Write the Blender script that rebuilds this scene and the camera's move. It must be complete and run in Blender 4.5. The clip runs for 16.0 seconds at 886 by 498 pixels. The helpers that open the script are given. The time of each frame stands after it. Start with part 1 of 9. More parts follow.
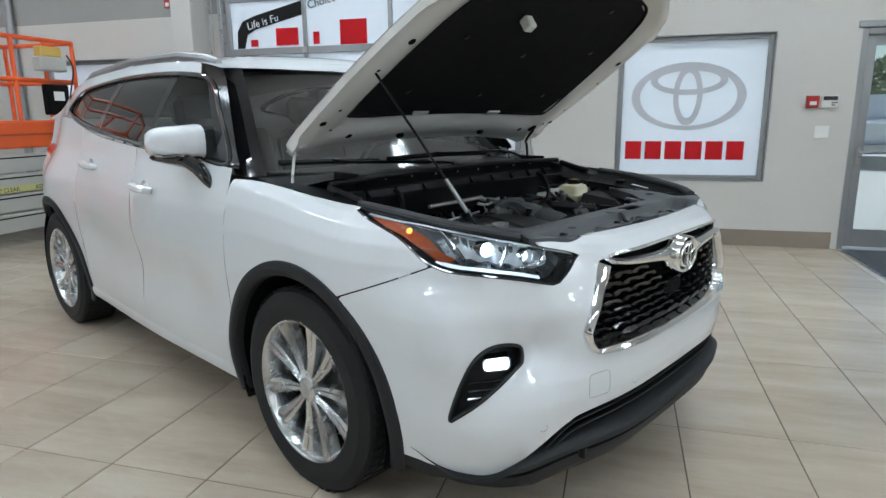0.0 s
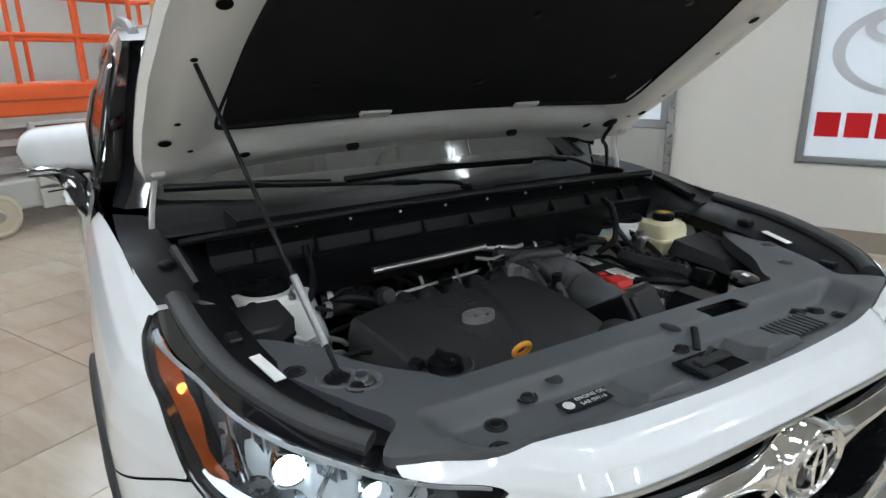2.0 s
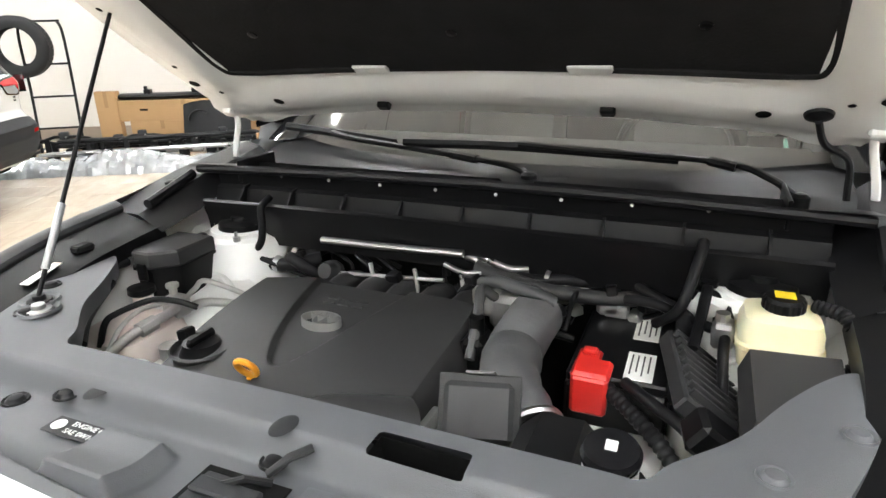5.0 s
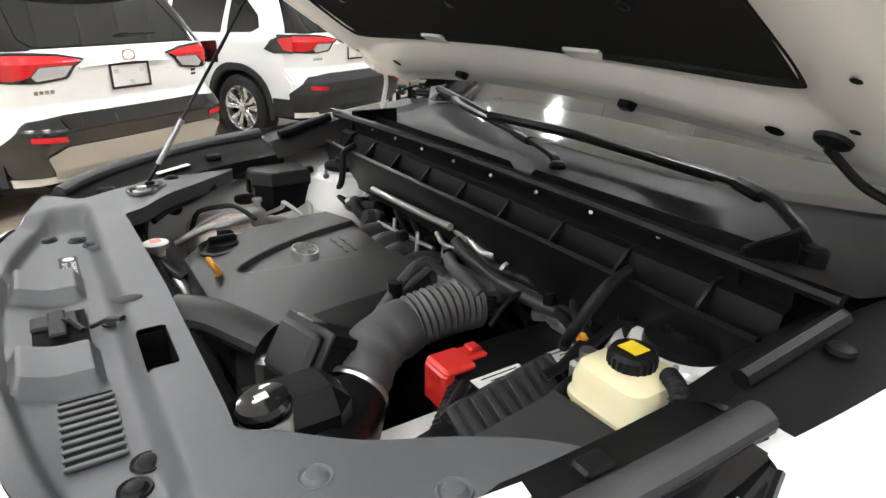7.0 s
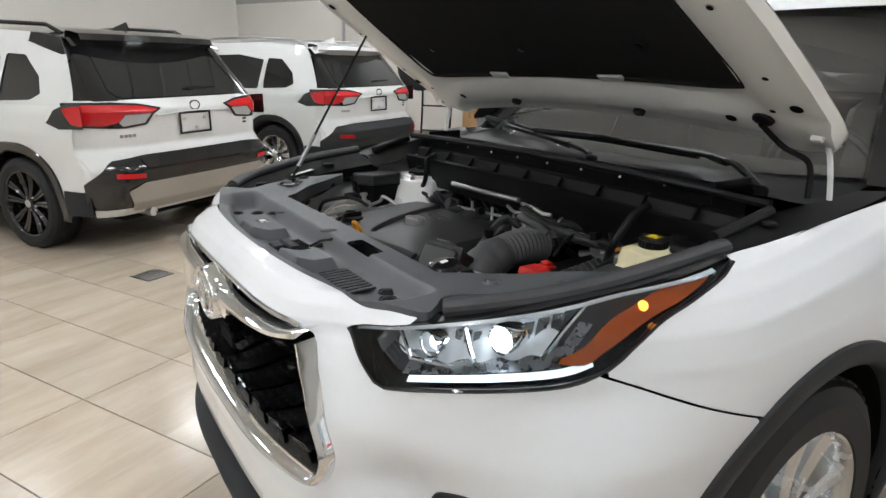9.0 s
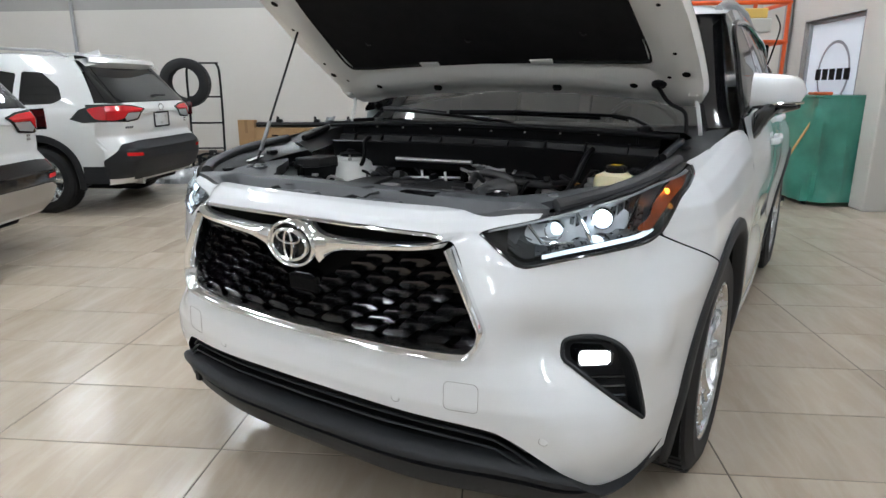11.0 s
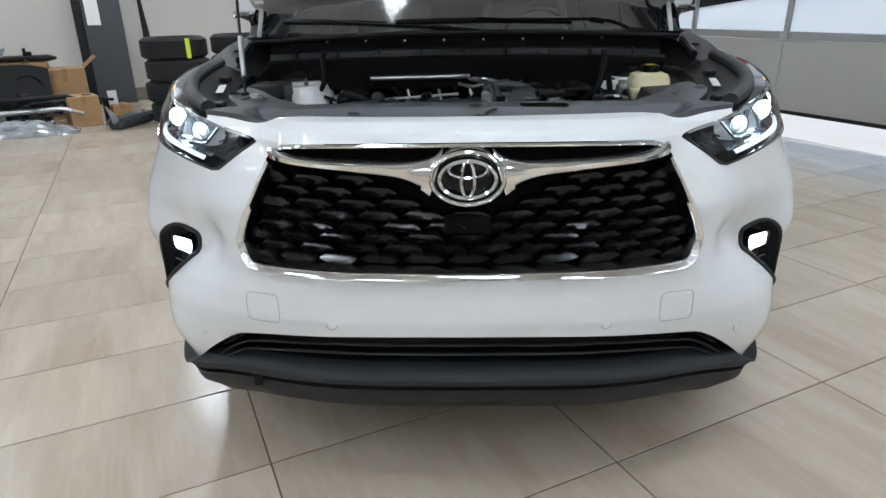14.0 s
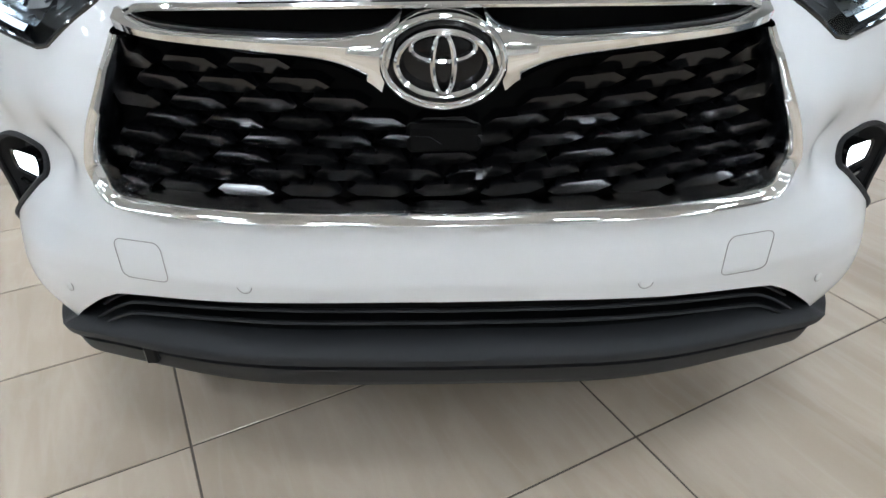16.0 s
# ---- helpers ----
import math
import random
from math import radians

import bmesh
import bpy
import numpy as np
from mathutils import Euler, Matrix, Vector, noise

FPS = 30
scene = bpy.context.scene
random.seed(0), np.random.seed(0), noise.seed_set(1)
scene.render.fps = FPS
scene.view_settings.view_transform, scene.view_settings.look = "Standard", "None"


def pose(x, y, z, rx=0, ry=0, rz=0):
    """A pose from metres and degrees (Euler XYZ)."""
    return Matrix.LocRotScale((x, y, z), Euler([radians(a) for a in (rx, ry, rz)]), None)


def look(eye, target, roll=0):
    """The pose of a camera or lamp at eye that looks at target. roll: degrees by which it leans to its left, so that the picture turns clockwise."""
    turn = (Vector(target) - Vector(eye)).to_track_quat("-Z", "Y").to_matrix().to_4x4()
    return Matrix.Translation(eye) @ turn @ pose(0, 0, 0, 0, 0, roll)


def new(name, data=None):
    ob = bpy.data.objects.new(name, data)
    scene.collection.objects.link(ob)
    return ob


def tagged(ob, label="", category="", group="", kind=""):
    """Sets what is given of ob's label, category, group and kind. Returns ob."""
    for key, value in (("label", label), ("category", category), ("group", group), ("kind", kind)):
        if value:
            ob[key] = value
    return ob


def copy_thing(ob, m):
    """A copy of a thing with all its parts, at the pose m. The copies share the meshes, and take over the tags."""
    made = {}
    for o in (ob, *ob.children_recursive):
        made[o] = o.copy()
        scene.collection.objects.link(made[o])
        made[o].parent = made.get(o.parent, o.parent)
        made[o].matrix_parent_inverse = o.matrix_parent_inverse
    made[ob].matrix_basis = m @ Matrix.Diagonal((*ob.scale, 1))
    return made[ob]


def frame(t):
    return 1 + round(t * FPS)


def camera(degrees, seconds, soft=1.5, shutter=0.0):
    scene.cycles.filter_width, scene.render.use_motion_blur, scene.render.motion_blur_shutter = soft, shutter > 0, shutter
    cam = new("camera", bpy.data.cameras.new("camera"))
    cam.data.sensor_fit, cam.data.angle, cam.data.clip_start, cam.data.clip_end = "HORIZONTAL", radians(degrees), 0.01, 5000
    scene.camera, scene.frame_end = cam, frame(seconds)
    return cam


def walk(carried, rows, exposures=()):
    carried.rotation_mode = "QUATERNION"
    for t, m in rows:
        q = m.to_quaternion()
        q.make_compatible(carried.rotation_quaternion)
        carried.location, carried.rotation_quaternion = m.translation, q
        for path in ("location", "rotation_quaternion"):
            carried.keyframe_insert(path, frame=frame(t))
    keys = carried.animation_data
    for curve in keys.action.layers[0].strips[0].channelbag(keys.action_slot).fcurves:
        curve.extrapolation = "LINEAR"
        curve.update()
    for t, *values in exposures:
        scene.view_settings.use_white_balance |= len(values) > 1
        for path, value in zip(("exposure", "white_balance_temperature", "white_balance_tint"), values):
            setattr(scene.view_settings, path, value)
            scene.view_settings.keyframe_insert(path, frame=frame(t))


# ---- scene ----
cam = camera(71.2, 16.0)
PATH = [
    (0, (1.825, -2.13, 1.372), (0.493, -0.7, 0.949), -0.6),
    (0.5, (1.726, -1.791, 1.399), (0.347, -0.417, 0.942), -0.9),
    (1, (1.617, -1.506, 1.419), (0.172, -0.216, 0.921), -1.1),
    (1.5, (1.469, -1.225, 1.482), (-0.067, -0.067, 0.936), -1.1),
    (2, (1.434, -0.93, 1.509), (-0.212, 0.046, 0.927), -0.9),
    (2.5, (1.387, -0.705, 1.516), (-0.348, 0.066, 0.885), -0.6),
    (3, (1.289, -0.474, 1.532), (-0.519, 0.033, 0.844), -0.5),
    (3.5, (1.3, -0.226, 1.509), (-0.556, -0.034, 0.788), -1.0),
    (4, (1.334, 0.028, 1.499), (-0.526, -0.116, 0.778), -1.5),
    (4.2, (1.321, 0.113, 1.48), (-0.533, -0.159, 0.78), -1.9),
    (6.3, (0.923, 0.94, 1.46), (-0.357, -0.399, 0.705), 1.0),
    (6.5, (0.857, 0.979, 1.465), (-0.338, -0.433, 0.705), 1.0),
    (7, (0.766, 1.061, 1.461), (-0.252, -0.492, 0.718), 1.1),
    (7.5, (0.788, 1.185, 1.452), (-0.114, -0.457, 0.752), 1.3),
    (8, (0.887, 1.329, 1.433), (-0.008, -0.341, 0.793), 1.5),
    (8.2, (0.956, 1.372, 1.426), (0.044, -0.298, 0.81), 1.3),
    (10.3, (1.934, 1.493, 1.372), (0.5, 0.201, 0.848), 0.0),
    (10.5, (2.019, 1.42, 1.34), (0.523, 0.205, 0.807), 0.2),
    (11, (2.15, 1.199, 1.294), (0.512, 0.17, 0.786), -0.2),
    (11.5, (2.183, 0.916, 1.278), (0.423, 0.111, 0.771), -0.3),
    (12, (2.276, 0.723, 1.259), (0.447, 0.107, 0.734), -0.6),
    (12.5, (2.393, 0.514, 1.271), (0.526, 0.08, 0.699), -0.8),
    (13, (2.344, 0.29, 1.247), (0.468, 0.01, 0.614), -0.8),
    (13.5, (2.309, 0.114, 1.24), (0.435, -0.038, 0.559), -0.9),
    (14, (2.32, -0.018, 1.24), (0.459, -0.073, 0.509), -1.0),
    (14.5, (2.279, -0.061, 1.243), (0.439, -0.056, 0.46), -1.0),
    (15, (2.126, -0.002, 1.218), (0.316, 0.017, 0.366), -0.9),
    (15.5, (1.977, 0.043, 1.177), (0.211, 0.049, 0.238), -0.7),
    (16, (1.832, -0.006, 1.11), (0.132, 0.0, 0.056), -0.6),
]
walk(cam, [(t, look(eye, target, roll)) for t, eye, target, roll in PATH],
     exposures=[(0.0, -0.09, 5850, 4), (2.0, 0.05, 6100, 6), (2.5, 0.2, 6050, 8), (3.0, 0.78, 5950, 9), (3.5, 1.3, 6150, 10), (4.0, 1.42, 6500, 10), (6.4, 1.3, 6800, 10), (7.0, 1.08, 6750, 10), (8.0, 0.5, 6700, 10), (10.4, 0.15, 6250, 10), (12.0, 0.08, 6200, 8), (14.5, 0.1, 6000, 8), (16.0, 0.25, 6000, 8)])


# ---- world, sun, exposure ----
THETA = 26.9                                  # the room stands turned against the parked car
ROOM = pose(0, 0, 0, 0, 0, THETA)
world = bpy.data.worlds.new("sky")
scene.world = world
world.use_nodes = True
wn = world.node_tree.nodes
sky = wn.new("ShaderNodeTexSky")
sky.sky_type = 'NISHITA'
sky.sun_disc = False
sky.sun_elevation = radians(48)
sky.sun_rotation = radians(90 - THETA)
wn["Background"].inputs["Strength"].default_value = 0.14
world.node_tree.links.new(sky.outputs["Color"], wn["Background"].inputs["Color"])
sun = new("sun", bpy.data.lights.new("sun", 'SUN'))
sun.data.energy = 4.5
sun.data.angle = radians(0.6)
sun.data.color = (1.0, 0.95, 0.88)
sun.matrix_world = ROOM @ look((30, 8, 30), (0, 6, 0))
scene.view_settings.exposure = 0.0
LAMP = 49.0                                   # strength of the ceiling luminaires

# ---- mesh tools ----
class Mesh:
    """Vertices and faces gathered for one object."""

    def __init__(self):
        self.v, self.f = [], []

    def add(self, vs, fs):
        n = len(self.v)
        self.v += [tuple(p) for p in vs]
        self.f += [tuple(n + i for i in f) for f in fs]
        return self

    def move(self, m):
        self.v = [tuple(m @ Vector(p)) for p in self.v]
        return self

    def join(self, other, m=None):
        vs = other.v if m is None else [tuple(m @ Vector(p)) for p in other.v]
        return self.add(vs, other.f)

    def grid(self, rows, close=False, flip=False):
        nu, nv = len(rows), len(rows[0])
        fs = []
        for i in range(nu - 1):
            for j in range(nv if close else nv - 1):
                k = (j + 1) % nv
                q = (i * nv + j, i * nv + k, (i + 1) * nv + k, (i + 1) * nv + j)
                fs.append(q[::-1] if flip else q)
        return self.add([p for r in rows for p in r], fs)

    def box(self, x0, x1, y0, y1, z0, z1, ch=0.004, m=None):
        """A box with chamfered edges."""
        lo, hi = (x0, y0, z0), (x1, y1, z1)
        ch = min(ch, *(0.45 * (b - a) for a, b in zip(lo, hi)))
        vs, index = [], {}
        for c in range(8):
            s = [(c >> k) & 1 for k in range(3)]
            for a in range(3):
                p = [hi[k] if s[k] else lo[k] for k in range(3)]
                for k in range(3):
                    if k != a:
                        p[k] += -ch if s[k] else ch
                index[(c, a)] = len(vs)
                vs.append(p)
        fs = []
        for a in range(3):
            b, d = (a + 1) % 3, (a + 2) % 3
            for side in (0, 1):
                cs = [side << a, side << a | 1 << b, side << a | 1 << b | 1 << d, side << a | 1 << d]
                q = [index[(c, a)] for c in cs]
                fs.append(q if side else q[::-1])
            for e in range(4):
                c = (e & 1) << b | (e >> 1) << d
                c2 = c | 1 << a
                q = [index[(c, b)], index[(c2, b)], index[(c2, d)], index[(c, d)]]
                fs.append(q if (e in (0, 3)) else q[::-1])
        for c in range(8):
            q = [index[(c, k)] for k in range(3)]
            fs.append(q if bin(c).count("1") % 2 else q[::-1])
        if m is not None:
            vs = [tuple(m @ Vector(p)) for p in vs]
        return self.add(vs, fs)

    def tube(self, pts, r, n=8, closed=False, flat=1.0, caps=True):
        """A pipe along pts; r is one radius or one for each point."""
        pts = [Vector(p) for p in pts]
        rs = r if isinstance(r, (list, tuple)) else [r] * len(pts)
        rows, ref = [], None
        for i, p in enumerate(pts):
            a = pts[i - 1] if (i or closed) else p
            b = pts[(i + 1) % len(pts)] if (i < len(pts) - 1 or closed) else p
            d = (b - a).normalized()
            if ref is None:
                ref = d.cross((0, 0, 1)) if abs(d.z) < 0.9 else d.cross((1, 0, 0))
            ref = (ref - d * ref.dot(d)).normalized()
            up = ref.cross(d)
            rows.append([p + ref * rs[i] * math.cos(t) + up * rs[i] * flat * math.sin(t) for t in (2 * math.pi * k / n for k in range(n))])
        if closed:
            rows.append(rows[0])
        base = len(self.v)
        self.grid(rows, close=True)
        if caps and not closed:
            self.f.append(tuple(base + k for k in range(n)))
            last = base + (len(rows) - 1) * n
            self.f.append(tuple(last + n - 1 - k for k in range(n)))
        return self

    def lathe(self, profile, n=24, m=None):
        """Turned about z: profile is (radius, height) from below to above."""
        rows = [[(r * math.cos(t), r * math.sin(t), h) for t in (2 * math.pi * k / n for k in range(n))] for r, h in profile]
        if m is not None:
            rows = [[tuple(m @ Vector(p)) for p in row] for row in rows]
        return self.grid(rows, close=True)

    def slab(self, outline, h0, h1, m=None, ch=0.0):
        """An outline in x and y, raised from h0 to h1, its top edge chamfered by ch."""
        n = len(outline)
        cx, cy = sum(p[0] for p in outline) / n, sum(p[1] for p in outline) / n
        def ring(h, k):
            out = []
            for x, y in outline:
                d = math.hypot(x - cx, y - cy) or 1
                out.append((x - (x - cx) / d * k, y - (y - cy) / d * k, h))
            return out
        rows = [ring(h0, 0), ring(h1 - ch, 0)] + ([ring(h1, ch)] if ch else [])
        if m is not None:
            rows = [[tuple(m @ Vector(p)) for p in row] for row in rows]
        base = len(self.v)
        self.grid(rows, close=True)
        last = base + (len(rows) - 1) * n
        self.f.append(tuple(last + k for k in range(n)))
        self.f.append(tuple(base + n - 1 - k for k in range(n)))
        return self


def spline(pts, n=8, closed=False):
    """Points along a smooth line through a few given ones, n to each stretch."""
    P = [np.array(p, float) for p in pts]
    out, count = [], len(P)
    for i in range(count if closed else count - 1):
        a, b = P[i], P[(i + 1) % count]
        z = P[i - 1] if (i or closed) else 2 * a - b
        c = P[(i + 2) % count] if (i < count - 2 or closed) else 2 * b - a
        for k in range(n):
            t = k / n
            out.append(tuple(0.5 * (2 * a + (b - z) * t + (2 * z - 5 * a + 4 * b - c) * t * t + (3 * a - z - 3 * b + c) * t ** 3)))
    if not closed:
        out.append(tuple(P[-1]))
    return out


def rounded(w, h, r, n=5):
    """A rounded rectangle about the origin."""
    out = []
    for cx, cy, a in ((w / 2 - r, h / 2 - r, 0), (r - w / 2, h / 2 - r, 90), (r - w / 2, r - h / 2, 180), (w / 2 - r, r - h / 2, 270)):
        out += [(cx + r * math.cos(radians(a + 90 * k / n)), cy + r * math.sin(radians(a + 90 * k / n))) for k in range(n + 1)]
    return out


def inside(poly, x, y):
    """Signed distance to a closed outline, negative inside; x and y are arrays."""
    q = np.array(poly, float)
    p, n = q, np.roll(q, -1, 0)
    x, y = np.asarray(x, float)[..., None], np.asarray(y, float)[..., None]
    dx, dy = n[:, 0] - p[:, 0], n[:, 1] - p[:, 1]
    t = np.clip(((x - p[:, 0]) * dx + (y - p[:, 1]) * dy) / (dx * dx + dy * dy + 1e-12), 0, 1)
    d = np.sqrt(((x - p[:, 0] - t * dx) ** 2 + (y - p[:, 1] - t * dy) ** 2).min(-1))
    cross = ((p[:, 1] > y) != (n[:, 1] > y)) & (x < dx * (y - p[:, 1]) / (dy + 1e-12) + p[:, 0])
    return np.where(cross.sum(-1) % 2 == 1, -d, d)


def trimmed(surface, us, vs, field, flip=False):
    """A sheet over us and vs, kept where field(u, v) > 0, its cut edges drawn on to the line where the field is nought."""
    U, V = np.meshgrid(us, vs, indexing="ij")
    F = field(U, V)
    U, V, F0 = U.copy(), V.copy(), F.copy()
    done = np.zeros(F.shape, bool)
    for axis in (0, 1):
        a = [slice(None)] * 2
        b = [slice(None)] * 2
        a[axis], b[axis] = slice(0, -1), slice(1, None)
        cross = np.argwhere(F0[tuple(a)] * F0[tuple(b)] < 0)
        for i, j in cross:
            i2, j2 = (i + 1, j) if axis == 0 else (i, j + 1)
            t = F0[i, j] / (F0[i, j] - F0[i2, j2])
            ii, jj, tt, oi, oj = (i, j, t, i2, j2) if t < 0.5 else (i2, j2, 1 - t, i, j)
            if not done[ii, jj]:
                u0, v0 = us[ii], vs[jj]
                U[ii, jj] = u0 + (us[oi] - u0) * tt
                V[ii, jj] = v0 + (vs[oj] - v0) * tt
                F[ii, jj], done[ii, jj] = 0, True
    out, index = Mesh(), {}
    def vert(i, j):
        if (i, j) not in index:
            index[(i, j)] = len(out.v)
            out.v.append(tuple(surface(U[i, j], V[i, j])))
        return index[(i, j)]
    for i in range(len(us) - 1):
        for j in range(len(vs) - 1):
            cells = [(i, j), (i + 1, j), (i + 1, j + 1), (i, j + 1)]
            keep = [c for c in cells if F[c] >= 0]
            if len(keep) == 4 and sum(F[c] for c in cells) > 0 or len(keep) == 3 and sum(F[c] for c in keep) > 0:
                q = [vert(*c) for c in keep]
                out.f.append(tuple(q[::-1] if flip else q))
    return out


def part(name, mesh, mat, parent=None, label="", sharp=32, thick=0.0):
    """Links gathered geometry as one mesh object under a thing or a part."""
    me = bpy.data.meshes.new(name)
    me.from_pydata(mesh.v, [], mesh.f)
    me.validate()
    me.materials.append(mat)
    me.shade_smooth()
    me.set_sharp_from_angle(angle=radians(sharp))
    ob = new(name, me)
    if thick:
        s = ob.modifiers.new("thickness", 'SOLIDIFY')
        s.thickness, s.offset = thick, -1
    ob.parent = parent
    if label:
        tagged(ob, label)
    return ob


def thing(name, label, category, m=None, group="", kind=""):
    ob = new(name)
    ob.empty_display_size = 0.1
    if m is not None:
        ob.matrix_world = m
    return tagged(ob, label, category, group, kind)


def twin(ob, name=None):
    """The mirror image of a part on the car's other flank."""
    o = ob.copy()
    scene.collection.objects.link(o)
    me = ob.data.copy()
    me.transform(Matrix.Diagonal((1, -1, 1, 1)))
    me.flip_normals()
    o.data = me
    for c in ob.children:
        k = twin(c)
        k.parent = o
    return o


# ---- materials ----
def material(name, color, rough=0.5, metal=0.0, coat=0.0, var=0.0, scale=8.0, bump=0.0, bscale=60.0, spec=0.5, alpha=None, rough_var=0.0):
    """A surface with colour drift and fine relief at real-world size."""
    m = bpy.data.materials.new(name)
    m.use_nodes = True
    nt = m.node_tree
    b = nt.nodes["Principled BSDF"]
    b.inputs["Base Color"].default_value = (*color, 1)
    b.inputs["Roughness"].default_value = rough
    b.inputs["Metallic"].default_value = metal
    b.inputs["Coat Weight"].default_value = coat
    b.inputs["Coat Roughness"].default_value = 0.03
    b.inputs["Specular IOR Level"].default_value = spec
    tc = nt.nodes.new("ShaderNodeTexCoord")
    if var or rough_var:
        n1 = nt.nodes.new("ShaderNodeTexNoise")
        n1.inputs["Scale"].default_value = scale
        n1.inputs["Detail"].default_value = 6
        nt.links.new(tc.outputs["Object"], n1.inputs["Vector"])
    if var:
        mix = nt.nodes.new("ShaderNodeMix")
        mix.data_type = 'RGBA'
        mix.inputs[6].default_value = (*(c * (1 - var) for c in color), 1)
        mix.inputs[7].default_value = (*(min(1, c * (1 + var)) for c in color), 1)
        nt.links.new(n1.outputs["Fac"], mix.inputs[0])
        nt.links.new(mix.outputs[2], b.inputs["Base Color"])
    if rough_var:
        mr = nt.nodes.new("ShaderNodeMapRange")
        mr.inputs["From Min"].default_value, mr.inputs["From Max"].default_value = 0.35, 0.65
        mr.inputs["To Min"].default_value, mr.inputs["To Max"].default_value = max(0, rough - rough_var), rough + rough_var
        nt.links.new(n1.outputs["Fac"], mr.inputs["Value"])
        nt.links.new(mr.outputs["Result"], b.inputs["Roughness"])
    if bump:
        n2 = nt.nodes.new("ShaderNodeTexNoise")
        n2.inputs["Scale"].default_value = bscale
        n2.inputs["Detail"].default_value = 4
        nt.links.new(tc.outputs["Object"], n2.inputs["Vector"])
        bp = nt.nodes.new("ShaderNodeBump")
        bp.inputs["Strength"].default_value = bump
        bp.inputs["Distance"].default_value = 0.002
        nt.links.new(n2.outputs["Fac"], bp.inputs["Height"])
        nt.links.new(bp.outputs["Normal"], b.inputs["Normal"])
    return m


def glow(name, color, strength):
    m = material(name, color, 0.4)
    b = m.node_tree.nodes["Principled BSDF"]
    b.inputs["Emission Color"].default_value = (*color, 1)
    b.inputs["Emission Strength"].default_value = strength
    return m


def clear(name, color=(1, 1, 1), rough=0.0, ior=1.85):
    """Thin clear pane: a glossy skin over see-through tint."""
    m = bpy.data.materials.new(name)
    m.use_nodes = True
    nt = m.node_tree
    nt.nodes.remove(nt.nodes["Principled BSDF"])
    out = nt.nodes["Material Output"]
    t = nt.nodes.new("ShaderNodeBsdfTransparent")
    t.inputs["Color"].default_value = (*color, 1)
    g = nt.nodes.new("ShaderNodeBsdfGlossy")
    g.inputs["Roughness"].default_value = rough
    fr = nt.nodes.new("ShaderNodeFresnel")
    fr.inputs["IOR"].default_value = ior
    mx = nt.nodes.new("ShaderNodeMixShader")
    nt.links.new(fr.outputs[0], mx.inputs[0])
    nt.links.new(t.outputs[0], mx.inputs[1])
    nt.links.new(g.outputs[0], mx.inputs[2])
    nt.links.new(mx.outputs[0], out.inputs[0])
    return m


def veiled(m, amount):
    """A pale diffuse veil mixed into a pane, standing in for reflected haze."""
    nt = m.node_tree
    out = nt.nodes["Material Output"]
    d = nt.nodes.new("ShaderNodeBsdfDiffuse")
    d.inputs["Color"].default_value = (0.66, 0.62, 0.57, 1)
    n = nt.nodes.new("ShaderNodeTexNoise")
    n.inputs["Scale"].default_value, n.inputs["Detail"].default_value = 2.5, 5
    r = nt.nodes.new("ShaderNodeMapRange")
    r.inputs["To Min"].default_value, r.inputs["To Max"].default_value = amount * 0.6, amount * 1.4
    nt.links.new(n.outputs["Fac"], r.inputs["Value"])
    mx = nt.nodes.new("ShaderNodeMixShader")
    nt.links.new(r.outputs["Result"], mx.inputs[0])
    nt.links.new(out.inputs[0].links[0].from_socket, mx.inputs[1])
    nt.links.new(d.outputs[0], mx.inputs[2])
    nt.links.new(mx.outputs[0], out.inputs[0])
    return m


def film(name, color, through_color):
    """Printed or white film on glass: part of the daylight comes through it."""
    m = bpy.data.materials.new(name)
    m.use_nodes = True
    nt = m.node_tree
    nt.nodes.remove(nt.nodes["Principled BSDF"])
    d = nt.nodes.new("ShaderNodeBsdfDiffuse")
    d.inputs["Color"].default_value = (*color, 1)
    t = nt.nodes.new("ShaderNodeBsdfTranslucent")
    t.inputs["Color"].default_value = (*through_color, 1)
    a = nt.nodes.new("ShaderNodeAddShader")
    nt.links.new(d.outputs[0], a.inputs[0])
    nt.links.new(t.outputs[0], a.inputs[1])
    nt.links.new(a.outputs[0], nt.nodes["Material Output"].inputs[0])
    return m


PAINT = material("pearl_white_paint", (0.70, 0.715, 0.735), 0.34, coat=1.0, var=0.012, scale=3, bump=0.02, bscale=900, spec=0.35)
PRIMER = material("white_inner_panel_paint", (0.85, 0.86, 0.85), 0.34, coat=0.6, var=0.03, scale=5, bump=0.03, bscale=300)
CHROME = material("chrome", (0.86, 0.87, 0.88), 0.07, metal=1.0, rough_var=0.03, scale=30)
ALLOY = material("machined_alloy", (0.62, 0.63, 0.64), 0.24, metal=1.0, var=0.05, scale=14, rough_var=0.06)
GLOSSBLACK = material("gloss_black_plastic", (0.008, 0.008, 0.009), 0.12, coat=0.6)
CLAD = material("charcoal_grained_plastic", (0.017, 0.018, 0.020), 0.58, var=0.12, scale=9, bump=0.25, bscale=700, spec=0.3)
RUBBER = material("tyre_rubber", (0.016, 0.016, 0.017), 0.62, var=0.2, scale=12, bump=0.2, bscale=250, spec=0.25)
SEAL = material("black_rubber_seal", (0.010, 0.010, 0.011), 0.40, var=0.1, scale=20, spec=0.16)
# near-black for plain black parts and for shade painted into gaps, holes and wells
DEEPBLACK = material("black_parts_and_deep_shade", (0.004, 0.004, 0.004), 0.8, var=0.3, scale=10, bump=0.2, bscale=90, spec=0.1)
BAYPLASTIC = material("grey_bay_cover_plastic", (0.082, 0.086, 0.093), 0.46, var=0.10, scale=7, bump=0.2, bscale=600)
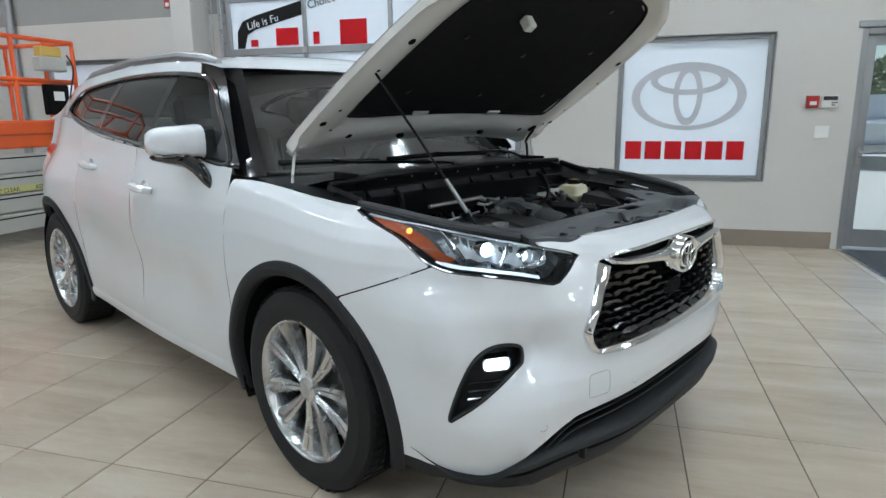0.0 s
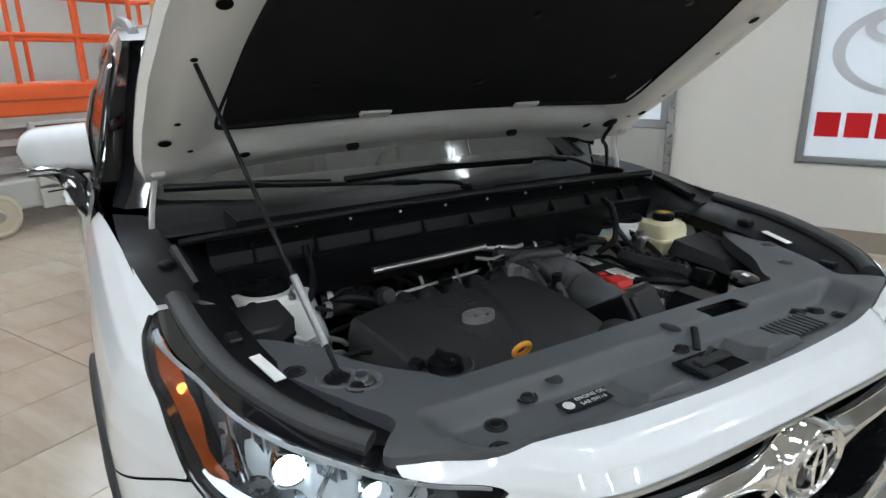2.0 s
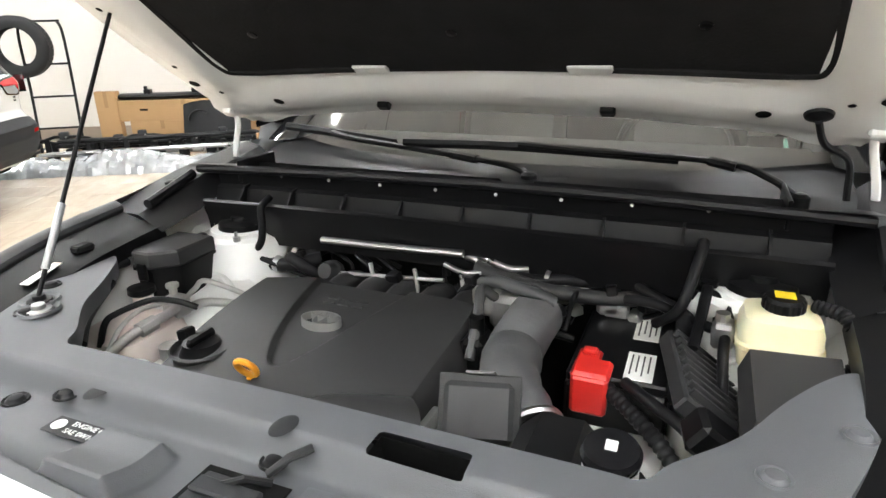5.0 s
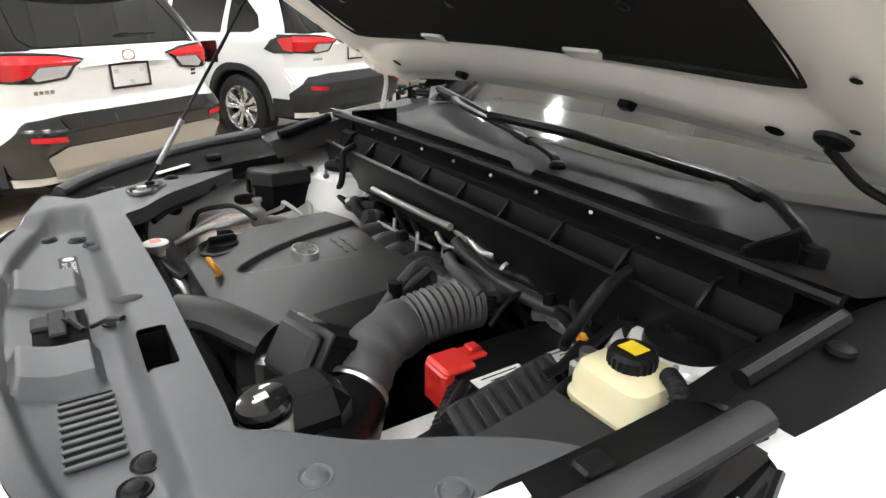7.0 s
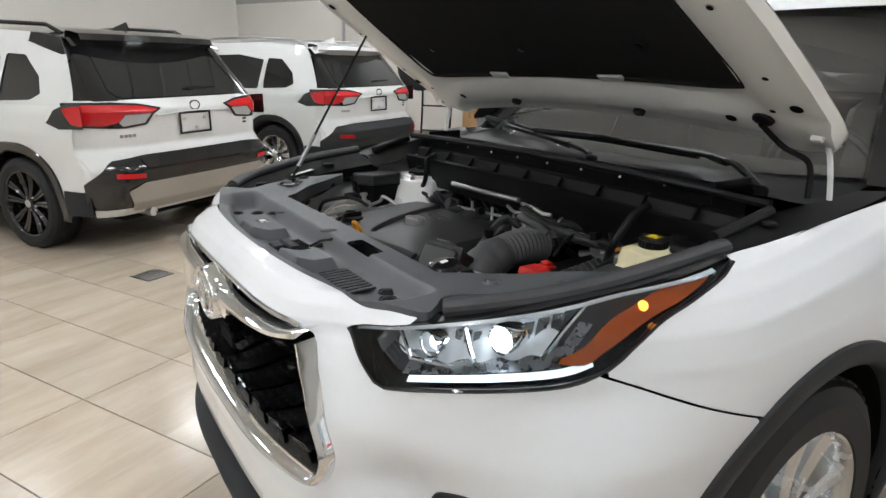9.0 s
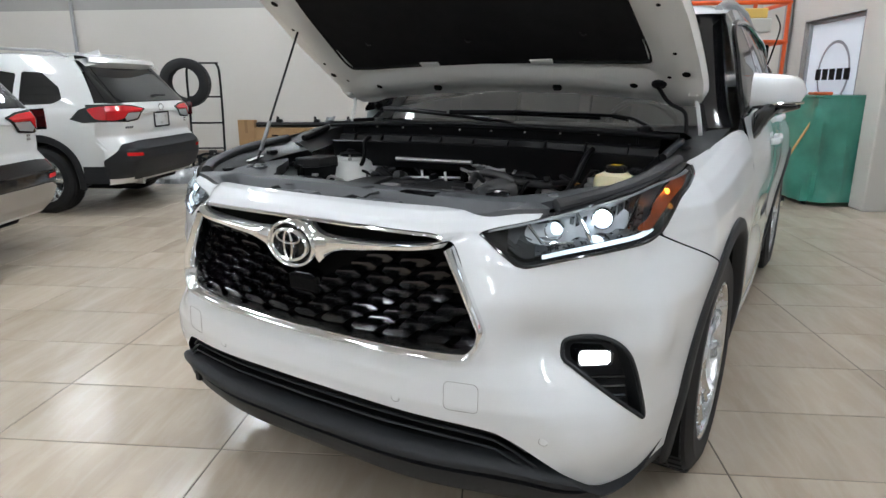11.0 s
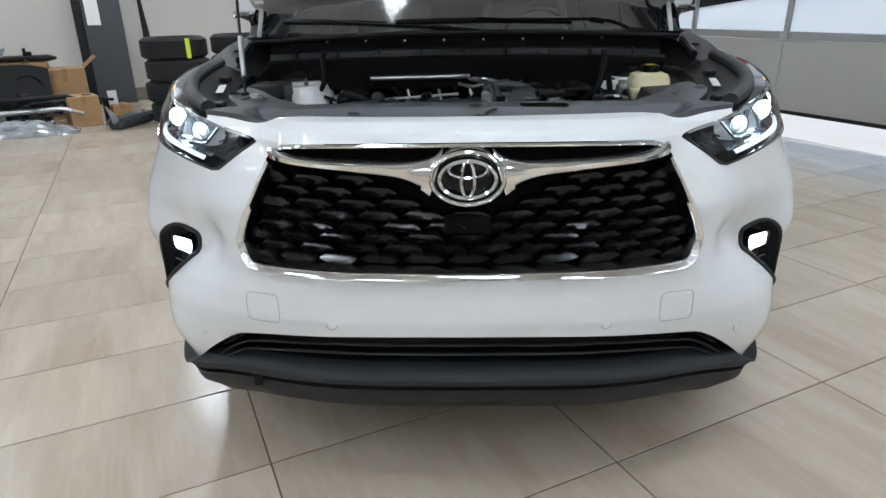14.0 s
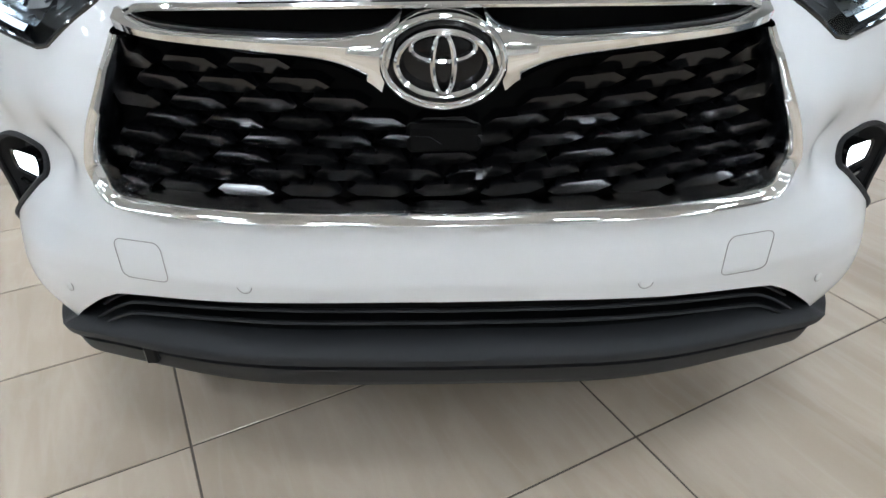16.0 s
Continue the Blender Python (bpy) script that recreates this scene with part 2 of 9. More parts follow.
COVERBLACK = material("satin_black_engine_plastic", (0.030, 0.030, 0.031), 0.42, var=0.12, scale=8, bump=0.2, bscale=800, spec=0.35)
BLACKPLASTIC = material("black_moulded_plastic", (0.0065, 0.0065, 0.007), 0.30, var=0.15, scale=12, bump=0.10, bscale=400, spec=0.16)
TRAYBLACK = material("black_cowl_plastic", (0.009, 0.009, 0.010), 0.42, var=0.15, scale=10, bump=0.15, bscale=500, spec=0.22)
STEEL = material("dull_steel", (0.45, 0.45, 0.45), 0.36, metal=1.0, var=0.15, scale=20, rough_var=0.1)
CASTALU = material("cast_aluminium", (0.52, 0.52, 0.51), 0.48, metal=0.9, var=0.15, scale=25, bump=0.3, bscale=200)
TINT = clear("privacy_glass", (0.10, 0.11, 0.115))
PANE = clear("window_glass", (0.62, 0.66, 0.65))
# the windscreen's veil paints in the brightness of its reflections
SHIELD = veiled(clear("windscreen_glass", (0.80, 0.83, 0.81), rough=0.09, ior=1.40), 0.072)
LENS = clear("headlamp_lens", (0.76, 0.79, 0.81), rough=0.20, ior=1.36)
LAMPHOUSE = material("lamp_housing_dark", (0.095, 0.100, 0.105), 0.26, metal=0.3, var=0.2, scale=14)
WINGSEAL = material("grey_rubber_wing_seal", (0.040, 0.040, 0.042), 0.55, var=0.15, scale=20, bump=0.15, bscale=300, spec=0.3)
LAMPCHROME = material("lamp_reflector_chrome", (0.24, 0.25, 0.26), 0.30, metal=1.0, rough_var=0.10, scale=60)
BOWL = material("lamp_bowl", (0.68, 0.70, 0.72), 0.45, metal=0.15, rough_var=0.10, scale=50)
AMBER = material("amber_reflector", (0.46, 0.085, 0.010), 0.16, metal=0.35, coat=0.8, var=0.25, scale=26, bump=0.5, bscale=55)
REDLENS = material("red_lamp_lens", (0.50, 0.010, 0.014), 0.16, coat=0.5, var=0.1, scale=25)
BEAM = glow("headlamp_beam", (0.80, 0.92, 1.0), 30.0)
GLIM = glow("daytime_running_strip", (0.86, 0.95, 1.0), 0.65)
BEAMLOW = glow("headlamp_low_beam", (0.80, 0.92, 1.0), 2.6)
AMBERGLOW = glow("amber_marker_glow", (1.0, 0.36, 0.04), 4.0)
CABIN = material("charcoal_cabin_trim", (0.085, 0.080, 0.076), 0.7, var=0.15, scale=10)
LEATHER = material("grey_seat_leather", (0.16, 0.15, 0.14), 0.5, var=0.08, scale=10, bump=0.1, bscale=200)
HEADLINER = material("pale_headliner_cloth", (0.52, 0.50, 0.47), 0.9, var=0.05, scale=20)
GRILLEBLACK = material("grille_black", (0.004, 0.004, 0.0045), 0.14, var=0.1, scale=30, spec=0.34)
LABEL = material("white_sticker", (0.78, 0.78, 0.76), 0.4)
INK = material("dark_print", (0.02, 0.02, 0.022), 0.5)

# ---- the room, in its own a, b, z turned by THETA ----
NORTH, BACK, SOUTH, EAST, CEIL, BAND = 4.28, -8.6, -10.5, 15.0, 5.2, 2.62


def walltone(name, color):
    return material(name, color, 0.78, var=0.035, scale=0.7, bump=0.18, bscale=160)


WALLPAINT = walltone("warm_grey_wall_paint", (0.54, 0.52, 0.485))
BANDPAINT = walltone("darker_grey_wall_band", (0.30, 0.295, 0.28))
CEILPAINT = material("off_white_ceiling_sheet", (0.62, 0.62, 0.60), 0.8, var=0.04, scale=1.0)
ALUFRAME = material("grey_anodised_frame", (0.34, 0.345, 0.35), 0.42, metal=0.7, var=0.08, scale=4)
BASETILE = material("taupe_base_tile", (0.25, 0.205, 0.165), 0.35, var=0.12, scale=5)
DOORSKIN = material("grey_insulated_door_skin", (0.30, 0.295, 0.275), 0.55, var=0.05, scale=2, bump=0.2, bscale=200)
WHITEFILM = film("white_window_film", (0.55, 0.56, 0.57), (0.40, 0.42, 0.44))
REDPRINT = film("red_film_print", (0.42, 0.02, 0.025), (0.30, 0.012, 0.014))
DARKPRINT = film("charcoal_film_print", (0.022, 0.020, 0.020), (0.012, 0.010, 0.010))
GREYPRINT = film("silver_film_print", (0.24, 0.24, 0.25), (0.15, 0.15, 0.16))
SILVERLIGHT = film("pale_silver_film_print", (0.42, 0.42, 0.43), (0.30, 0.30, 0.31))


def setting(name, mesh, mat, label="", cat="wall", sharp=30):
    ob = part(name, mesh, mat, None, sharp=sharp)
    ob.matrix_world = ROOM
    return tagged(ob, label, cat, kind="structure")


def tile_material():
    """Polished stone-look porcelain: warm beige with soft drifting veins, each piece a little different."""
    m = bpy.data.materials.new("stone_look_tile")
    m.use_nodes = True
    nt, L = m.node_tree, m.node_tree.links
    b = nt.nodes["Principled BSDF"]
    tc = nt.nodes.new("ShaderNodeTexCoord")
    oi = nt.nodes.new("ShaderNodeObjectInfo")
    geo = nt.nodes.new("ShaderNodeNewGeometry")
    add = nt.nodes.new("ShaderNodeMath")
    L.new(oi.outputs["Random"], add.inputs[0])
    L.new(geo.outputs["Random Per Island"], add.inputs[1])
    off = nt.nodes.new("ShaderNodeVectorMath")
    off.operation = 'MULTIPLY_ADD'
    off.inputs[1].default_value = (1, 1, 1)
    sc = nt.nodes.new("ShaderNodeVectorMath")
    sc.operation = 'SCALE'
    sc.inputs[0].default_value = (37, 21, 11)
    L.new(add.outputs[0], sc.inputs["Scale"])
    L.new(tc.outputs["Object"], off.inputs[0])
    L.new(sc.outputs[0], off.inputs[2])
    st = nt.nodes.new("ShaderNodeMapping")
    st.inputs["Scale"].default_value = (0.8, 4.6, 1.0)
    st.inputs["Rotation"].default_value = (0, 0, radians(80))
    L.new(off.outputs[0], st.inputs["Vector"])
    big = nt.nodes.new("ShaderNodeTexNoise")
    big.inputs["Scale"].default_value, big.inputs["Detail"].default_value = 1.1, 5
    big.inputs["Roughness"].default_value, big.inputs["Distortion"].default_value = 0.52, 0.5
    L.new(st.outputs[0], big.inputs["Vector"])
    ramp = nt.nodes.new("ShaderNodeValToRGB")
    e = ramp.color_ramp.elements
    e[0].position, e[0].color = 0.28, (0.365, 0.298, 0.228, 1)
    e[1].position, e[1].color = 0.74, (0.485, 0.412, 0.330, 1)
    L.new(big.outputs["Fac"], ramp.inputs[0])
    vein = nt.nodes.new("ShaderNodeTexNoise")
    vein.inputs["Scale"].default_value, vein.inputs["Detail"].default_value, vein.inputs["Distortion"].default_value = 3.2, 6, 0.7
    L.new(st.outputs[0], vein.inputs["Vector"])
    vr = nt.nodes.new("ShaderNodeValToRGB")
    ve = vr.color_ramp.elements
    ve[0].position, ve[0].color = 0.42, (0, 0, 0, 1)
    ve[1].position, ve[1].color = 0.50, (1, 1, 1, 1)
    x = vr.color_ramp.elements.new(0.58)
    x.color = (0, 0, 0, 1)
    L.new(vein.outputs["Fac"], vr.inputs[0])
    vm = nt.nodes.new("ShaderNodeMath")
    vm.operation = 'MULTIPLY'
    vm.inputs[1].default_value = 0.10
    L.new(vr.outputs["Color"], vm.inputs[0])
    mix = nt.nodes.new("ShaderNodeMix")
    mix.data_type = 'RGBA'
    mix.inputs[7].default_value = (0.60, 0.56, 0.50, 1)
    L.new(vm.outputs[0], mix.inputs[0])
    L.new(ramp.outputs[0], mix.inputs[6])
    hsv = nt.nodes.new("ShaderNodeHueSaturation")
    mr = nt.nodes.new("ShaderNodeMapRange")
    mr.inputs["To Min"].default_value, mr.inputs["To Max"].default_value = 0.93, 1.07
    fr = nt.nodes.new("ShaderNodeMath")
    fr.operation = 'FRACT'
    L.new(add.outputs[0], fr.inputs[0])
    L.new(fr.outputs[0], mr.inputs[0])
    L.new(mr.outputs[0], hsv.inputs["Value"])
    L.new(mix.outputs[2], hsv.inputs["Color"])
    L.new(hsv.outputs[0], b.inputs["Base Color"])
    smear = nt.nodes.new("ShaderNodeTexNoise")
    smear.inputs["Scale"].default_value, smear.inputs["Detail"].default_value = 5, 5
    L.new(off.outputs[0], smear.inputs["Vector"])
    rr = nt.nodes.new("ShaderNodeMapRange")
    rr.inputs["From Min"].default_value, rr.inputs["From Max"].default_value = 0.3, 0.7
    rr.inputs["To Min"].default_value, rr.inputs["To Max"].default_value = 0.16, 0.25
    L.new(smear.outputs["Fac"], rr.inputs[0])
    L.new(rr.outputs[0], b.inputs["Roughness"])
    b.inputs["Specular IOR Level"].default_value = 0.5
    return m


TILE = tile_material()
GROUT = material("dark_grout", (0.085, 0.070, 0.056), 0.85, var=0.25, scale=6)

# floor slab under the tiles, one sheet
floor = setting("floor", Mesh().box(BACK - 0.2, EAST + 0.2, SOUTH - 0.2, NORTH + 0.2, -0.25, -0.0025, 0), GROUT, "beige stone-look tile floor with dark grout joints", "floor")

# outside ground
CONCRETE = material("sunlit_concrete_yard", (0.58, 0.57, 0.54), 0.9, var=0.12, scale=0.6, bump=0.3, bscale=40)
yard = Mesh().box(-400, 400, NORTH + 0.2, 400, -0.3, -0.02, 0)
yard.box(-400, 400, -400, SOUTH - 0.2, -0.3, -0.02, 0)
yard.box(-400, BACK - 0.2, SOUTH - 0.2, NORTH + 0.2, -0.3, -0.02, 0)
yard.box(EAST + 0.2, 400, SOUTH - 0.2, NORTH + 0.2, -0.3, -0.02, 0)
setting("ground", yard, CONCRETE, "pale concrete yard in daylight outside the building", "ground")

# openings of the north wall: a0, a1, z0, z1
OPENINGS = [(-7.02, -5.55, 0.68, 2.13), (-4.14, -0.42, 0.0, 3.35), (0.60, 2.06, 0.68, 2.13), (2.80, 3.75, 0.0, 2.14)]


def pierced(z0, z1):
    m, a = Mesh(), BACK
    for p, q, lo, hi in OPENINGS:
        if lo >= z1 or hi <= z0:
            continue
        m.box(a, p, NORTH, NORTH + 0.2, z0, z1, 0)
        if lo > z0:
            m.box(p, q, NORTH, NORTH + 0.2, z0, lo, 0)
        if hi < z1:
            m.box(p, q, NORTH, NORTH + 0.2, hi, z1, 0)
        a = q
    m.box(a, EAST, NORTH, NORTH + 0.2, z0, z1, 0)
    return m


setting("wall_north", pierced(0, BAND), WALLPAINT, "warm grey painted wall with window and door openings")
setting("wall_north_upper", pierced(BAND, CEIL), BANDPAINT, "darker grey upper band of the painted wall")
setting("wall_back", Mesh().box(BACK - 0.2, BACK, SOUTH - 0.2, NORTH + 0.2, 0, BAND, 0), WALLPAINT, "plain warm grey painted wall")
setting("wall_back_upper", Mesh().box(BACK - 0.2, BACK, SOUTH - 0.2, NORTH + 0.2, BAND, CEIL, 0), BANDPAINT, "darker grey upper band of the painted wall")
setting("wall_south", Mesh().box(BACK, EAST, SOUTH - 0.2, SOUTH, 0, CEIL, 0), WALLPAINT, "plain warm grey painted wall")
# unseen wall, set far out to make room for the added lamp rows
setting("wall_east", Mesh().box(EAST, EAST + 0.2, SOUTH - 0.2, NORTH + 0.2, 0, CEIL, 0), WALLPAINT, "plain warm grey painted wall")
setting("pillar", Mesh().box(-4.62, -4.34, 3.92, NORTH - 0.002, 0, 3.6, 0.01), WALLPAINT, "painted pillar stub beside the overhead door", "pillar")
ceil = Mesh().box(BACK - 0.2, EAST + 0.2, SOUTH - 0.2, NORTH + 0.2, CEIL, CEIL + 0.1, 0)
for i in range(29):
    ceil.box(BACK + 0.4 + i * 0.8, BACK + 0.46 + i * 0.8, SOUTH, NORTH, CEIL - 0.05, CEIL - 0.003, 0.004)
setting("ceiling", ceil, CEILPAINT, "ribbed off-white sheet ceiling", "ceiling")
base = Mesh()
for p, q in ((-0.38, 2.74),):
    base.box(p, q, NORTH - 0.014, NORTH - 0.001, 0.0, 0.17, 0.003)
base.box(BACK, -4.64, NORTH - 0.014, NORTH - 0.001, 0.0, 0.17, 0.003)
base.box(BACK + 0.001, BACK + 0.014, SOUTH, NORTH - 0.02, 0.0, 0.17, 0.003)
setting("baseboard", base, BASETILE, "taupe tile skirting along the wall foot", "baseboard")

# ceiling luminaires
LEDPANEL = glow("led_panel", (0.93, 0.97, 1.0), LAMP)
HOUSING = material("white_lamp_housing", (0.7, 0.7, 0.7), 0.4)
lamp = thing("ceiling_light", "white twin LED luminaire, switched on, below the ceiling", "light", ROOM @ pose(0, 0, 4.6), "ceiling lights")
part("housing", Mesh().box(-0.54, 0.54, -0.17, 0.17, 0.012, 0.09, 0.01), HOUSING, lamp)
for da in (-0.265, 0.265):
    part("diffuser", Mesh().box(da - 0.24, da + 0.24, -0.15, 0.15, -0.004, 0.010, 0.003), LEDPANEL, lamp, "glowing white diffuser")
part("cable", Mesh().tube([(-0.25, 0, 0.09), (-0.25, 0, 0.6)], 0.004, 6), STEEL, lamp)
part("cable", Mesh().tube([(0.25, 0, 0.09), (0.25, 0, 0.6)], 0.004, 6), STEEL, lamp)
# positions are guessed; the rows at 8.8 and 12.4 are added for frontal light
spots = [(a, b) for a in (-7.4, -4.4, -1.3, 1.9, 5.2, 8.8, 12.4) for b in (-7.6, -4.2, -0.8, 2.4)]
lamp.matrix_world = ROOM @ pose(*spots[0], 4.6)
for a, b in spots[1:]:
    copy_thing(lamp, ROOM @ pose(a, b, 4.6))


# ---- windows with printed film ----
def window(name, p, q, z0, z1, label):
    w = tagged(thing(name, label, "window", ROOM), kind="structure")
    fr = Mesh()
    for k0, k1, l0, l1 in ((p, p + 0.045, z0, z1), (q - 0.045, q, z0, z1), (p + 0.045, q - 0.045, z0, z0 + 0.045), (p + 0.045, q - 0.045, z1 - 0.045, z1)):
        fr.box(k0, k1, NORTH + 0.05, NORTH + 0.13, l0, l1, 0.004)
    part("window_frame", fr, ALUFRAME, w)
    pn = part("pane", Mesh().box(p + 0.045, q - 0.045, NORTH + 0.085, NORTH + 0.091, z0 + 0.045, z1 - 0.045, 0), WHITEFILM, w, "pane covered with white film")
    edge = Mesh()
    t = 0.012
    edge.box(p - t, p, NORTH - 0.006, NORTH + 0.05, z0 - t, z1 + t, 0.002)
    edge.box(q, q + t, NORTH - 0.006, NORTH + 0.05, z0 - t, z1 + t, 0.002)
    edge.box(p, q, NORTH - 0.006, NORTH + 0.05, z1, z1 + t, 0.002)
    edge.box(p, q, NORTH - 0.006, NORTH + 0.05, z0 - t, z0, 0.002)
    part("trim", edge, ALUFRAME, w)
    return w, pn


def ring(cx, cz, rx, rz, w, d0, d1, n=64, w2=None):
    """A flat oval band on the wall plane, w wide at the sides and w2 at top and foot."""
    w2 = w if w2 is None else w2
    out = Mesh()
    rows = []
    for k in range(n + 1):
        t = 2 * math.pi * k / n
        c, s = math.cos(t), math.sin(t)
        ri = (rx - w) * c, (rz - w2) * s
        ro = rx * c, rz * s
        rows.append([(cx + ro[0], d1, cz + ro[1]), (cx + ro[0], d0, cz + ro[1]), (cx + ri[0], d0, cz + ri[1]), (cx + ri[0], d1, cz + ri[1])])
    out.grid(rows, close=True)
    return out


YF = NORTH + 0.080                            # face of the film prints
win1, pane1 = window("window_1", 0.60, 2.06, 0.68, 2.13, "window with white film, grey oval emblem and red word blocks")
part("oval", ring(1.295, 1.535, 0.56, 0.345, 0.085, YF, YF + 0.004, w2=0.045), SILVERLIGHT, pane1, "silver printed oval")
part("oval", ring(1.295, 1.545, 0.142, 0.305, 0.052, YF - 0.002, YF + 0.004, w2=0.075), SILVERLIGHT, pane1)
part("oval", ring(1.295, 1.70, 0.375, 0.150, 0.07, YF - 0.004, YF + 0.004, w2=0.055), SILVERLIGHT, pane1)
for k in range(6):
    a0 = 0.695 + k * 0.2025
    part("letter_block", Mesh().box(a0, a0 + 0.165, YF, YF + 0.004, 0.885, 1.075, 0.0), REDPRINT, pane1, "plain red block standing for a printed letter")
win2, pane2 = window("window_2", -7.02, -5.55, 0.68, 2.13, "window with white film and a thin grey ring emblem")
part("oval", ring(-6.28, 1.45, 0.40, 0.40, 0.035, YF, YF + 0.004), GREYPRINT, pane2)
for k in range(5):
    a0 = -6.72 + k * 0.18
    part("letter_block", Mesh().box(a0, a0 + 0.13, YF - 0.002, YF + 0.004, 1.36, 1.50, 0), DARKPRINT, pane2)

# ---- glazed entrance door ----
door = tagged(thing("door_1", "grey aluminium entrance door with a clear pane, closed", "door", ROOM), kind="structure")
fr = Mesh()
for p, q, l0, l1 in ((2.80, 2.86, 0.0, 2.14), (3.69, 3.75, 0.0, 2.14), (2.86, 3.69, 2.08, 2.14)):
    fr.box(p, q, NORTH + 0.02, NORTH + 0.16, l0, l1, 0.004)
part("frame", fr, ALUFRAME, door)
lf = Mesh()
for p, q, l0, l1 in ((2.863, 2.95, 0.02, 2.075), (3.60, 3.687, 0.02, 2.075), (2.95, 3.60, 0.02, 0.20), (2.95, 3.60, 1.98, 2.075)):
    lf.box(p, q, NORTH + 0.07, NORTH + 0.115, l0, l1, 0.003)
leaf = part("leaf", lf, ALUFRAME, door)
pn = part("pane", Mesh().box(2.95, 3.60, NORTH + 0.09, NORTH + 0.096, 0.20, 1.98, 0), clear("door_glass", (0.92, 0.95, 0.94)), leaf)
pn.visible_shadow = False
hd = Mesh().tube([(2.90, NORTH + 0.0, 0.97), (3.66, NORTH + 0.0, 0.97)], 0.014, 8)
hd.tube([(2.92, NORTH + 0.0, 0.97), (2.92, NORTH + 0.07, 0.97)], 0.012, 8).box(2.89, 2.93, NORTH + 0.055, NORTH + 0.069, 0.85, 1.02, 0.003)
part("push_bar", hd, STEEL, leaf)
head = Mesh().box(2.76, 3.8, NORTH - 0.01, NORTH + 0.02, 2.14, 2.20, 0.004)
part("head_trim", head, ALUFRAME, door)

# small fittings beside the door
def fitting(name, label, cat, p, q, z0, z1, d, mat):
    o = thing(name, label, cat, ROOM)
    part("body", Mesh().box(p, q, NORTH - d, NORTH - 0.0005, z0, z1, 0.006), mat, o)
    return o


ALARMRED = material("alarm_red", (0.36, 0.02, 0.02), 0.35, coat=0.3)
WHITEPLASTIC = material("white_plastic", (0.72, 0.71, 0.68), 0.4)
pull = fitting("fire_alarm_pull", "red fire alarm pull station on the wall", "fire alarm", 2.38, 2.49, 1.405, 1.52, 0.045, ALARMRED)
part("pull_bar", Mesh().box(2.405, 2.465, NORTH - 0.056, NORTH - 0.046, 1.43, 1.465, 0.003), WHITEPLASTIC, pull, "white pull bar")
key = fitting("alarm_keypad", "white alarm keypad with a dark display on the wall", "keypad", 2.515, 2.66, 1.40, 1.52, 0.03, WHITEPLASTIC)
part("display", Mesh().box(2.525, 2.65, NORTH - 0.034, NORTH - 0.031, 1.475, 1.513, 0.001), GLOSSBLACK, key, "dark blue-black display strip")
for k in range(5):
    part("button", Mesh().box(2.60 + 0.018 * (k % 3), 2.613 + 0.018 * (k % 3), NORTH - 0.034, NORTH - 0.031, 1.445 - 0.022 * (k // 3), 1.458 - 0.022 * (k // 3), 0.001), INK, key)
fitting("switch_plate", "square white blank plate on the wall", "wall plate", 2.48, 2.61, 1.11, 1.23, 0.008, WHITEPLASTIC)
strobe = fitting("fire_alarm_strobe", "red fire alarm strobe high on the wall", "fire alarm", -4.95, -4.84, 2.72, 2.88, 0.05, ALARMRED)
part("lens", Mesh().box(-4.92, -4.87, NORTH - 0.062, NORTH - 0.051, 2.735, 2.78, 0.003), WHITEPLASTIC, strobe, "clear strobe lens")
pipe = thing("wall_pipe", "grey vertical pipe running up the wall", "pipe", ROOM, "wall pipes")
part("pipe", Mesh().tube([(-7.45, NORTH - 0.07, 0), (-7.45, NORTH - 0.07, CEIL)], 0.055, 12), ALUFRAME, pipe)
pipe2 = thing("wall_pipe", "thin grey conduit running up the wall", "pipe", ROOM, "wall pipes")
part("pipe", Mesh().tube([(BACK + 0.05, -7.5, 0), (BACK + 0.05, -7.5, CEIL)], 0.03, 10), ALUFRAME, pipe2)

# entrance mat
MATWEAVE = material("dark_entrance_mat", (0.055, 0.062, 0.07), 0.95, var=0.25, scale=30, bump=0.6, bscale=300)
mt = thing("entrance_mat", "dark grey ribbed entrance mat on the tile floor", "mat", ROOM)
part("mat", Mesh().box(2.84, 4.6, 0.5, NORTH - 0.03, 0.0005, 0.009, 0.002), MATWEAVE, mt)
part("edge_strip", Mesh().box(2.815, 2.838, 0.5, NORTH - 0.03, 0.0005, 0.007, 0.002), STEEL, mt, "bright metal edge strip")

# floor drain
drain = thing("floor_drain", "square dark steel drain grate in the floor", "drain", ROOM @ pose(-0.69, -3.01, 0))
dm = Mesh()
for k in range(8):
    dm.box(-0.09, 0.09, -0.088 + k * 0.0235, -0.076 + k * 0.0235, 0.0006, 0.004, 0.001)
part("grate", dm, STEEL, drain)
part("pan", Mesh().box(-0.1, 0.1, -0.1, 0.1, 0.0002, 0.0018, 0), DEEPBLACK, drain)

# ---- overhead sectional door, standing a little open ----
gd = tagged(thing("door_2", "overhead sectional door with filmed panes, raised a hand's width", "door", ROOM), kind="structure")
D0, D1 = NORTH + 0.03, NORTH + 0.075
ga, gb = -4.12, -0.44
sec = Mesh().box(ga, gb, D0, D1, 0.285, 0.90, 0.004)
bottom = part("bottom_section", sec, DOORSKIN, gd, "grey insulated bottom section")
ribs = Mesh()
for a0 in (ga, -3.13, -2.02, -0.93, gb - 0.05):
    ribs.box(a0, a0 + 0.05, D0 - 0.010, D0 - 0.001, 0.36, 0.86, 0.002)
part("stile", ribs, DOORSKIN, bottom)
part("weather_strip", Mesh().box(ga, gb, D0 + 0.005, D1 - 0.005, 0.25, 0.284, 0.006), SEAL, bottom)
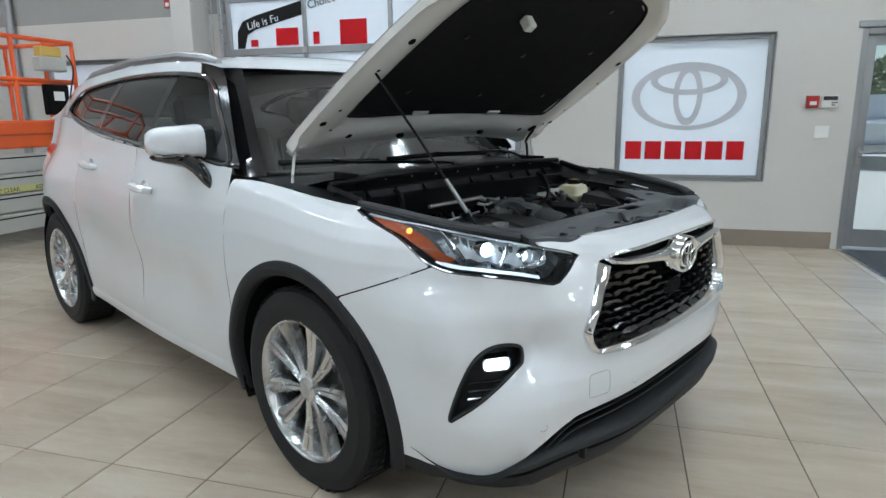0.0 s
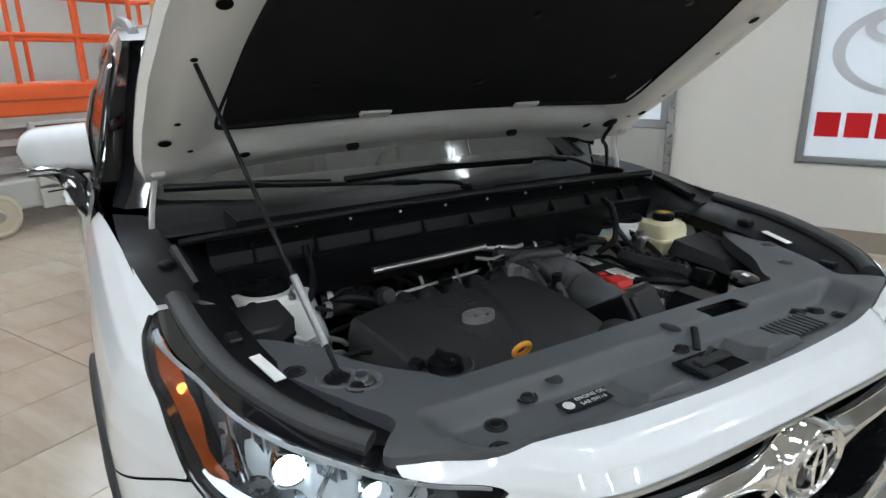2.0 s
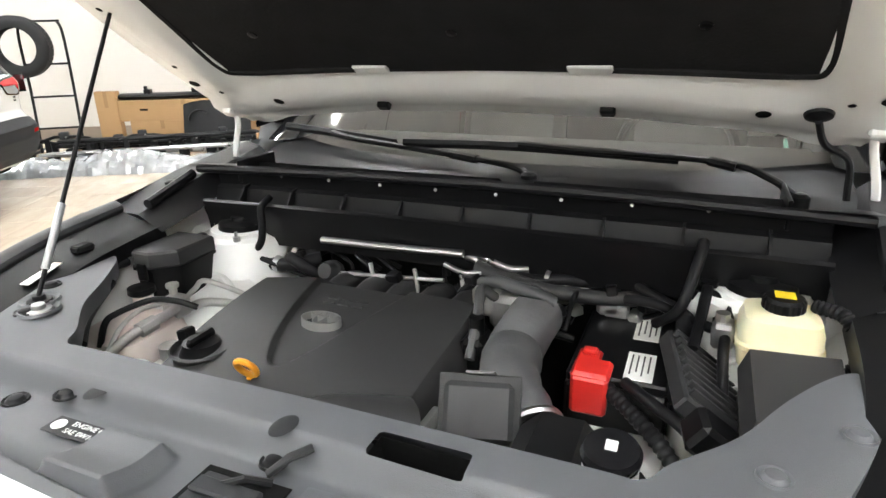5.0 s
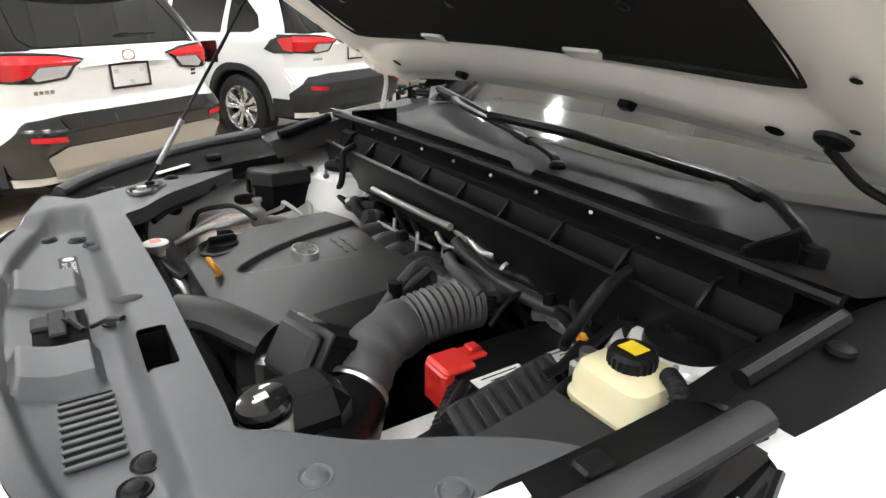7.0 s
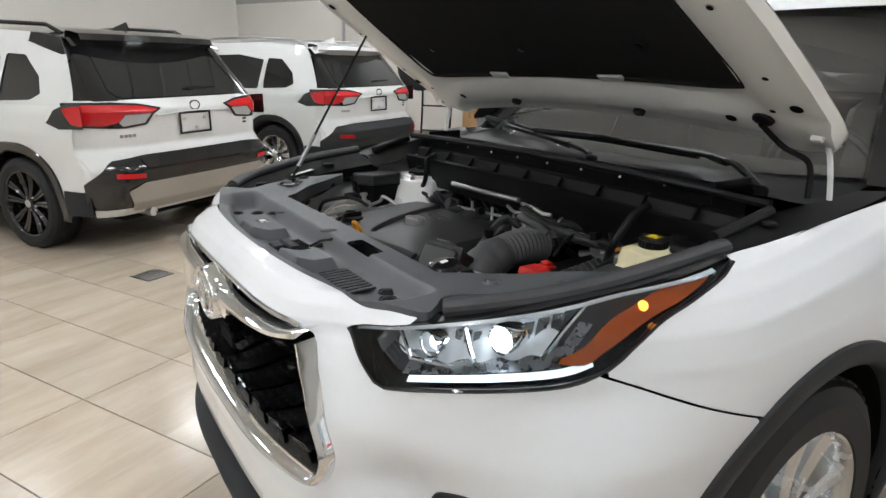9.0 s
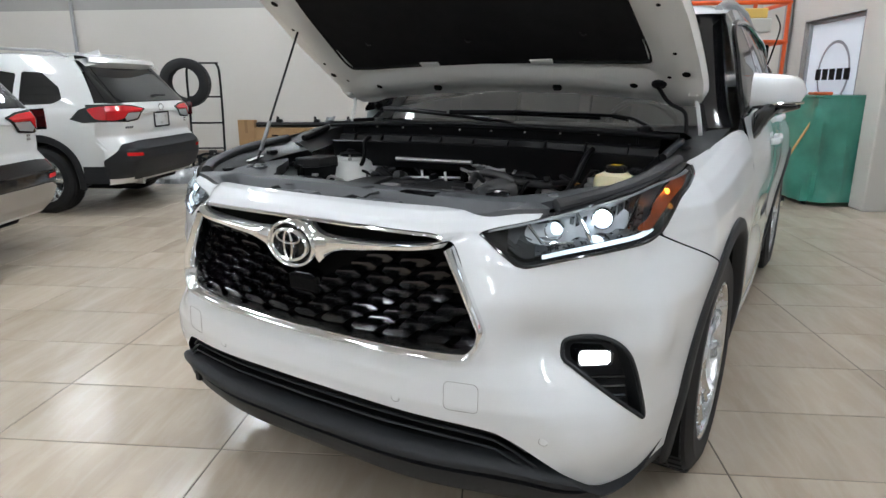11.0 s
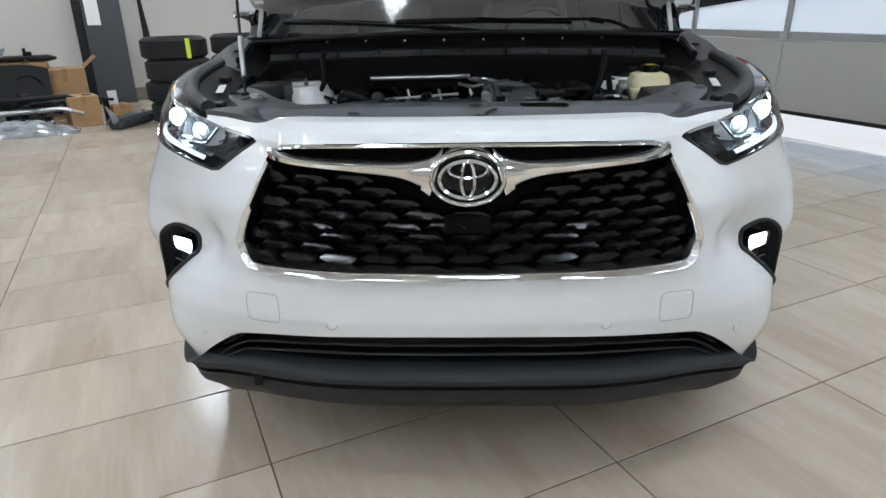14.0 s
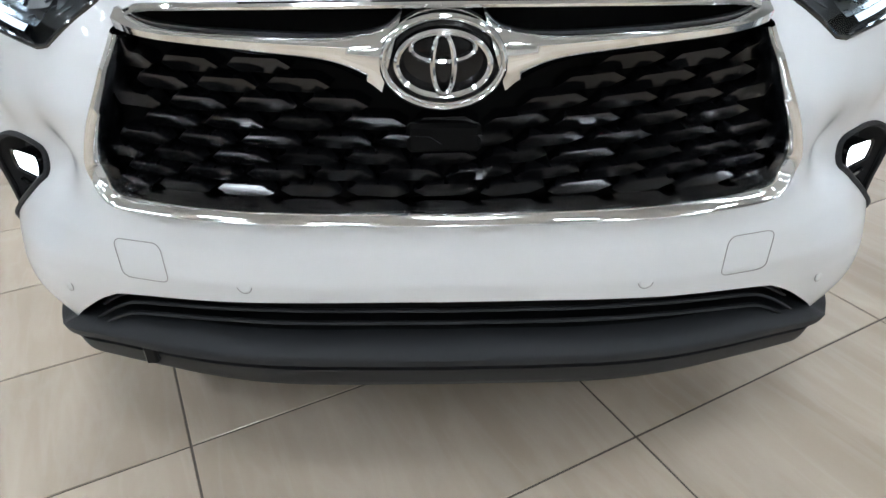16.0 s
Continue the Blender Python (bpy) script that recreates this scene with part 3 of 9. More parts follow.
rails = [(0.905, 0.975), (1.48, 1.56), (2.115, 2.195), (2.74, 2.82), (3.27, 3.34)]
for z0, z1 in rails:
    part("rail", Mesh().box(ga, gb, D0 - 0.008, D1, z0, z1, 0.004), ALUFRAME, gd, "aluminium section rail")
for lo, hi in zip(rails[:-1], rails[1:]):
    for a0, a1 in ((ga, ga + 0.06), (-3.08, -3.03), (-1.99, -1.94), (-0.90, -0.85), (gb - 0.06, gb)):
        part("stile", Mesh().box(a0, a1, D0 - 0.006, D1, lo[1], hi[0], 0.003), ALUFRAME, gd)
    for a0, a1 in ((ga + 0.06, -3.08), (-3.03, -1.99), (-1.94, -0.90), (-0.85, gb - 0.06)):
        part("pane", Mesh().box(a0, a1, D0 + 0.02, D0 + 0.026, lo[1], hi[0], 0), WHITEFILM, gd, "pane covered with white printed film")
hinge = Mesh().box(-0.035, 0.035, -0.022, 0, -0.035, 0.035, 0.004)
for z0, z1 in rails[:4]:
    for a0 in (-3.055, -1.965, -0.875):
        h = part("hinge", hinge, STEEL, gd)
        h.location = (a0, D0 - 0.009, (z0 + z1) / 2)
track = Mesh()
for a0 in (ga - 0.06, gb + 0.02):
    track.box(a0, a0 + 0.05, NORTH - 0.06, NORTH - 0.001, 0.02, 3.5, 0.004)
part("track", track, STEEL, gd, "galvanised door track")
chain = Mesh()
for a0 in (-4.24, -4.28):
    chain.tube([(a0, NORTH - 0.09, 0.7), (a0, NORTH - 0.09, 3.4)], 0.006, 6)
part("hoist_chain", chain, STEEL, gd, "hanging hoist chain loop")

PD = D0 + 0.012                              # prints lie on the room side of the panes


def printed(name, outline, mat, label="", lift=0.0):
    """A flat print on the door's panes; the outline is in a and z."""
    m = Mesh().slab(outline, 0, 0.002)
    m.v = [(x, PD - lift - h, y) for x, y, h in m.v]
    return part(name, m, mat, gd, label)


printed("printed_band", [(-3.99, 1.57), (-3.99, 2.11), (-3.90, 2.11), (-3.90, 1.57)], DARKPRINT, "charcoal printed border")
printed("printed_band", [(-3.99, 2.20), (-3.98, 2.40), (-3.90, 2.52), (-3.72, 2.58), (-3.09, 2.72), (-3.09, 2.56), (-3.72, 2.42), (-3.84, 2.36), (-3.89, 2.20)], DARKPRINT, "charcoal printed border")
printed("printed_band", [(-3.99, 1.475), (-3.99, 1.12), (-3.93, 1.04), (-3.82, 1.02), (-3.09, 1.16), (-3.09, 1.27), (-3.78, 1.14), (-3.87, 1.20), (-3.88, 1.475)], DARKPRINT, "charcoal printed border")
printed("printed_band", [(-3.025, 1.18), (-2.0, 1.30), (-2.0, 1.475), (-3.025, 1.475)], DARKPRINT, "charcoal printed band")
printed("printed_band", [(-1.93, 1.31), (-0.95, 1.42), (-0.95, 1.475), (-1.93, 1.475)], DARKPRINT, "charcoal printed band")
printed("printed_band", [(-2.85, 1.57), (-2.0, 1.80), (-2.0, 1.57)], DARKPRINT, "charcoal printed band")
for k, (a0, w, z0, z1) in enumerate(((-3.84, 0.07, 1.58, 2.08), (-3.66, 0.06, 1.58, 2.08), (-3.50, 0.08, 1.66, 2.08), (-3.80, 0.10, 2.22, 2.30), (-3.45, 0.30, 2.22, 2.42), (-2.95, 0.08, 2.22, 2.36), (-2.60, 0.34, 2.20, 2.48))):
    printed("red_print", [(a0, z0), (a0 + w, z0), (a0 + w, z1), (a0, z1)], REDPRINT, "plain red printed shape", 0.001)
for k in range(6):
    a0 = -2.80 + 0.062 * k
    printed("letter_block", [(a0, 1.29 + k * 0.008), (a0 + 0.05, 1.295 + k * 0.008), (a0 + 0.05, 1.355 + k * 0.008), (a0, 1.35 + k * 0.008)], REDPRINT, "small red block", 0.003)
for k in range(7):
    a0 = -3.00 + 0.085 * k
    printed("letter_block", [(a0, 1.385 + k * 0.012), (a0 + 0.06, 1.39 + k * 0.012), (a0 + 0.06, 1.455), (a0, 1.455)], WHITEFILM, "small white block", 0.003)
for cx, cz in ((-2.93, 1.325), (-2.30, 1.375)):
    o = ring(cx, cz, 0.075, 0.06, 0.014, PD - 0.007, PD - 0.003, 32)
    part("oval", o, SILVERLIGHT, gd, "pale printed oval")
printed("red_print", [(-2.32 + 0.13 * math.cos(t), 1.86 + 0.11 * math.sin(t)) for t in (k * math.pi / 10 for k in range(20))], REDPRINT, "plain red printed shape", 0.001)


def words(text, size, m, mat, parent, depth=0.001):
    c = bpy.data.curves.new("words", 'FONT')
    c.body, c.size, c.extrude = text, size, depth
    c.materials.append(mat)
    o = new("words", c)
    o.parent = parent
    o.matrix_basis = m
    return o


words("Life is Fu", 0.125, pose(-3.83, PD - 0.006, 2.415, 90, 0, 0) @ pose(0, 0, 0, 0, 0, 12), WHITEFILM, gd)
words("Choice", 0.13, pose(-3.0, PD - 0.006, 2.62, 90, 0, 0) @ pose(0, 0, 0, 0, 0, 11), DARKPRINT, gd)

# yellow post outside
post = thing("bollard", "yellow safety bollard outside the overhead door", "bollard", ROOM @ pose(-4.6, 5.2, -0.02))
part("post", Mesh().lathe([(0.09, 0), (0.09, 0.95), (0.07, 1.0), (0.0, 1.02)], 16), material("safety_yellow", (0.75, 0.55, 0.03), 0.5), post)

# far trees and a parked pickup beyond the entrance door
FOLIAGE = material("summer_foliage", (0.07, 0.11, 0.04), 0.8, var=0.4, scale=3)
BARK = material("bark", (0.12, 0.09, 0.07), 0.9, var=0.3, scale=20)
rng = random.Random(4)
tree = thing("tree", "leafy green tree across the yard", "tree", ROOM @ pose(21.5, 58, -0.02), "far trees")
part("trunk", Mesh().tube([(0, 0, 0), (0.05, 0.1, 1.6), (0, 0, 3.2)], [0.22, 0.17, 0.10], 8).tube([(0, 0, 2.2), (0.7, 0.2, 3.6)], [0.09, 0.04], 6).tube([(0, 0, 2.0), (-0.8, 0.1, 3.4)], [0.09, 0.04], 6), BARK, tree)
crown = Mesh()
for k in range(900):
    u, v, r = rng.uniform(0, 2 * math.pi), rng.uniform(-1, 1), rng.uniform(0.45, 1) ** 0.5
    rad = 1.9 * (1 + 0.35 * math.sin(3 * u) * math.cos(4 * v))
    c = Vector((rad * r * math.cos(u) * math.sqrt(1 - v * v), rad * r * math.sin(u) * math.sqrt(1 - v * v), 4.0 + 1.8 * v * r))
    d = Vector((rng.gauss(0, 1), rng.gauss(0, 1), rng.gauss(0, 1))).normalized() * rng.uniform(0.15, 0.32)
    e = d.orthogonal().normalized() * d.length * 0.6
    crown.add([c - d, c + e, c + d, c - e], [(0, 1, 2, 3)])
part("crown", crown, FOLIAGE, tree)
for a, b in ((17.5, 36), (10.0, 38), (21.0, 35)):
    copy_thing(tree, ROOM @ pose(a, b, -0.02, 0, 0, a * 40))

# ---- tiles: corner of one at (0.965, -0.004), 0.447 by 0.905 ----
TA, TB = 0.447, 0.905
one = Mesh().box(0.0026, TA - 0.0026, 0.0026, TB - 0.0026, -0.012, 0.0, 0.0012)
shared = bpy.data.meshes.new("tile")
shared.from_pydata(one.v, [], one.f)
shared.materials.append(TILE)
rest = Mesh()
for i in range(int((BACK - 0.965) / TA) - 1, int((EAST - 0.965) / TA) + 1):
    for j in range(int((SOUTH + 0.004) / TB) - 1, int((NORTH + 0.004) / TB) + 1):
        a0, b0 = 0.965 + i * TA, -0.004 + j * TB
        if a0 < BACK - 0.2 or b0 < SOUTH - 0.2 or a0 + TA > EAST + 0.2 or b0 + TB > NORTH + 0.45:
            continue
        if -3.6 < a0 < 3.1 and -4.6 < b0 < 4.2:
            o = new("tile", shared)
            o.parent = floor
            o.location = (a0, b0, 0)
        else:
            rest.box(a0 + 0.0026, a0 + TA - 0.0026, b0 + 0.0026, b0 + TB - 0.0026, -0.012, 0.0, 0.0012)
tagged(part("far_tiles", rest, TILE, floor), kind="stuff")

# ---- the parked SUV: x ahead, y to its left, front axle over the origin ----
suv = thing("suv", "pearl white SUV with its bonnet propped open and lights on", "car")
HUB, RIM_R, TYRE_R, ARCH = 0.375, 0.262, 0.385, 0.452

# outline of the nose in plan, from the middle round to the front door
PLAN = [(1.012, 0.0), (1.004, 0.30), (0.968, 0.50), (0.905, 0.68), (0.815, 0.795), (0.690, 0.878), (0.52, 0.934), (0.34, 0.956), (0.10, 0.964), (-0.15, 0.965), (-0.45, 0.965)]
_pl = np.array(spline(PLAN, 16))
_arc = np.r_[0, np.cumsum(np.hypot(*np.diff(_pl, axis=0).T))]
S_END = float(_arc[-1])


def plan(s):
    s = abs(s)
    return np.interp(s, _arc, _pl[:, 0]), np.interp(s, _arc, _pl[:, 1])


def along(x, y):
    """Distance round the nose of the place nearest to x, y."""
    return float(_arc[np.argmin((_pl[:, 0] - x) ** 2 + (_pl[:, 1] - y) ** 2)])


def ease(a, b, x):
    t = np.clip((x - a) / (b - a), 0, 1)
    return t * t * (3 - 2 * t)


S_FADE0, S_FADE1, S_FADE2, S_FADE3 = along(0.83, 0.78), along(0.60, 0.91), along(0.58, 0.915), along(0.30, 0.958)
S_FOG, S_ARCH = along(0.78, 0.83), along(0.44, 0.935)
# set-back from the plan outline at each height: nose, and flank
FZ = [0.20, 0.30, 0.40, 0.47, 0.53, 0.59, 0.64, 0.70, 0.78, 0.86, 0.925, 0.955, 0.980, 1.000, 1.010]
FO = [-0.075, -0.050, -0.026, -0.010, 0.0, -0.002, -0.014, -0.024, -0.026, -0.026, -0.028, -0.036, -0.052, -0.080, -0.130]
SZ = [0.20, 0.30, 0.40, 0.47, 0.53, 0.59, 0.64, 0.70, 0.78, 0.86, 0.925, 0.985, 1.030, 1.060, 1.078]
SO = [-0.060, -0.040, -0.024, -0.016, -0.014, -0.012, -0.010, -0.006, 0.0, 0.0, -0.006, -0.022, -0.048, -0.082, -0.118]
NV = len(FZ) - 1


def flank_blend(s):
    return ease(along(0.95, 0.56), along(0.58, 0.905), abs(s))


def nose(s, v, push=0.0):
    """The front skin: s round the nose (left positive), v from foot to top, 0 to 1."""
    a, sign = abs(s), (1 if s >= 0 else -1)
    w = float(flank_blend(s))
    k = v * NV
    x, y = plan(a)
    x1, y1 = plan(min(a + 0.01, S_END))
    x0, y0 = plan(max(a - 0.01, 0))
    if a < 0.01:
        nx, ny = 1.0, 0.0
    else:
        tx, ty = x1 - x0, y1 - y0
        d = math.hypot(tx, ty)
        nx, ny = ty / d, -tx / d
    idx = np.arange(NV + 1)
    z = (1 - w) * np.interp(k, idx, FZ) + w * np.interp(k, idx, SZ)
    o = (1 - w) * np.interp(k, idx, FO) + w * np.interp(k, idx, SO)
    # the flank's top edge climbs towards the door
    z += w * float(ease(0.86, 1.06, z)) * 0.085 * float(ease(0.35, -0.45, x))
    # cheeks: a swelling under the fog lamp and a hollow beside the grille
    o += 0.028 * math.exp(-((a - S_FOG + 0.03) / 0.13) ** 2 - ((z - 0.42) / 0.10) ** 2)
    o -= 0.026 * math.exp(-((a - 0.70) / 0.075) ** 2 - ((z - 0.69) / 0.055) ** 2)
    o += 0.034 * math.exp(-((a - 0.99) / 0.10) ** 2 - ((z - 0.68) / 0.085) ** 2)
    o -= 0.034 * math.exp(-((a - 0.525) / 0.075) ** 2) * float(ease(0.87, 0.95, z))
    o += 0.012 * math.exp(-((a - along(0.84, 0.76)) / 0.16) ** 2 - ((z - 0.79) / 0.05) ** 2)
    f1 = float(ease(S_FADE1, S_FADE0, a))
    f2 = float(ease(S_FADE3, S_FADE2, a))
    high = float(ease(0.78, 0.90, z))
    o -= 0.042 * float((1 - high) * ease(0.56, 0.74, a) + high * ease(0.36, 0.66, a)) * (f1 * float(ease(0.50, 0.66, z)) + (1 - f1) * f2 * float(ease(0.76, 0.92, z)))
    o += push
    return (x + nx * o, sign * (y + ny * o), z)


def height(s, v):
    return nose(s, v)[2]


_vs = np.linspace(0, 1, 113)
_ss = np.linspace(0, S_END, 171)
_pp = np.array([[nose(s, v) for v in _vs] for s in _ss])
_zz = _pp[..., 2]


def lookup(S, V, table):
    i = np.clip(np.abs(S) / S_END * (len(_ss) - 1), 0, len(_ss) - 1.001)
    j = np.clip(V * (len(_vs) - 1), 0, len(_vs) - 1.001)
    i0, j0 = i.astype(int), j.astype(int)
    fi, fj = i - i0, j - j0
    return (table[i0, j0] * (1 - fi) * (1 - fj) + table[i0 + 1, j0] * fi * (1 - fj) + table[i0, j0 + 1] * (1 - fi) * fj + table[i0 + 1, j0 + 1] * fi * fj)


def zgrid(S, V):
    """Heights on a whole array at once."""
    return lookup(S, V, _zz)


# edge of the engine bay in plan: no skin inside it
BAY = spline([(0.902, 0.0), (0.899, 0.15), (0.884, 0.34), (0.845, 0.49), (0.822, 0.57), (0.800, 0.640), (0.768, 0.684), (0.70, 0.728), (0.63, 0.757), (0.49, 0.800), (0.34, 0.828), (0.2, 0.846), (-0.1, 0.872), (-0.5, 0.90)], 6)
BAY = BAY + [(-0.9, 0.9), (-0.9, -0.9)] + [(x, -y) for x, y in BAY[::-1]]


def bay_field(S, V):
    return inside(BAY, lookup(S, V, _pp[..., 0]), lookup(S, V, _pp[..., 1]))


def v_at(s, z):
    """The v at which the skin reaches the height z."""
    col = [nose(s, v)[2] for v in np.linspace(0, 1, 57)]
    return float(np.interp(z, col, np.linspace(0, 1, 57)))


def on_nose(s, z, push=0.0):
    return nose(s, v_at(s, z), push)


# outlines in distance round the nose and height
GRILLE = spline([(0.0, 0.957), (0.30, 0.955), (0.405, 0.951), (0.452, 0.938), (0.477, 0.922), (0.520, 0.83), (0.558, 0.745), (0.562, 0.712), (0.545, 0.670), (0.505, 0.652), (0.36, 0.646), (0.0, 0.642)], 6)
GRILLE = GRILLE + [(-a, z) for a, z in GRILLE[-2:0:-1]]
sC = along(0.60, 0.90)
LOWER = spline([(0.530, 0.950), (0.575, 0.921), (0.630, 0.884)], 6) + spline([(0.655, 0.880), (0.78, 0.903), (0.90, 0.917), (1.02, 0.926), (1.09, 0.943)], 6) + spline([(1.118, 0.957), (1.165, 0.988), (1.235, 1.021), (1.36, 1.056), (1.425, 1.072)], 6)
UPPER = spline([(1.432, 1.078), (1.26, 1.062), (1.10, 1.048), (0.915, 1.027), (0.73, 0.999), (0.60, 0.973), (0.537, 0.956)], 8)
LIGHT = LOWER + UPPER
LIGHT_UP = LOWER + [(a, z + 0.14 * float(ease(0.70, 0.755, a))) for a, z in UPPER]
_up_s, _up_z = np.array(UPPER)[::-1].T
sF0, sF1 = along(0.855, 0.748), along(0.69, 0.878)
FOG = spline([(0.770, 0.672), (0.780, 0.698), (0.825, 0.709), (0.885, 0.703), (0.930, 0.672), (0.962, 0.61), (0.988, 0.54), (1.003, 0.478), (0.965, 0.503), (0.915, 0.541), (0.805, 0.627), (0.775, 0.648)], 5, closed=True)
FOOT = [(0.0, 0.494), (0.30, 0.491), (0.55, 0.475), (0.62, 0.455), (0.70, 0.405), (0.80, 0.335), (0.875, 0.293), (0.95, 0.288), (1.09, 0.300), (S_ARCH, 0.312), (S_END, 0.34)]
_ft = np.array(spline(FOOT, 8))


def foot(S):
    return np.interp(np.abs(S), _ft[:, 0], _ft[:, 1])


def arch_field(S, Z, r=ARCH + 0.05, x0=0.0):
    X = np.interp(np.abs(S), _arc, _pl[:, 0])
    d = np.hypot(X - x0, Z - HUB) - r
    return np.where(X < 0.62, d, 1.0)


def skin_field(S, V):
    Z = zgrid(S, V)
    A = np.abs(S)
    return np.minimum.reduce([inside(GRILLE, S, Z), inside(LIGHT_UP, A, Z), inside(FOG, A, Z), arch_field(S, Z), Z - foot(S), bay_field(S, V)])


# shut line between bumper skin and wing: from the lamp's outer foot down to the wheel arch
def seam(S, V):
    Z = zgrid(S, V)
    s1, z1, s2, z2 = 1.10, 0.927, 1.385, 0.818
    A = np.abs(S)
    return (Z - z1) * (s2 - s1) - (A - s1) * (z2 - z1)


def split(sign):
    """Positive on the bumper (1) or on the wing (-1)."""
    def f(S, V):
        A = np.abs(S)
        g = np.where(A < 1.07, 0.2, -seam(S, V) / 0.45)
        g = np.minimum(g, 0.2)
        return np.minimum(skin_field(S, V), sign * g - 0.0015)
    return f


vs = np.linspace(0, 1, 113)
bumper = part("front_bumper", trimmed(nose, np.linspace(-along(0.10, 0.955), along(0.10, 0.955), 330), vs, split(1)), PAINT, suv, sharp=60)
wing = part("front_wing", trimmed(nose, np.linspace(sC - 0.06, S_END, 130), vs, split(-1)), PAINT, suv, sharp=60)
twin(wing)
# near-black backing stands for the shade behind all openings and shut lines
back = Mesh().grid([[nose(s, v, -0.075 - 0.03 * (abs(s) < 0.6)) for v in np.linspace(0.10, 0.74, 26)] for s in np.linspace(-along(0.5, 0.92), along(0.5, 0.92), 80)])
part("bumper_core", back, DEEPBLACK, suv)


def outline_tube(poly, r, push, both=True, n=8, flat=1.0, every=1, close=True):
    out = Mesh()
    out.tube([on_nose(s, z, push) for s, z in poly[::every]], r, n, closed=close, flat=flat)
    return out


# ---- grille ----
grille = part("grille", Mesh().grid([[nose(s, v, -0.05) for v in np.linspace(0.42, 0.80, 16)] for s in np.linspace(-0.60, 0.60, 50)]), DEEPBLACK, suv, "gloss black grille with winged scales")
# chrome frame: broad below, slim at the flanks
side = spline([(0.462, 0.920), (0.508, 0.83), (0.546, 0.745), (0.550, 0.713), (0.534, 0.677), (0.497, 0.661), (0.36, 0.656), (0.18, 0.653), (0.0, 0.651)], 8)
frame_rows = []
for i, (s, z) in enumerate([(-a, b) for a, b in side] + side[-2::-1]):
    t = abs(s)
    wd = 0.0135 + 0.003 * float(ease(0.54, 0.45, t)) * (1 if z < 0.70 else 0)
    frame_rows.append((s, z, wd))
ch = Mesh()
rows = []
for i, (s, z, wd) in enumerate(frame_rows):
    a, b = frame_rows[max(i - 1, 0)], frame_rows[min(i + 1, len(frame_rows) - 1)]
    d = Vector((b[0] - a[0], b[1] - a[1])).normalized()
    nx, nz = -d.y, d.x
    rows.append([on_nose(s + nx * wd * u, z + nz * wd * u, h) for u, h in ((-1.0, -0.006), (-0.85, 0.010), (-0.5, 0.022), (-0.1, 0.028), (0.3, 0.026), (0.7, 0.014), (0.95, 0.0), (1.0, -0.03))])
ch.grid(rows)
part("grille_frame", ch, CHROME, grille, "chrome lower frame of the grille", sharp=50)
# chrome wings meeting at the emblem
for sg in (1, -1):
    bar = Mesh()
    rows = []
    upper = spline([(0.475, 0.946), (0.40, 0.934), (0.25, 0.925), (0.14, 0.921), (0.085, 0.926), (0.055, 0.945)], 8)
    lower = spline([(0.445, 0.917), (0.38, 0.911), (0.25, 0.897), (0.16, 0.884), (0.108, 0.862), (0.085, 0.845)], 8)
    for (s0, z0), (s1, z1) in zip(upper, lower):
        rows.append([on_nose(sg * (s0 + (s1 - s0) * u), z0 + (z1 - z0) * u, h) for u, h in ((-0.06, -0.01), (0.0, 0.010), (0.3, 0.024), (0.7, 0.022), (1.0, 0.008), (1.05, -0.02))])
    bar.grid(rows, flip=sg < 0)
    part("wing_bar", bar, CHROME, grille, "chrome wing bar", sharp=50)
    top = Mesh().tube([on_nose(sg * s, z, 0.006) for s, z in spline([(0.0, 0.957), (0.25, 0.956), (0.40, 0.953), (0.445, 0.944)], 8)], 0.0055, 8)
    part("top_trim", top, CHROME, grille, "thin chrome strip over the grille")
# emblem: oval ring with crossing ovals on a black boss
EX = on_nose(0, 0.888)[0]


def oval_band(cz, ry, rz, w, x0, x1, n=48, cy=0.0):
    rows = []
    for k in range(n + 1):
        t = 2 * math.pi * k / n
        c, s = math.cos(t), math.sin(t)
        rows.append([(x0, cy + ry * c, cz + rz * s), (x1, cy + (ry - w * 0.15) * c, cz + (rz - w * 0.15) * s), (x1 + 0.003, cy + (ry - w * 0.5) * c, cz + (rz - w * 0.5) * s), (x1, cy + (ry - w * 0.85) * c, cz + (rz - w * 0.85) * s), (x0, cy + (ry - w) * c, cz + (rz - w) * s)])
    return Mesh().grid(rows, flip=True)


emblem = part("emblem", oval_band(0.888, 0.087, 0.066, 0.0125, EX - 0.02, EX + 0.026), CHROME, grille, "chrome oval emblem on a black boss", sharp=60)
boss = Mesh()
rows = [[(EX + 0.012 + 0.010 * (1 - q * q), 0.078 * q * math.cos(t), 0.888 + 0.058 * q * math.sin(t)) for t in (2 * math.pi * k / 40 for k in range(40))] for q in (1.0, 0.75, 0.5, 0.25, 0.02)]
boss.grid(rows, close=True)
part("boss", boss, GRILLEBLACK, emblem, "gloss black boss")
part("oval", oval_band(0.888, 0.067, 0.047, 0.0105, EX + 0.014, EX + 0.030), CHROME, emblem)
part("oval", oval_band(0.888, 0.019, 0.044, 0.0095, EX + 0.016, EX + 0.033), CHROME, emblem)
part("oval", oval_band(0.909, 0.046, 0.022, 0.0085, EX + 0.015, EX + 0.031), CHROME, emblem)
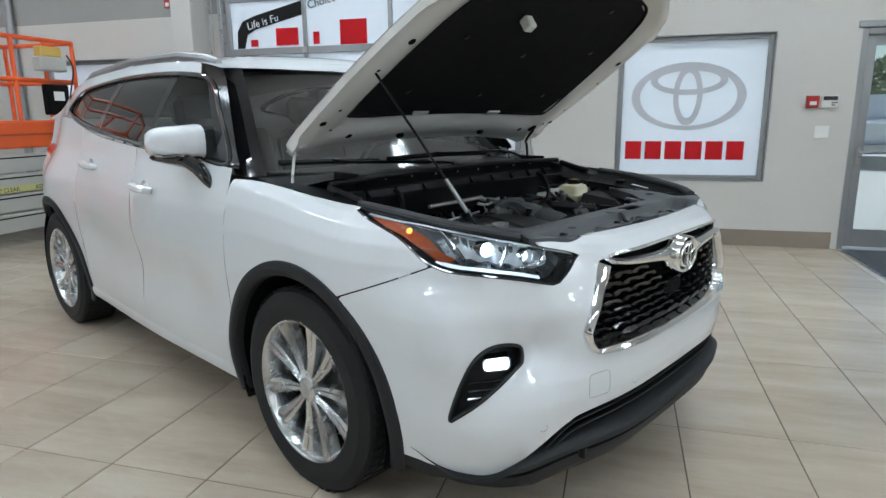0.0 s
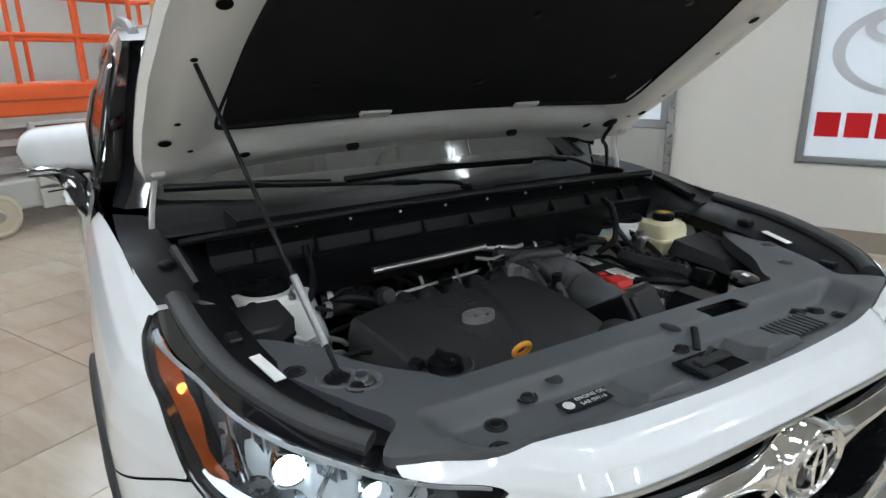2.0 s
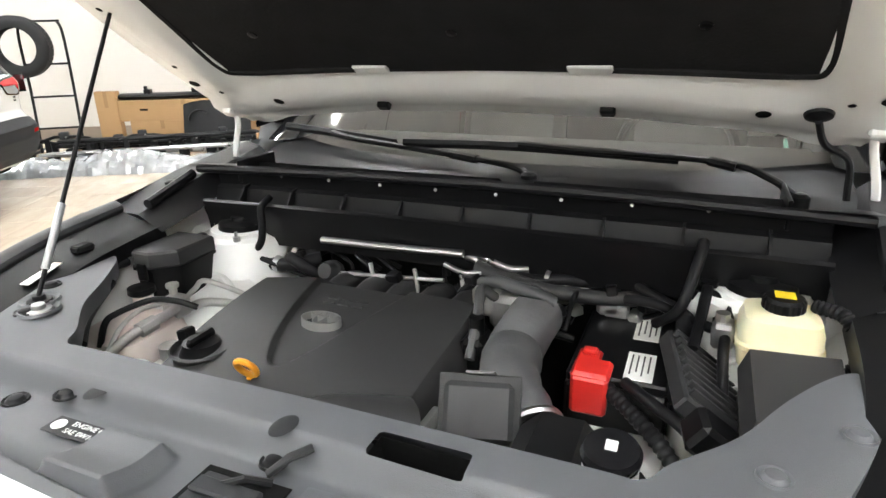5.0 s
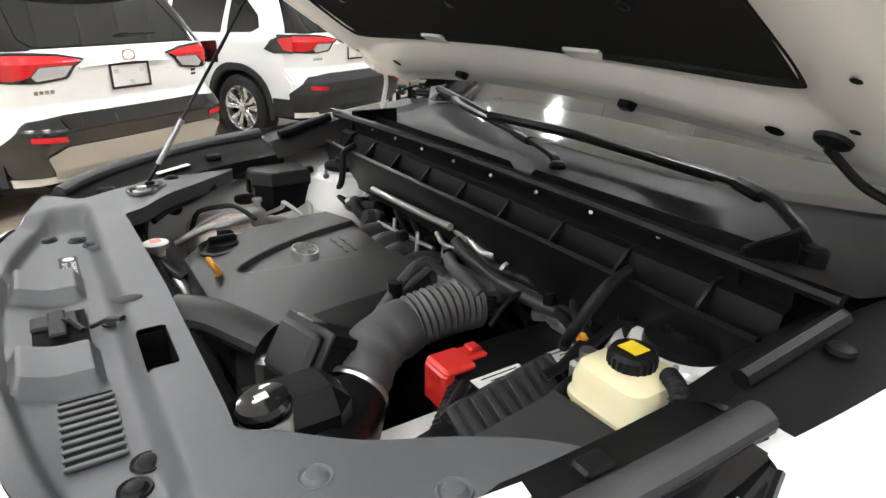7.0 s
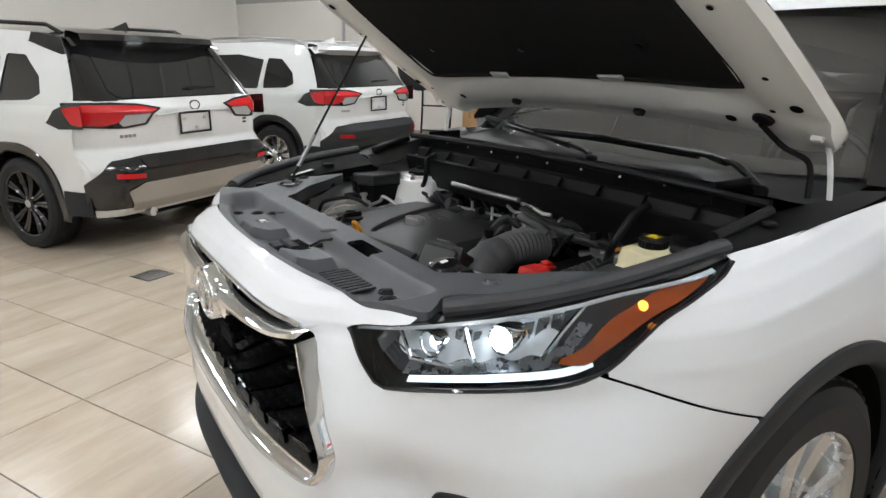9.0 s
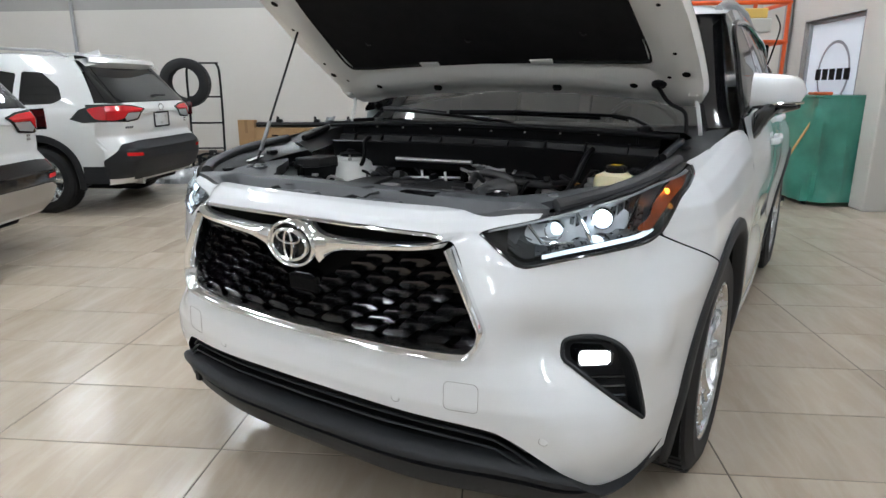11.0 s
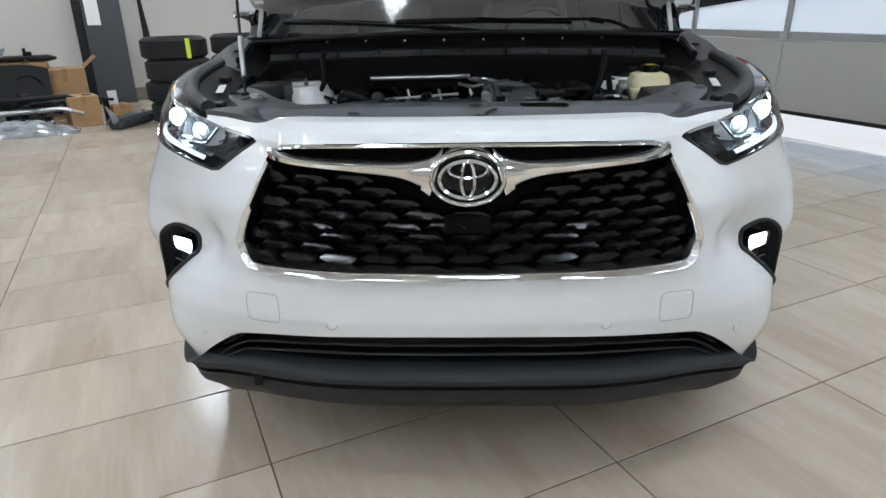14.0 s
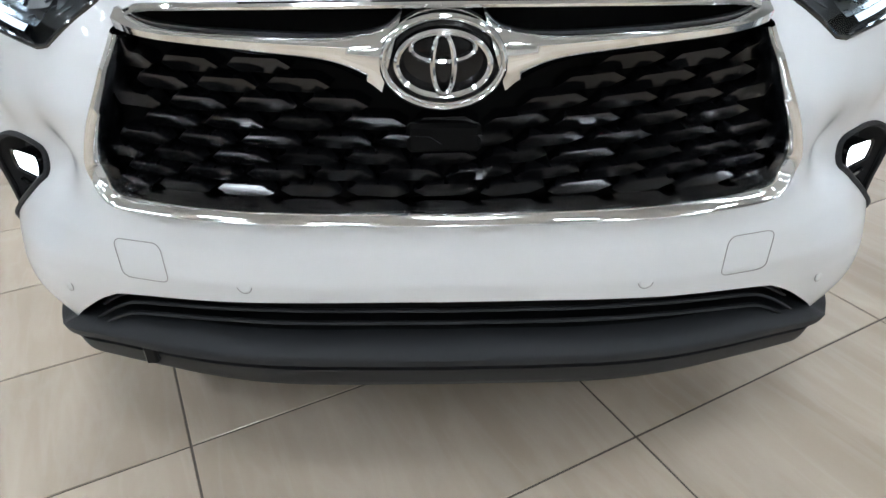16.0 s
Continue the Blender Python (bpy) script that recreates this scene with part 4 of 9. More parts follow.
# winged scales
rows_z = [0.684, 0.709, 0.735, 0.762, 0.790, 0.819, 0.848, 0.876]
scale_at = []
for r, z in enumerate(rows_z):
    w = 0.105
    for k in range(-7, 8):
        s = (k + 0.5 * (r % 2)) * w
        if abs(s) < 0.57 and inside(GRILLE, np.array(s), np.array(z)) < -0.022 and not (abs(s) < 0.125 and z > 0.80) and z < 0.905 - 0.05 * float(ease(0.35, 0.1, abs(s))):
            scale_at.append((s, z, w))
for s, z, w in scale_at:
    lean = np.sign(s) * 0.007 if abs(s) > 0.03 else 0.0
    pts2 = [(-0.50, -0.2), (-0.30, 0.55), (0.32, 0.62), (0.52, 0.15), (0.30, -0.50), (-0.32, -0.55)]
    h = 0.026
    def at(u, t, push):
        return on_nose(s + u * w * 0.96, z + t * h + u * lean, push)
    front = [at(u * 0.95, t * 0.82 - 0.04, -0.012 - (0.0 if t > 0 else 0.012)) for u, t in pts2]
    rear = [at(u, t, -0.045) for u, t in pts2]
    m = Mesh().add(front + rear, [tuple(range(6))[::-1]] + [(k, (k + 1) % 6, 6 + (k + 1) % 6, 6 + k) for k in range(6)])
    part("scale", m, GRILLEBLACK, grille, sharp=20)
part("radar_plate", Mesh().box(EX - 0.03, EX - 0.012, -0.055, 0.055, 0.745, 0.79, 0.006), DEEPBLACK, grille, "flat black sensor plate")


# ---- lower intake and lip ----
lipZ = [0.497, 0.455, 0.410, 0.398, 0.392, 0.382, 0.374, 0.360, 0.352, 0.344, 0.338, 0.302, 0.262, 0.240]
lipO = [-0.060, -0.095, -0.092, -0.045, -0.012, 0.010, 0.015, 0.013, -0.045, -0.045, -0.002, -0.012, -0.045, -0.16]
S_LIP = S_ARCH - 0.01


def lip(s, k):
    drop = float(ease(along(0.95, 0.56), along(0.80, 0.81), abs(s)))
    tail = float(ease(along(0.70, 0.865), S_LIP, abs(s)))
    z = lipZ[k] - 0.045 * drop * (1 if k > 1 else 0)
    z = min(z, float(foot(np.array(s))) + 0.006 - 0.0012 * k)
    z = z + 0.05 * tail * (1 if k > 4 else 0.2)
    o = lipO[k] * (1 - 0.7 * tail) + (0.018 * math.exp(-((abs(s) - 0.90) / 0.13) ** 2) if 3 < k < 12 else 0.0)
    z = max(z, 0.235)
    p = nose(s, v_at(s, min(0.50, float(foot(np.array(s))) + 0.02)))
    x, y = plan(abs(s))
    q = Vector((p[0] - 0.0, abs(p[1]), 0))
    dirn = Vector((x, y, 0)) - Vector((x - 0.4, y * 0.55, 0))
    dirn.normalize()
    q = q + dirn * (o - 0.004)
    return (q.x, math.copysign(q.y, s) if s else 0.0, z)


lp = Mesh().grid([[lip(s, k) for k in range(3, len(lipZ))] for s in np.linspace(-S_LIP, S_LIP, 121)], flip=True)
lower = part("lower_lip", lp, CLAD, suv, "charcoal grained plastic bumper lip", sharp=40)
gap = Mesh().grid([[lip(s, k) for k in range(0, 4)] for s in np.linspace(-S_LIP, S_LIP, 121)], flip=True)
intake = part("lower_intake", gap, BLACKPLASTIC, suv, "black slatted lower intake", sharp=40)
for k, z in enumerate((0.478, 0.456, 0.434)):
    sl = Mesh()
    end = along(0.90, 0.69) - 0.03 + 0.035 * k
    path = []
    for s in np.linspace(-end, end, 61):
        f = float(foot(np.array(s)))
        zz = min(z, f - 0.014 - 0.020 * k)
        p = on_nose(s, 0.50, -0.034 + 0.006 * k)
        path.append((p[0], p[1], zz))
    sl.tube(path, 0.0050, 8, flat=0.7)
    part("slat", sl, CLAD, intake)
hook = Mesh().box(-0.012, 0.012, -0.012, 0.012, -0.02, 0.02, 0.004)
h = part("clip", hook, BLACKPLASTIC, lower)
h.location = lip(-0.56, 10)
# tow covers, parking sensors
for sg in (1, -1):
    c0, z0 = 0.508, 0.557
    ol = [(c0 + x, z0 + y) for x, y in rounded(0.088, 0.076, 0.014, 4)]
    part("tow_cover_seam", Mesh().tube([on_nose(sg * s, z, 0.0003) for s, z in ol], 0.0008, 5, closed=True), material("panel_gap", (0.26, 0.26, 0.26), 0.6) if sg > 0 else bpy.data.materials["panel_gap"], bumper, "thin seam of a tow eye cover")
    for s, z in ((along(0.998, 0.328), 0.525), (along(0.90, 0.70), 0.458)):
        p = Vector(on_nose(sg * s, z, -0.001))
        q = Vector(on_nose(sg * s, z, 0.006))
        sn = Mesh().lathe([(0.0115, -0.002), (0.0115, 0.0005), (0.010, 0.0018), (0.0, 0.0022)], 18, Matrix.Translation(p) @ (q - p).to_track_quat('Z', 'Y').to_matrix().to_4x4())
        part("parking_sensor", sn, PAINT, bumper)
        rg = Mesh().lathe([(0.0132, 0.0), (0.0132, 0.0008), (0.0118, 0.0008)], 18, Matrix.Translation(p) @ (q - p).to_track_quat('Z', 'Y').to_matrix().to_4x4())
        part("sensor_ring", rg, bpy.data.materials["panel_gap"], bumper)


# ---- headlamps, built on the left and mirrored ----
def lamp_field(S, V):
    return np.minimum(-inside(LIGHT, np.abs(S), zgrid(S, V)) - 0.003, bay_field(S, V))


us = np.linspace(0.50, 1.46, 120)
head = part("headlamp", trimmed(lambda s, v: nose(s, v, -0.002), us, np.linspace(0.4, 1, 90), lamp_field), LENS, suv, "clear headlamp lens over dark chrome, lit", sharp=60)
head.visible_shadow = False
DEEP = -0.058
_qq = np.array([[nose(s, v, DEEP) for v in _vs] for s in _ss])
inner = trimmed(lambda s, v: nose(s, v, DEEP), us, np.linspace(0.4, 1, 60), lambda S, V: np.minimum(lamp_field(S, V) - 0.002, inside(BAY, lookup(S, V, _qq[..., 0]), lookup(S, V, _qq[..., 1])) + 0.03))
part("housing", inner, LAMPHOUSE, head, "dark reflector housing", sharp=20)
part("bezel", Mesh().grid([[on_nose(s, z, -0.003), on_nose(s, z, DEEP)] for s, z in LIGHT + LIGHT[:1]]), GLOSSBLACK, head, "gloss black bezel")
part("rim", outline_tube(LOWER, 0.0042, -0.001, n=6, every=1, close=False), GLOSSBLACK, head)
part("top_strip", Mesh().grid([[on_nose(s, z - 0.003, -0.004), on_nose(s, z - 0.008, -0.0045)] for s, z in UPPER[3:-2]]), ALUFRAME, head, "pale strip along the lamp top")


def eye(s, z, r, push, mat, label):
    p, q = Vector(on_nose(s, z, push)), Vector(on_nose(s, z, push + 0.02))
    d = (q - p).normalized() * 0.25 + Vector((1, 0, 0))
    m = Matrix.Translation(p) @ d.to_track_quat('Z', 'Y').to_matrix().to_4x4()
    o = part("projector", Mesh().lathe([(r * 0.86, -0.016), (r * 0.80, -0.008), (r * 0.5, 0.0), (0.0, 0.004)], 28, m), mat, head, label)
    part("bezel_ring", Mesh().lathe([(r * 1.10, -0.03), (r * 1.22, 0.006), (r * 1.16, 0.012), (r * 1.04, 0.010), (r * 0.88, -0.018)], 28, m), CHROME, o)
    return o


def blade(pts, push0, push1, mat, name="chrome_blade", label=""):
    """A slanted facet inside the lamp: an outline in s and z, its first half at one depth, the rest at another."""
    n = len(pts)
    vs_ = [on_nose(s, z, push0 if k < n / 2 else push1) for k, (s, z) in enumerate(pts)]
    m = Mesh().add(vs_, [tuple(range(n))])
    m.add([(x - 0.004, y - 0.001, z) for x, y, z in vs_], [tuple(range(n))[::-1]])
    return part(name, m, mat, head, label)


eye(0.905, 0.984, 0.022, -0.034, BEAM, "bright projector lens, lit")
eye(0.745, 0.962, 0.020, -0.038, BEAMLOW, "lit projector lens")
bowl = spline([(0.665, 0.930), (0.80, 0.925), (0.955, 0.940), (1.02, 0.990), (1.03, 1.028), (0.90, 1.016), (0.76, 0.994), (0.66, 0.972)], 4, closed=True)
part("reflector_bowl", trimmed(lambda s, v: nose(s, v, DEEP + 0.016 + 0.003 * math.sin(90 * s)), np.linspace(0.64, 1.06, 60), np.linspace(0.5, 1, 60), lambda S, V: -inside(bowl, np.abs(S), zgrid(S, V))), BOWL, head, "silvery reflector bowl", sharp=25)
part("running_strip", Mesh().grid([[on_nose(s, float(np.interp(s, *np.array(LOWER[7:-12]).T)) + dz, -0.012 - 0.010 * (dz > 0.012)) for dz in (0.009, 0.017)] for s in np.linspace(0.70, 1.07, 36)]), GLIM, head, "lit white running-light strip")
part("chrome_rib", Mesh().grid([[on_nose(s, float(np.interp(s, *np.array(LOWER[7:-12]).T)) + dz, h) for dz, h in ((0.019, -0.022), (0.030, -0.040), (0.038, -0.050))] for s in np.linspace(0.68, 1.05, 30)]), LAMPCHROME, head, "chrome step above the running light")
# slanting divider and facets round the projectors
part("divider", Mesh().tube([on_nose(s, z, h) for s, z, h in ((1.085, 1.040, -0.018), (1.02, 1.000, -0.020), (0.975, 0.957, -0.022))], 0.0045, 6), CHROME, head)
part("divider", Mesh().tube([on_nose(s, z, h) for s, z, h in ((0.815, 1.008, -0.020), (0.835, 0.965, -0.024), (0.850, 0.938, -0.028))], 0.0045, 6), CHROME, head)
part("divider", Mesh().tube([on_nose(s, z, h) for s, z, h in ((0.655, 0.978, -0.020), (0.700, 0.935, -0.024), (0.800, 0.932, -0.030))], 0.0045, 6), CHROME, head)
for k in range(3):
    a = 0.930 + 0.032 * k
    blade([(a, 0.952 + 0.004 * k), (a + 0.022, 0.956 + 0.004 * k), (a + 0.036, 1.010 + 0.006 * k), (a + 0.014, 1.008 + 0.006 * k)], -0.050, -0.030, LAMPCHROME)
for k in range(3):
    a = 0.795 + 0.020 * k
    blade([(a, 0.945), (a + 0.013, 0.947), (a + 0.018, 0.992), (a + 0.004, 0.990)], -0.052, -0.030, LAMPCHROME)
blade([(0.690, 0.945), (0.720, 0.936), (0.780, 0.936), (0.795, 0.945)], -0.030, -0.050, LAMPCHROME)
blade([(0.600, 0.944), (0.625, 0.928), (0.640, 0.955), (0.612, 0.962)], -0.022, -0.045, LAMPHOUSE)
for k in range(4):
    part("lens_rib", Mesh().tube([on_nose(0.600 + 0.010 * k, 0.925 + 0.008 * k, -0.040), on_nose(0.640 + 0.010 * k, 0.906 + 0.010 * k, -0.040)], 0.002, 5), LAMPHOUSE, head)
amb = spline([(1.000, 0.957), (1.055, 0.948), (1.10, 0.968), (1.20, 1.012), (1.345, 1.056), (1.325, 1.062), (1.225, 1.046), (1.115, 1.012), (1.05, 0.975)], 4, closed=True)
part("amber_reflector", trimmed(lambda s, v: nose(s, v, -0.014), np.linspace(0.98, 1.40, 70), np.linspace(0.5, 1, 60), lambda S, V: -inside(amb, np.abs(S), zgrid(S, V))), AMBER, head, "amber side reflector", sharp=15)
blade([(1.000, 0.962), (1.030, 0.962), (1.085, 1.000), (1.060, 1.006)], -0.022, -0.034, LAMPCHROME, "side_reflector", "pale side reflector")
g0 = Vector(on_nose(1.185, 1.028, -0.014))
part("amber_bulb", Mesh().lathe([(0.009, -0.004), (0.008, 0.003), (0.004, 0.006), (0.0, 0.007)], 14, Matrix.Translation(g0) @ Vector((0.3, 1, 0.1)).to_track_quat('Z', 'Y').to_matrix().to_4x4()), AMBERGLOW, head, "lit amber marker")
twin(head)

# ---- fog lamp pockets ----
pocket = part("fog_pocket", Mesh().grid([[on_nose(s, z, -0.001), on_nose(s * 0.995 + 0.002, z * 0.99 + 0.006, -0.05)] for s, z in FOG + FOG[:1]]), CLAD, suv, "charcoal fog lamp pocket")
fogback = trimmed(lambda s, v: nose(s, v, -0.045), np.linspace(sF0 - 0.05, sF1 + 0.06, 40), np.linspace(0.15, 0.65, 40), lambda S, V: -inside(FOG, np.abs(S), zgrid(S, V)))
part("backing", fogback, CLAD, pocket)
part("rim", outline_tube(FOG, 0.006, 0.001, n=6), CLAD, pocket)
fc = (sF0 + 0.080, 0.650)
fl = [(fc[0] + x, fc[1] + y) for x, y in rounded(0.082, 0.036, 0.012, 4)]
fo = part("fog_lamp", Mesh().add([on_nose(s, z, -0.006) for s, z in fl], [tuple(range(len(fl)))]), glow("fog_lamp_beam", (0.93, 0.97, 1.0), 6.0), pocket, "lit white fog lamp")
part("lamp_shell", Mesh().grid([[on_nose(fc[0] + (s - fc[0]) * 1.13, fc[1] + (z - fc[1]) * 1.2, -0.003), on_nose(fc[0] + (s - fc[0]) * 1.02, fc[1] + (z - fc[1]) * 1.02, -0.008), on_nose(fc[0] + (s - fc[0]) * 1.15, fc[1] + (z - fc[1]) * 1.2, -0.045)] for s, z in fl + fl[:1]]), GLOSSBLACK, fo)
for k in range(3):
    z = 0.595 - 0.024 * k
    part("fin", Mesh().tube([on_nose(sF0 + 0.055 + 0.035 * k, z + 0.004, -0.02), on_nose(sF0 + 0.170, z - 0.004, -0.02)], 0.005, 6), GLOSSBLACK, pocket)
twin(pocket)

# ---- wheels ----
def wheel(m, face_alloy=True, name="wheel", parent=suv, R=TYRE_R, rim=RIM_R, wid=0.235, dark=False, spokes=10):
    """A wheel about its own y axis, outer face towards +y."""
    w = part(name, Mesh().lathe([(rim * 0.9, -wid / 2), (rim + 0.012, -wid / 2 - 0.002), (R - 0.05, -wid / 2 - 0.006), (R - 0.012, -wid / 2 + 0.012), (R, -wid / 2 + 0.035), (R, wid / 2 - 0.035), (R - 0.012, wid / 2 - 0.012), (R - 0.05, wid / 2 + 0.006), (rim + 0.012, wid / 2 + 0.002), (rim, wid / 2 - 0.010)], 56, Matrix.Rotation(radians(-90), 4, 'X')), RUBBER, parent, "black tyre on an alloy rim", sharp=28)
    tread = Mesh()
    for k in range(56):
        t = 2 * math.pi * k / 56
        for y0 in (-0.075, -0.025, 0.025, 0.075):
            tread.box(-0.014, 0.014, y0 - 0.021, y0 + 0.021, R - 0.001, R + 0.005, 0.001, Matrix.Rotation(t + y0, 4, 'Y'))
    part("tread", tread, RUBBER, w)
    y1 = wid / 2
    back = CASTALU if not dark else DEEPBLACK
    barrel = Mesh().lathe([(rim * 0.95, -y1 + 0.02), (rim * 0.93, 0.0), (rim * 0.955, y1 - 0.03), (rim, y1 - 0.006), (rim + 0.007, y1 - 0.001), (rim + 0.012, y1 - 0.006)], 56, Matrix.Rotation(radians(-90), 4, 'X'))
    r = part("rim", barrel, ALLOY if not dark else GLOSSBLACK, w, "machined alloy rim", sharp=25)
    part("drum", Mesh().lathe([(rim * 0.62, -0.01), (rim * 0.62, 0.02), (0.05, 0.025), (0.0, 0.025)], 32, Matrix.Rotation(radians(-90), 4, 'X')), STEEL if not dark else DEEPBLACK, w, "brake disc")
    spoke = Mesh()
    half = math.pi / spokes
    for k in range(spokes):
        lead = 1 if k % 2 else -1
        t0 = 2 * math.pi * k / spokes + lead * half * 0.16
        rows = []
        for q in np.linspace(0, 1, 9):
            rad = 0.045 + (rim - 0.048) * q
            ang = t0 - lead * half * 0.10 * (1 - q)
            wdt = 0.012 + 0.022 * q
            y = y1 - 0.030 - 0.018 * math.sin(math.pi * q) * 0.4 + 0.012 * q
            c, s = math.cos(ang), math.sin(ang)
            tx, tz = -s, c
            rows.append([(rad * c + tx * wdt * u, y + dy, rad * s + tz * wdt * u) for u, dy in ((-1.25, -0.040), (-1.0, -0.004), (-0.55, 0.003), (0.0, -0.004), (0.55, 0.003), (1.0, -0.004), (1.25, -0.040))])
        spoke.grid(rows)
    part("spokes", spoke, ALLOY if not dark else GLOSSBLACK, r, sharp=25)
    part("hub_cap", Mesh().lathe([(0.05, y1 - 0.05), (0.046, y1 - 0.026), (0.034, y1 - 0.018), (0.0, y1 - 0.016)], 24, Matrix.Rotation(radians(-90), 4, 'X')), ALLOY if not dark else GLOSSBLACK, r)
    part("hub_badge", Mesh().lathe([(0.030, y1 - 0.018), (0.029, y1 - 0.0145), (0.0, y1 - 0.014)], 24, Matrix.Rotation(radians(-90), 4, 'X')), CASTALU, r, "grey hub badge")
    nuts = Mesh()
    for k in range(5):
        t = 2 * math.pi * k / 5 + 0.3
        nuts.tube([(0.052 * math.cos(t), y1 - 0.06, 0.052 * math.sin(t)), (0.052 * math.cos(t), y1 - 0.034, 0.052 * math.sin(t))], 0.009, 6)
    part("nuts", nuts, STEEL, r)
    w.matrix_basis = m
    return w


WY = 0.825
wheel(pose(0, WY, TYRE_R - 0.002, 0, 20, 0))
wheel(pose(-2.85, WY - 0.045, TYRE_R - 0.002, 0, 65, 0))
wheel(pose(0, -WY, TYRE_R - 0.002, 0, 10, 180))
wheel(pose(-2.85, -WY + 0.045, TYRE_R - 0.002, 0, 40, 180))

# ---- flanks ----
BELT = spline([(-0.30, 1.165), (-0.62, 1.185), (-1.3, 1.225), (-2.0, 1.275), (-2.5, 1.345), (-2.85, 1.385), (-3.9, 1.37)], 6)
_bx = np.array(BELT)[::-1]


def belt(x):
    return float(np.interp(x, _bx[:, 0], _bx[:, 1]))


def flank(x, z):
    """The side skin behind the wing, left flank."""
    y = 0.965 + float(np.interp(z, SZ[:11] + [1.00, 1.06, 1.12, 1.18, 1.3, 1.45], SO[:11] + [-0.014, -0.030, -0.050, -0.068, -0.085, -0.115]))
    y -= 0.018 * math.exp(-((z - 0.60) / 0.15) ** 2) * float(ease(-0.5, -0.9, x)) * float(ease(-2.5, -2.0, x))
    crest = 0.80 + 0.16 * float(ease(-1.6, -2.9, x))
    y -= 0.013 * float(ease(-0.5, -0.9, x)) * float(ease(-2.6, -2.1, x)) * math.exp(-((z - crest + 0.12) / 0.13) ** 2)
    y += 0.030 * math.exp(-((x + 2.75) / 0.55) ** 2) * float(ease(0.40, 0.75, z)) * float(ease(1.20, 0.98, z))
    y -= 0.060 * float(ease(-1.1, -2.7, x)) + 0.24 * float(ease(-2.75, -3.9, x)) ** 1.25 + 0.05 * float(ease(-2.2, -3.2, x)) * float(ease(0.95, 1.35, z))
    return (x, y, z)


def side_field(X, Z):
    b = np.interp(X, _bx[:, 0], _bx[:, 1])
    return np.minimum.reduce([np.hypot(X + 2.85, Z - HUB) - ARCH - 0.05, b - Z, Z - 0.335])


def panel(name, x0, x1, label=""):
    nx = max(12, int((x1 - x0) / 0.025))
    o = part(name, trimmed(flank, np.linspace(x0, x1, nx), np.linspace(0.30, 1.45, 60), side_field, flip=True), PAINT, suv, label, sharp=60)
    return o


fd = panel("front_door", -1.405, -0.453)
rd = panel("rear_door", -2.33, -1.41)
qp = panel("rear_quarter", -3.95, -2.335)
for x in (-0.451, -1.4075, -2.3325):
    gapm = Mesh().tube([(x, flank(x, z)[1] - 0.006, z) for z in np.linspace(0.36, belt(x), 12)], 0.005, 5)
    part("shut_line", gapm, DEEPBLACK, suv)


def handle(x, z):
    y = flank(x, z)[1]
    h = part("door_handle", Mesh().tube([(x + 0.10, y + 0.005, z - 0.006), (x + 0.085, y + 0.03, z - 0.002), (x, y + 0.036, z), (x - 0.085, y + 0.03, z + 0.006), (x - 0.10, y + 0.005, z + 0.008)], [0.012, 0.015, 0.016, 0.015, 0.012], 10, flat=1.15), PAINT, None)
    cup = Mesh().lathe([(0.0, -0.012), (0.028, -0.008), (0.038, 0.0015)], 20, Matrix.Translation((x + 0.01, y - 0.001, z)) @ Matrix.Rotation(radians(-90), 4, 'X'))
    part("cup", cup, PAINT, h)
    return h


for door, x, z in ((fd, -1.24, 1.045), (rd, -2.10, 1.11)):
    handle(x, z).parent = door
# cladding round the arches, sills, mud flaps, wheel wells
for x0 in (0.0, -2.85):
    rows = []
    for t in np.linspace(radians(-16), radians(196), 60):
        row = []
        for r, h in ((ARCH + 0.052, -0.004), (ARCH + 0.048, 0.008), (ARCH + 0.03, 0.013), (ARCH + 0.006, 0.012), (ARCH - 0.004, 0.002), (ARCH - 0.006, -0.03)):
            x, z = x0 + r * math.cos(t), HUB + r * math.sin(t)
            if x0 == 0.0:
                s = along(x, 0.95) if x < 0.33 else float(np.interp(-x, -_pl[:, 0], _arc))
                p = on_nose(s, max(z, 0.22))
                y = p[1] + h
            else:
                y = flank(x, max(z, 0.3))[1] + h
            row.append((x, y, z))
        rows.append(row)
    a = part("arch_cladding", Mesh().grid(rows), CLAD, suv, "charcoal wheel arch cladding", sharp=50)
    well = Mesh().grid([[(x0 + (ARCH - 0.004) * math.cos(t), y, HUB + (ARCH - 0.004) * math.sin(t)) for y in (0.93 - 0.05 * (x0 < -1), 0.8, 0.58)] for t in np.linspace(radians(-18), radians(198), 40)])
    well.add([(x0 + 0.45 * math.cos(t), 0.58, HUB + 0.45 * math.sin(t)) for t in np.linspace(radians(-18), radians(198), 40)], [tuple(range(40))])
    part("wheel_well", well, DEEPBLACK, a)
    part("mud_flap", Mesh().box(x0 - ARCH - 0.020, x0 - ARCH - 0.006, 0.72, 0.905 - 0.06 * (x0 < -1), 0.20, 0.50, 0.004), SEAL, a, "charcoal mud flap")
    twin(a)
sill = Mesh().grid([[(x, flank(x, 0.345)[1] + o, z) for o, z in ((0.003, 0.347), (0.006, 0.325), (-0.006, 0.285), (-0.06, 0.255), (-0.25, 0.24))] for x in np.linspace(-2.36, -0.47, 12)])
sl = part("sill", sill, PAINT, suv, "white sill below the doors")
for o in (fd, rd, qp, sl):
    twin(o)
part("underbody", Mesh().box(-3.8, 0.75, -0.62, 0.62, 0.24, 0.33, 0.02), DEEPBLACK, suv, "dark underbody")

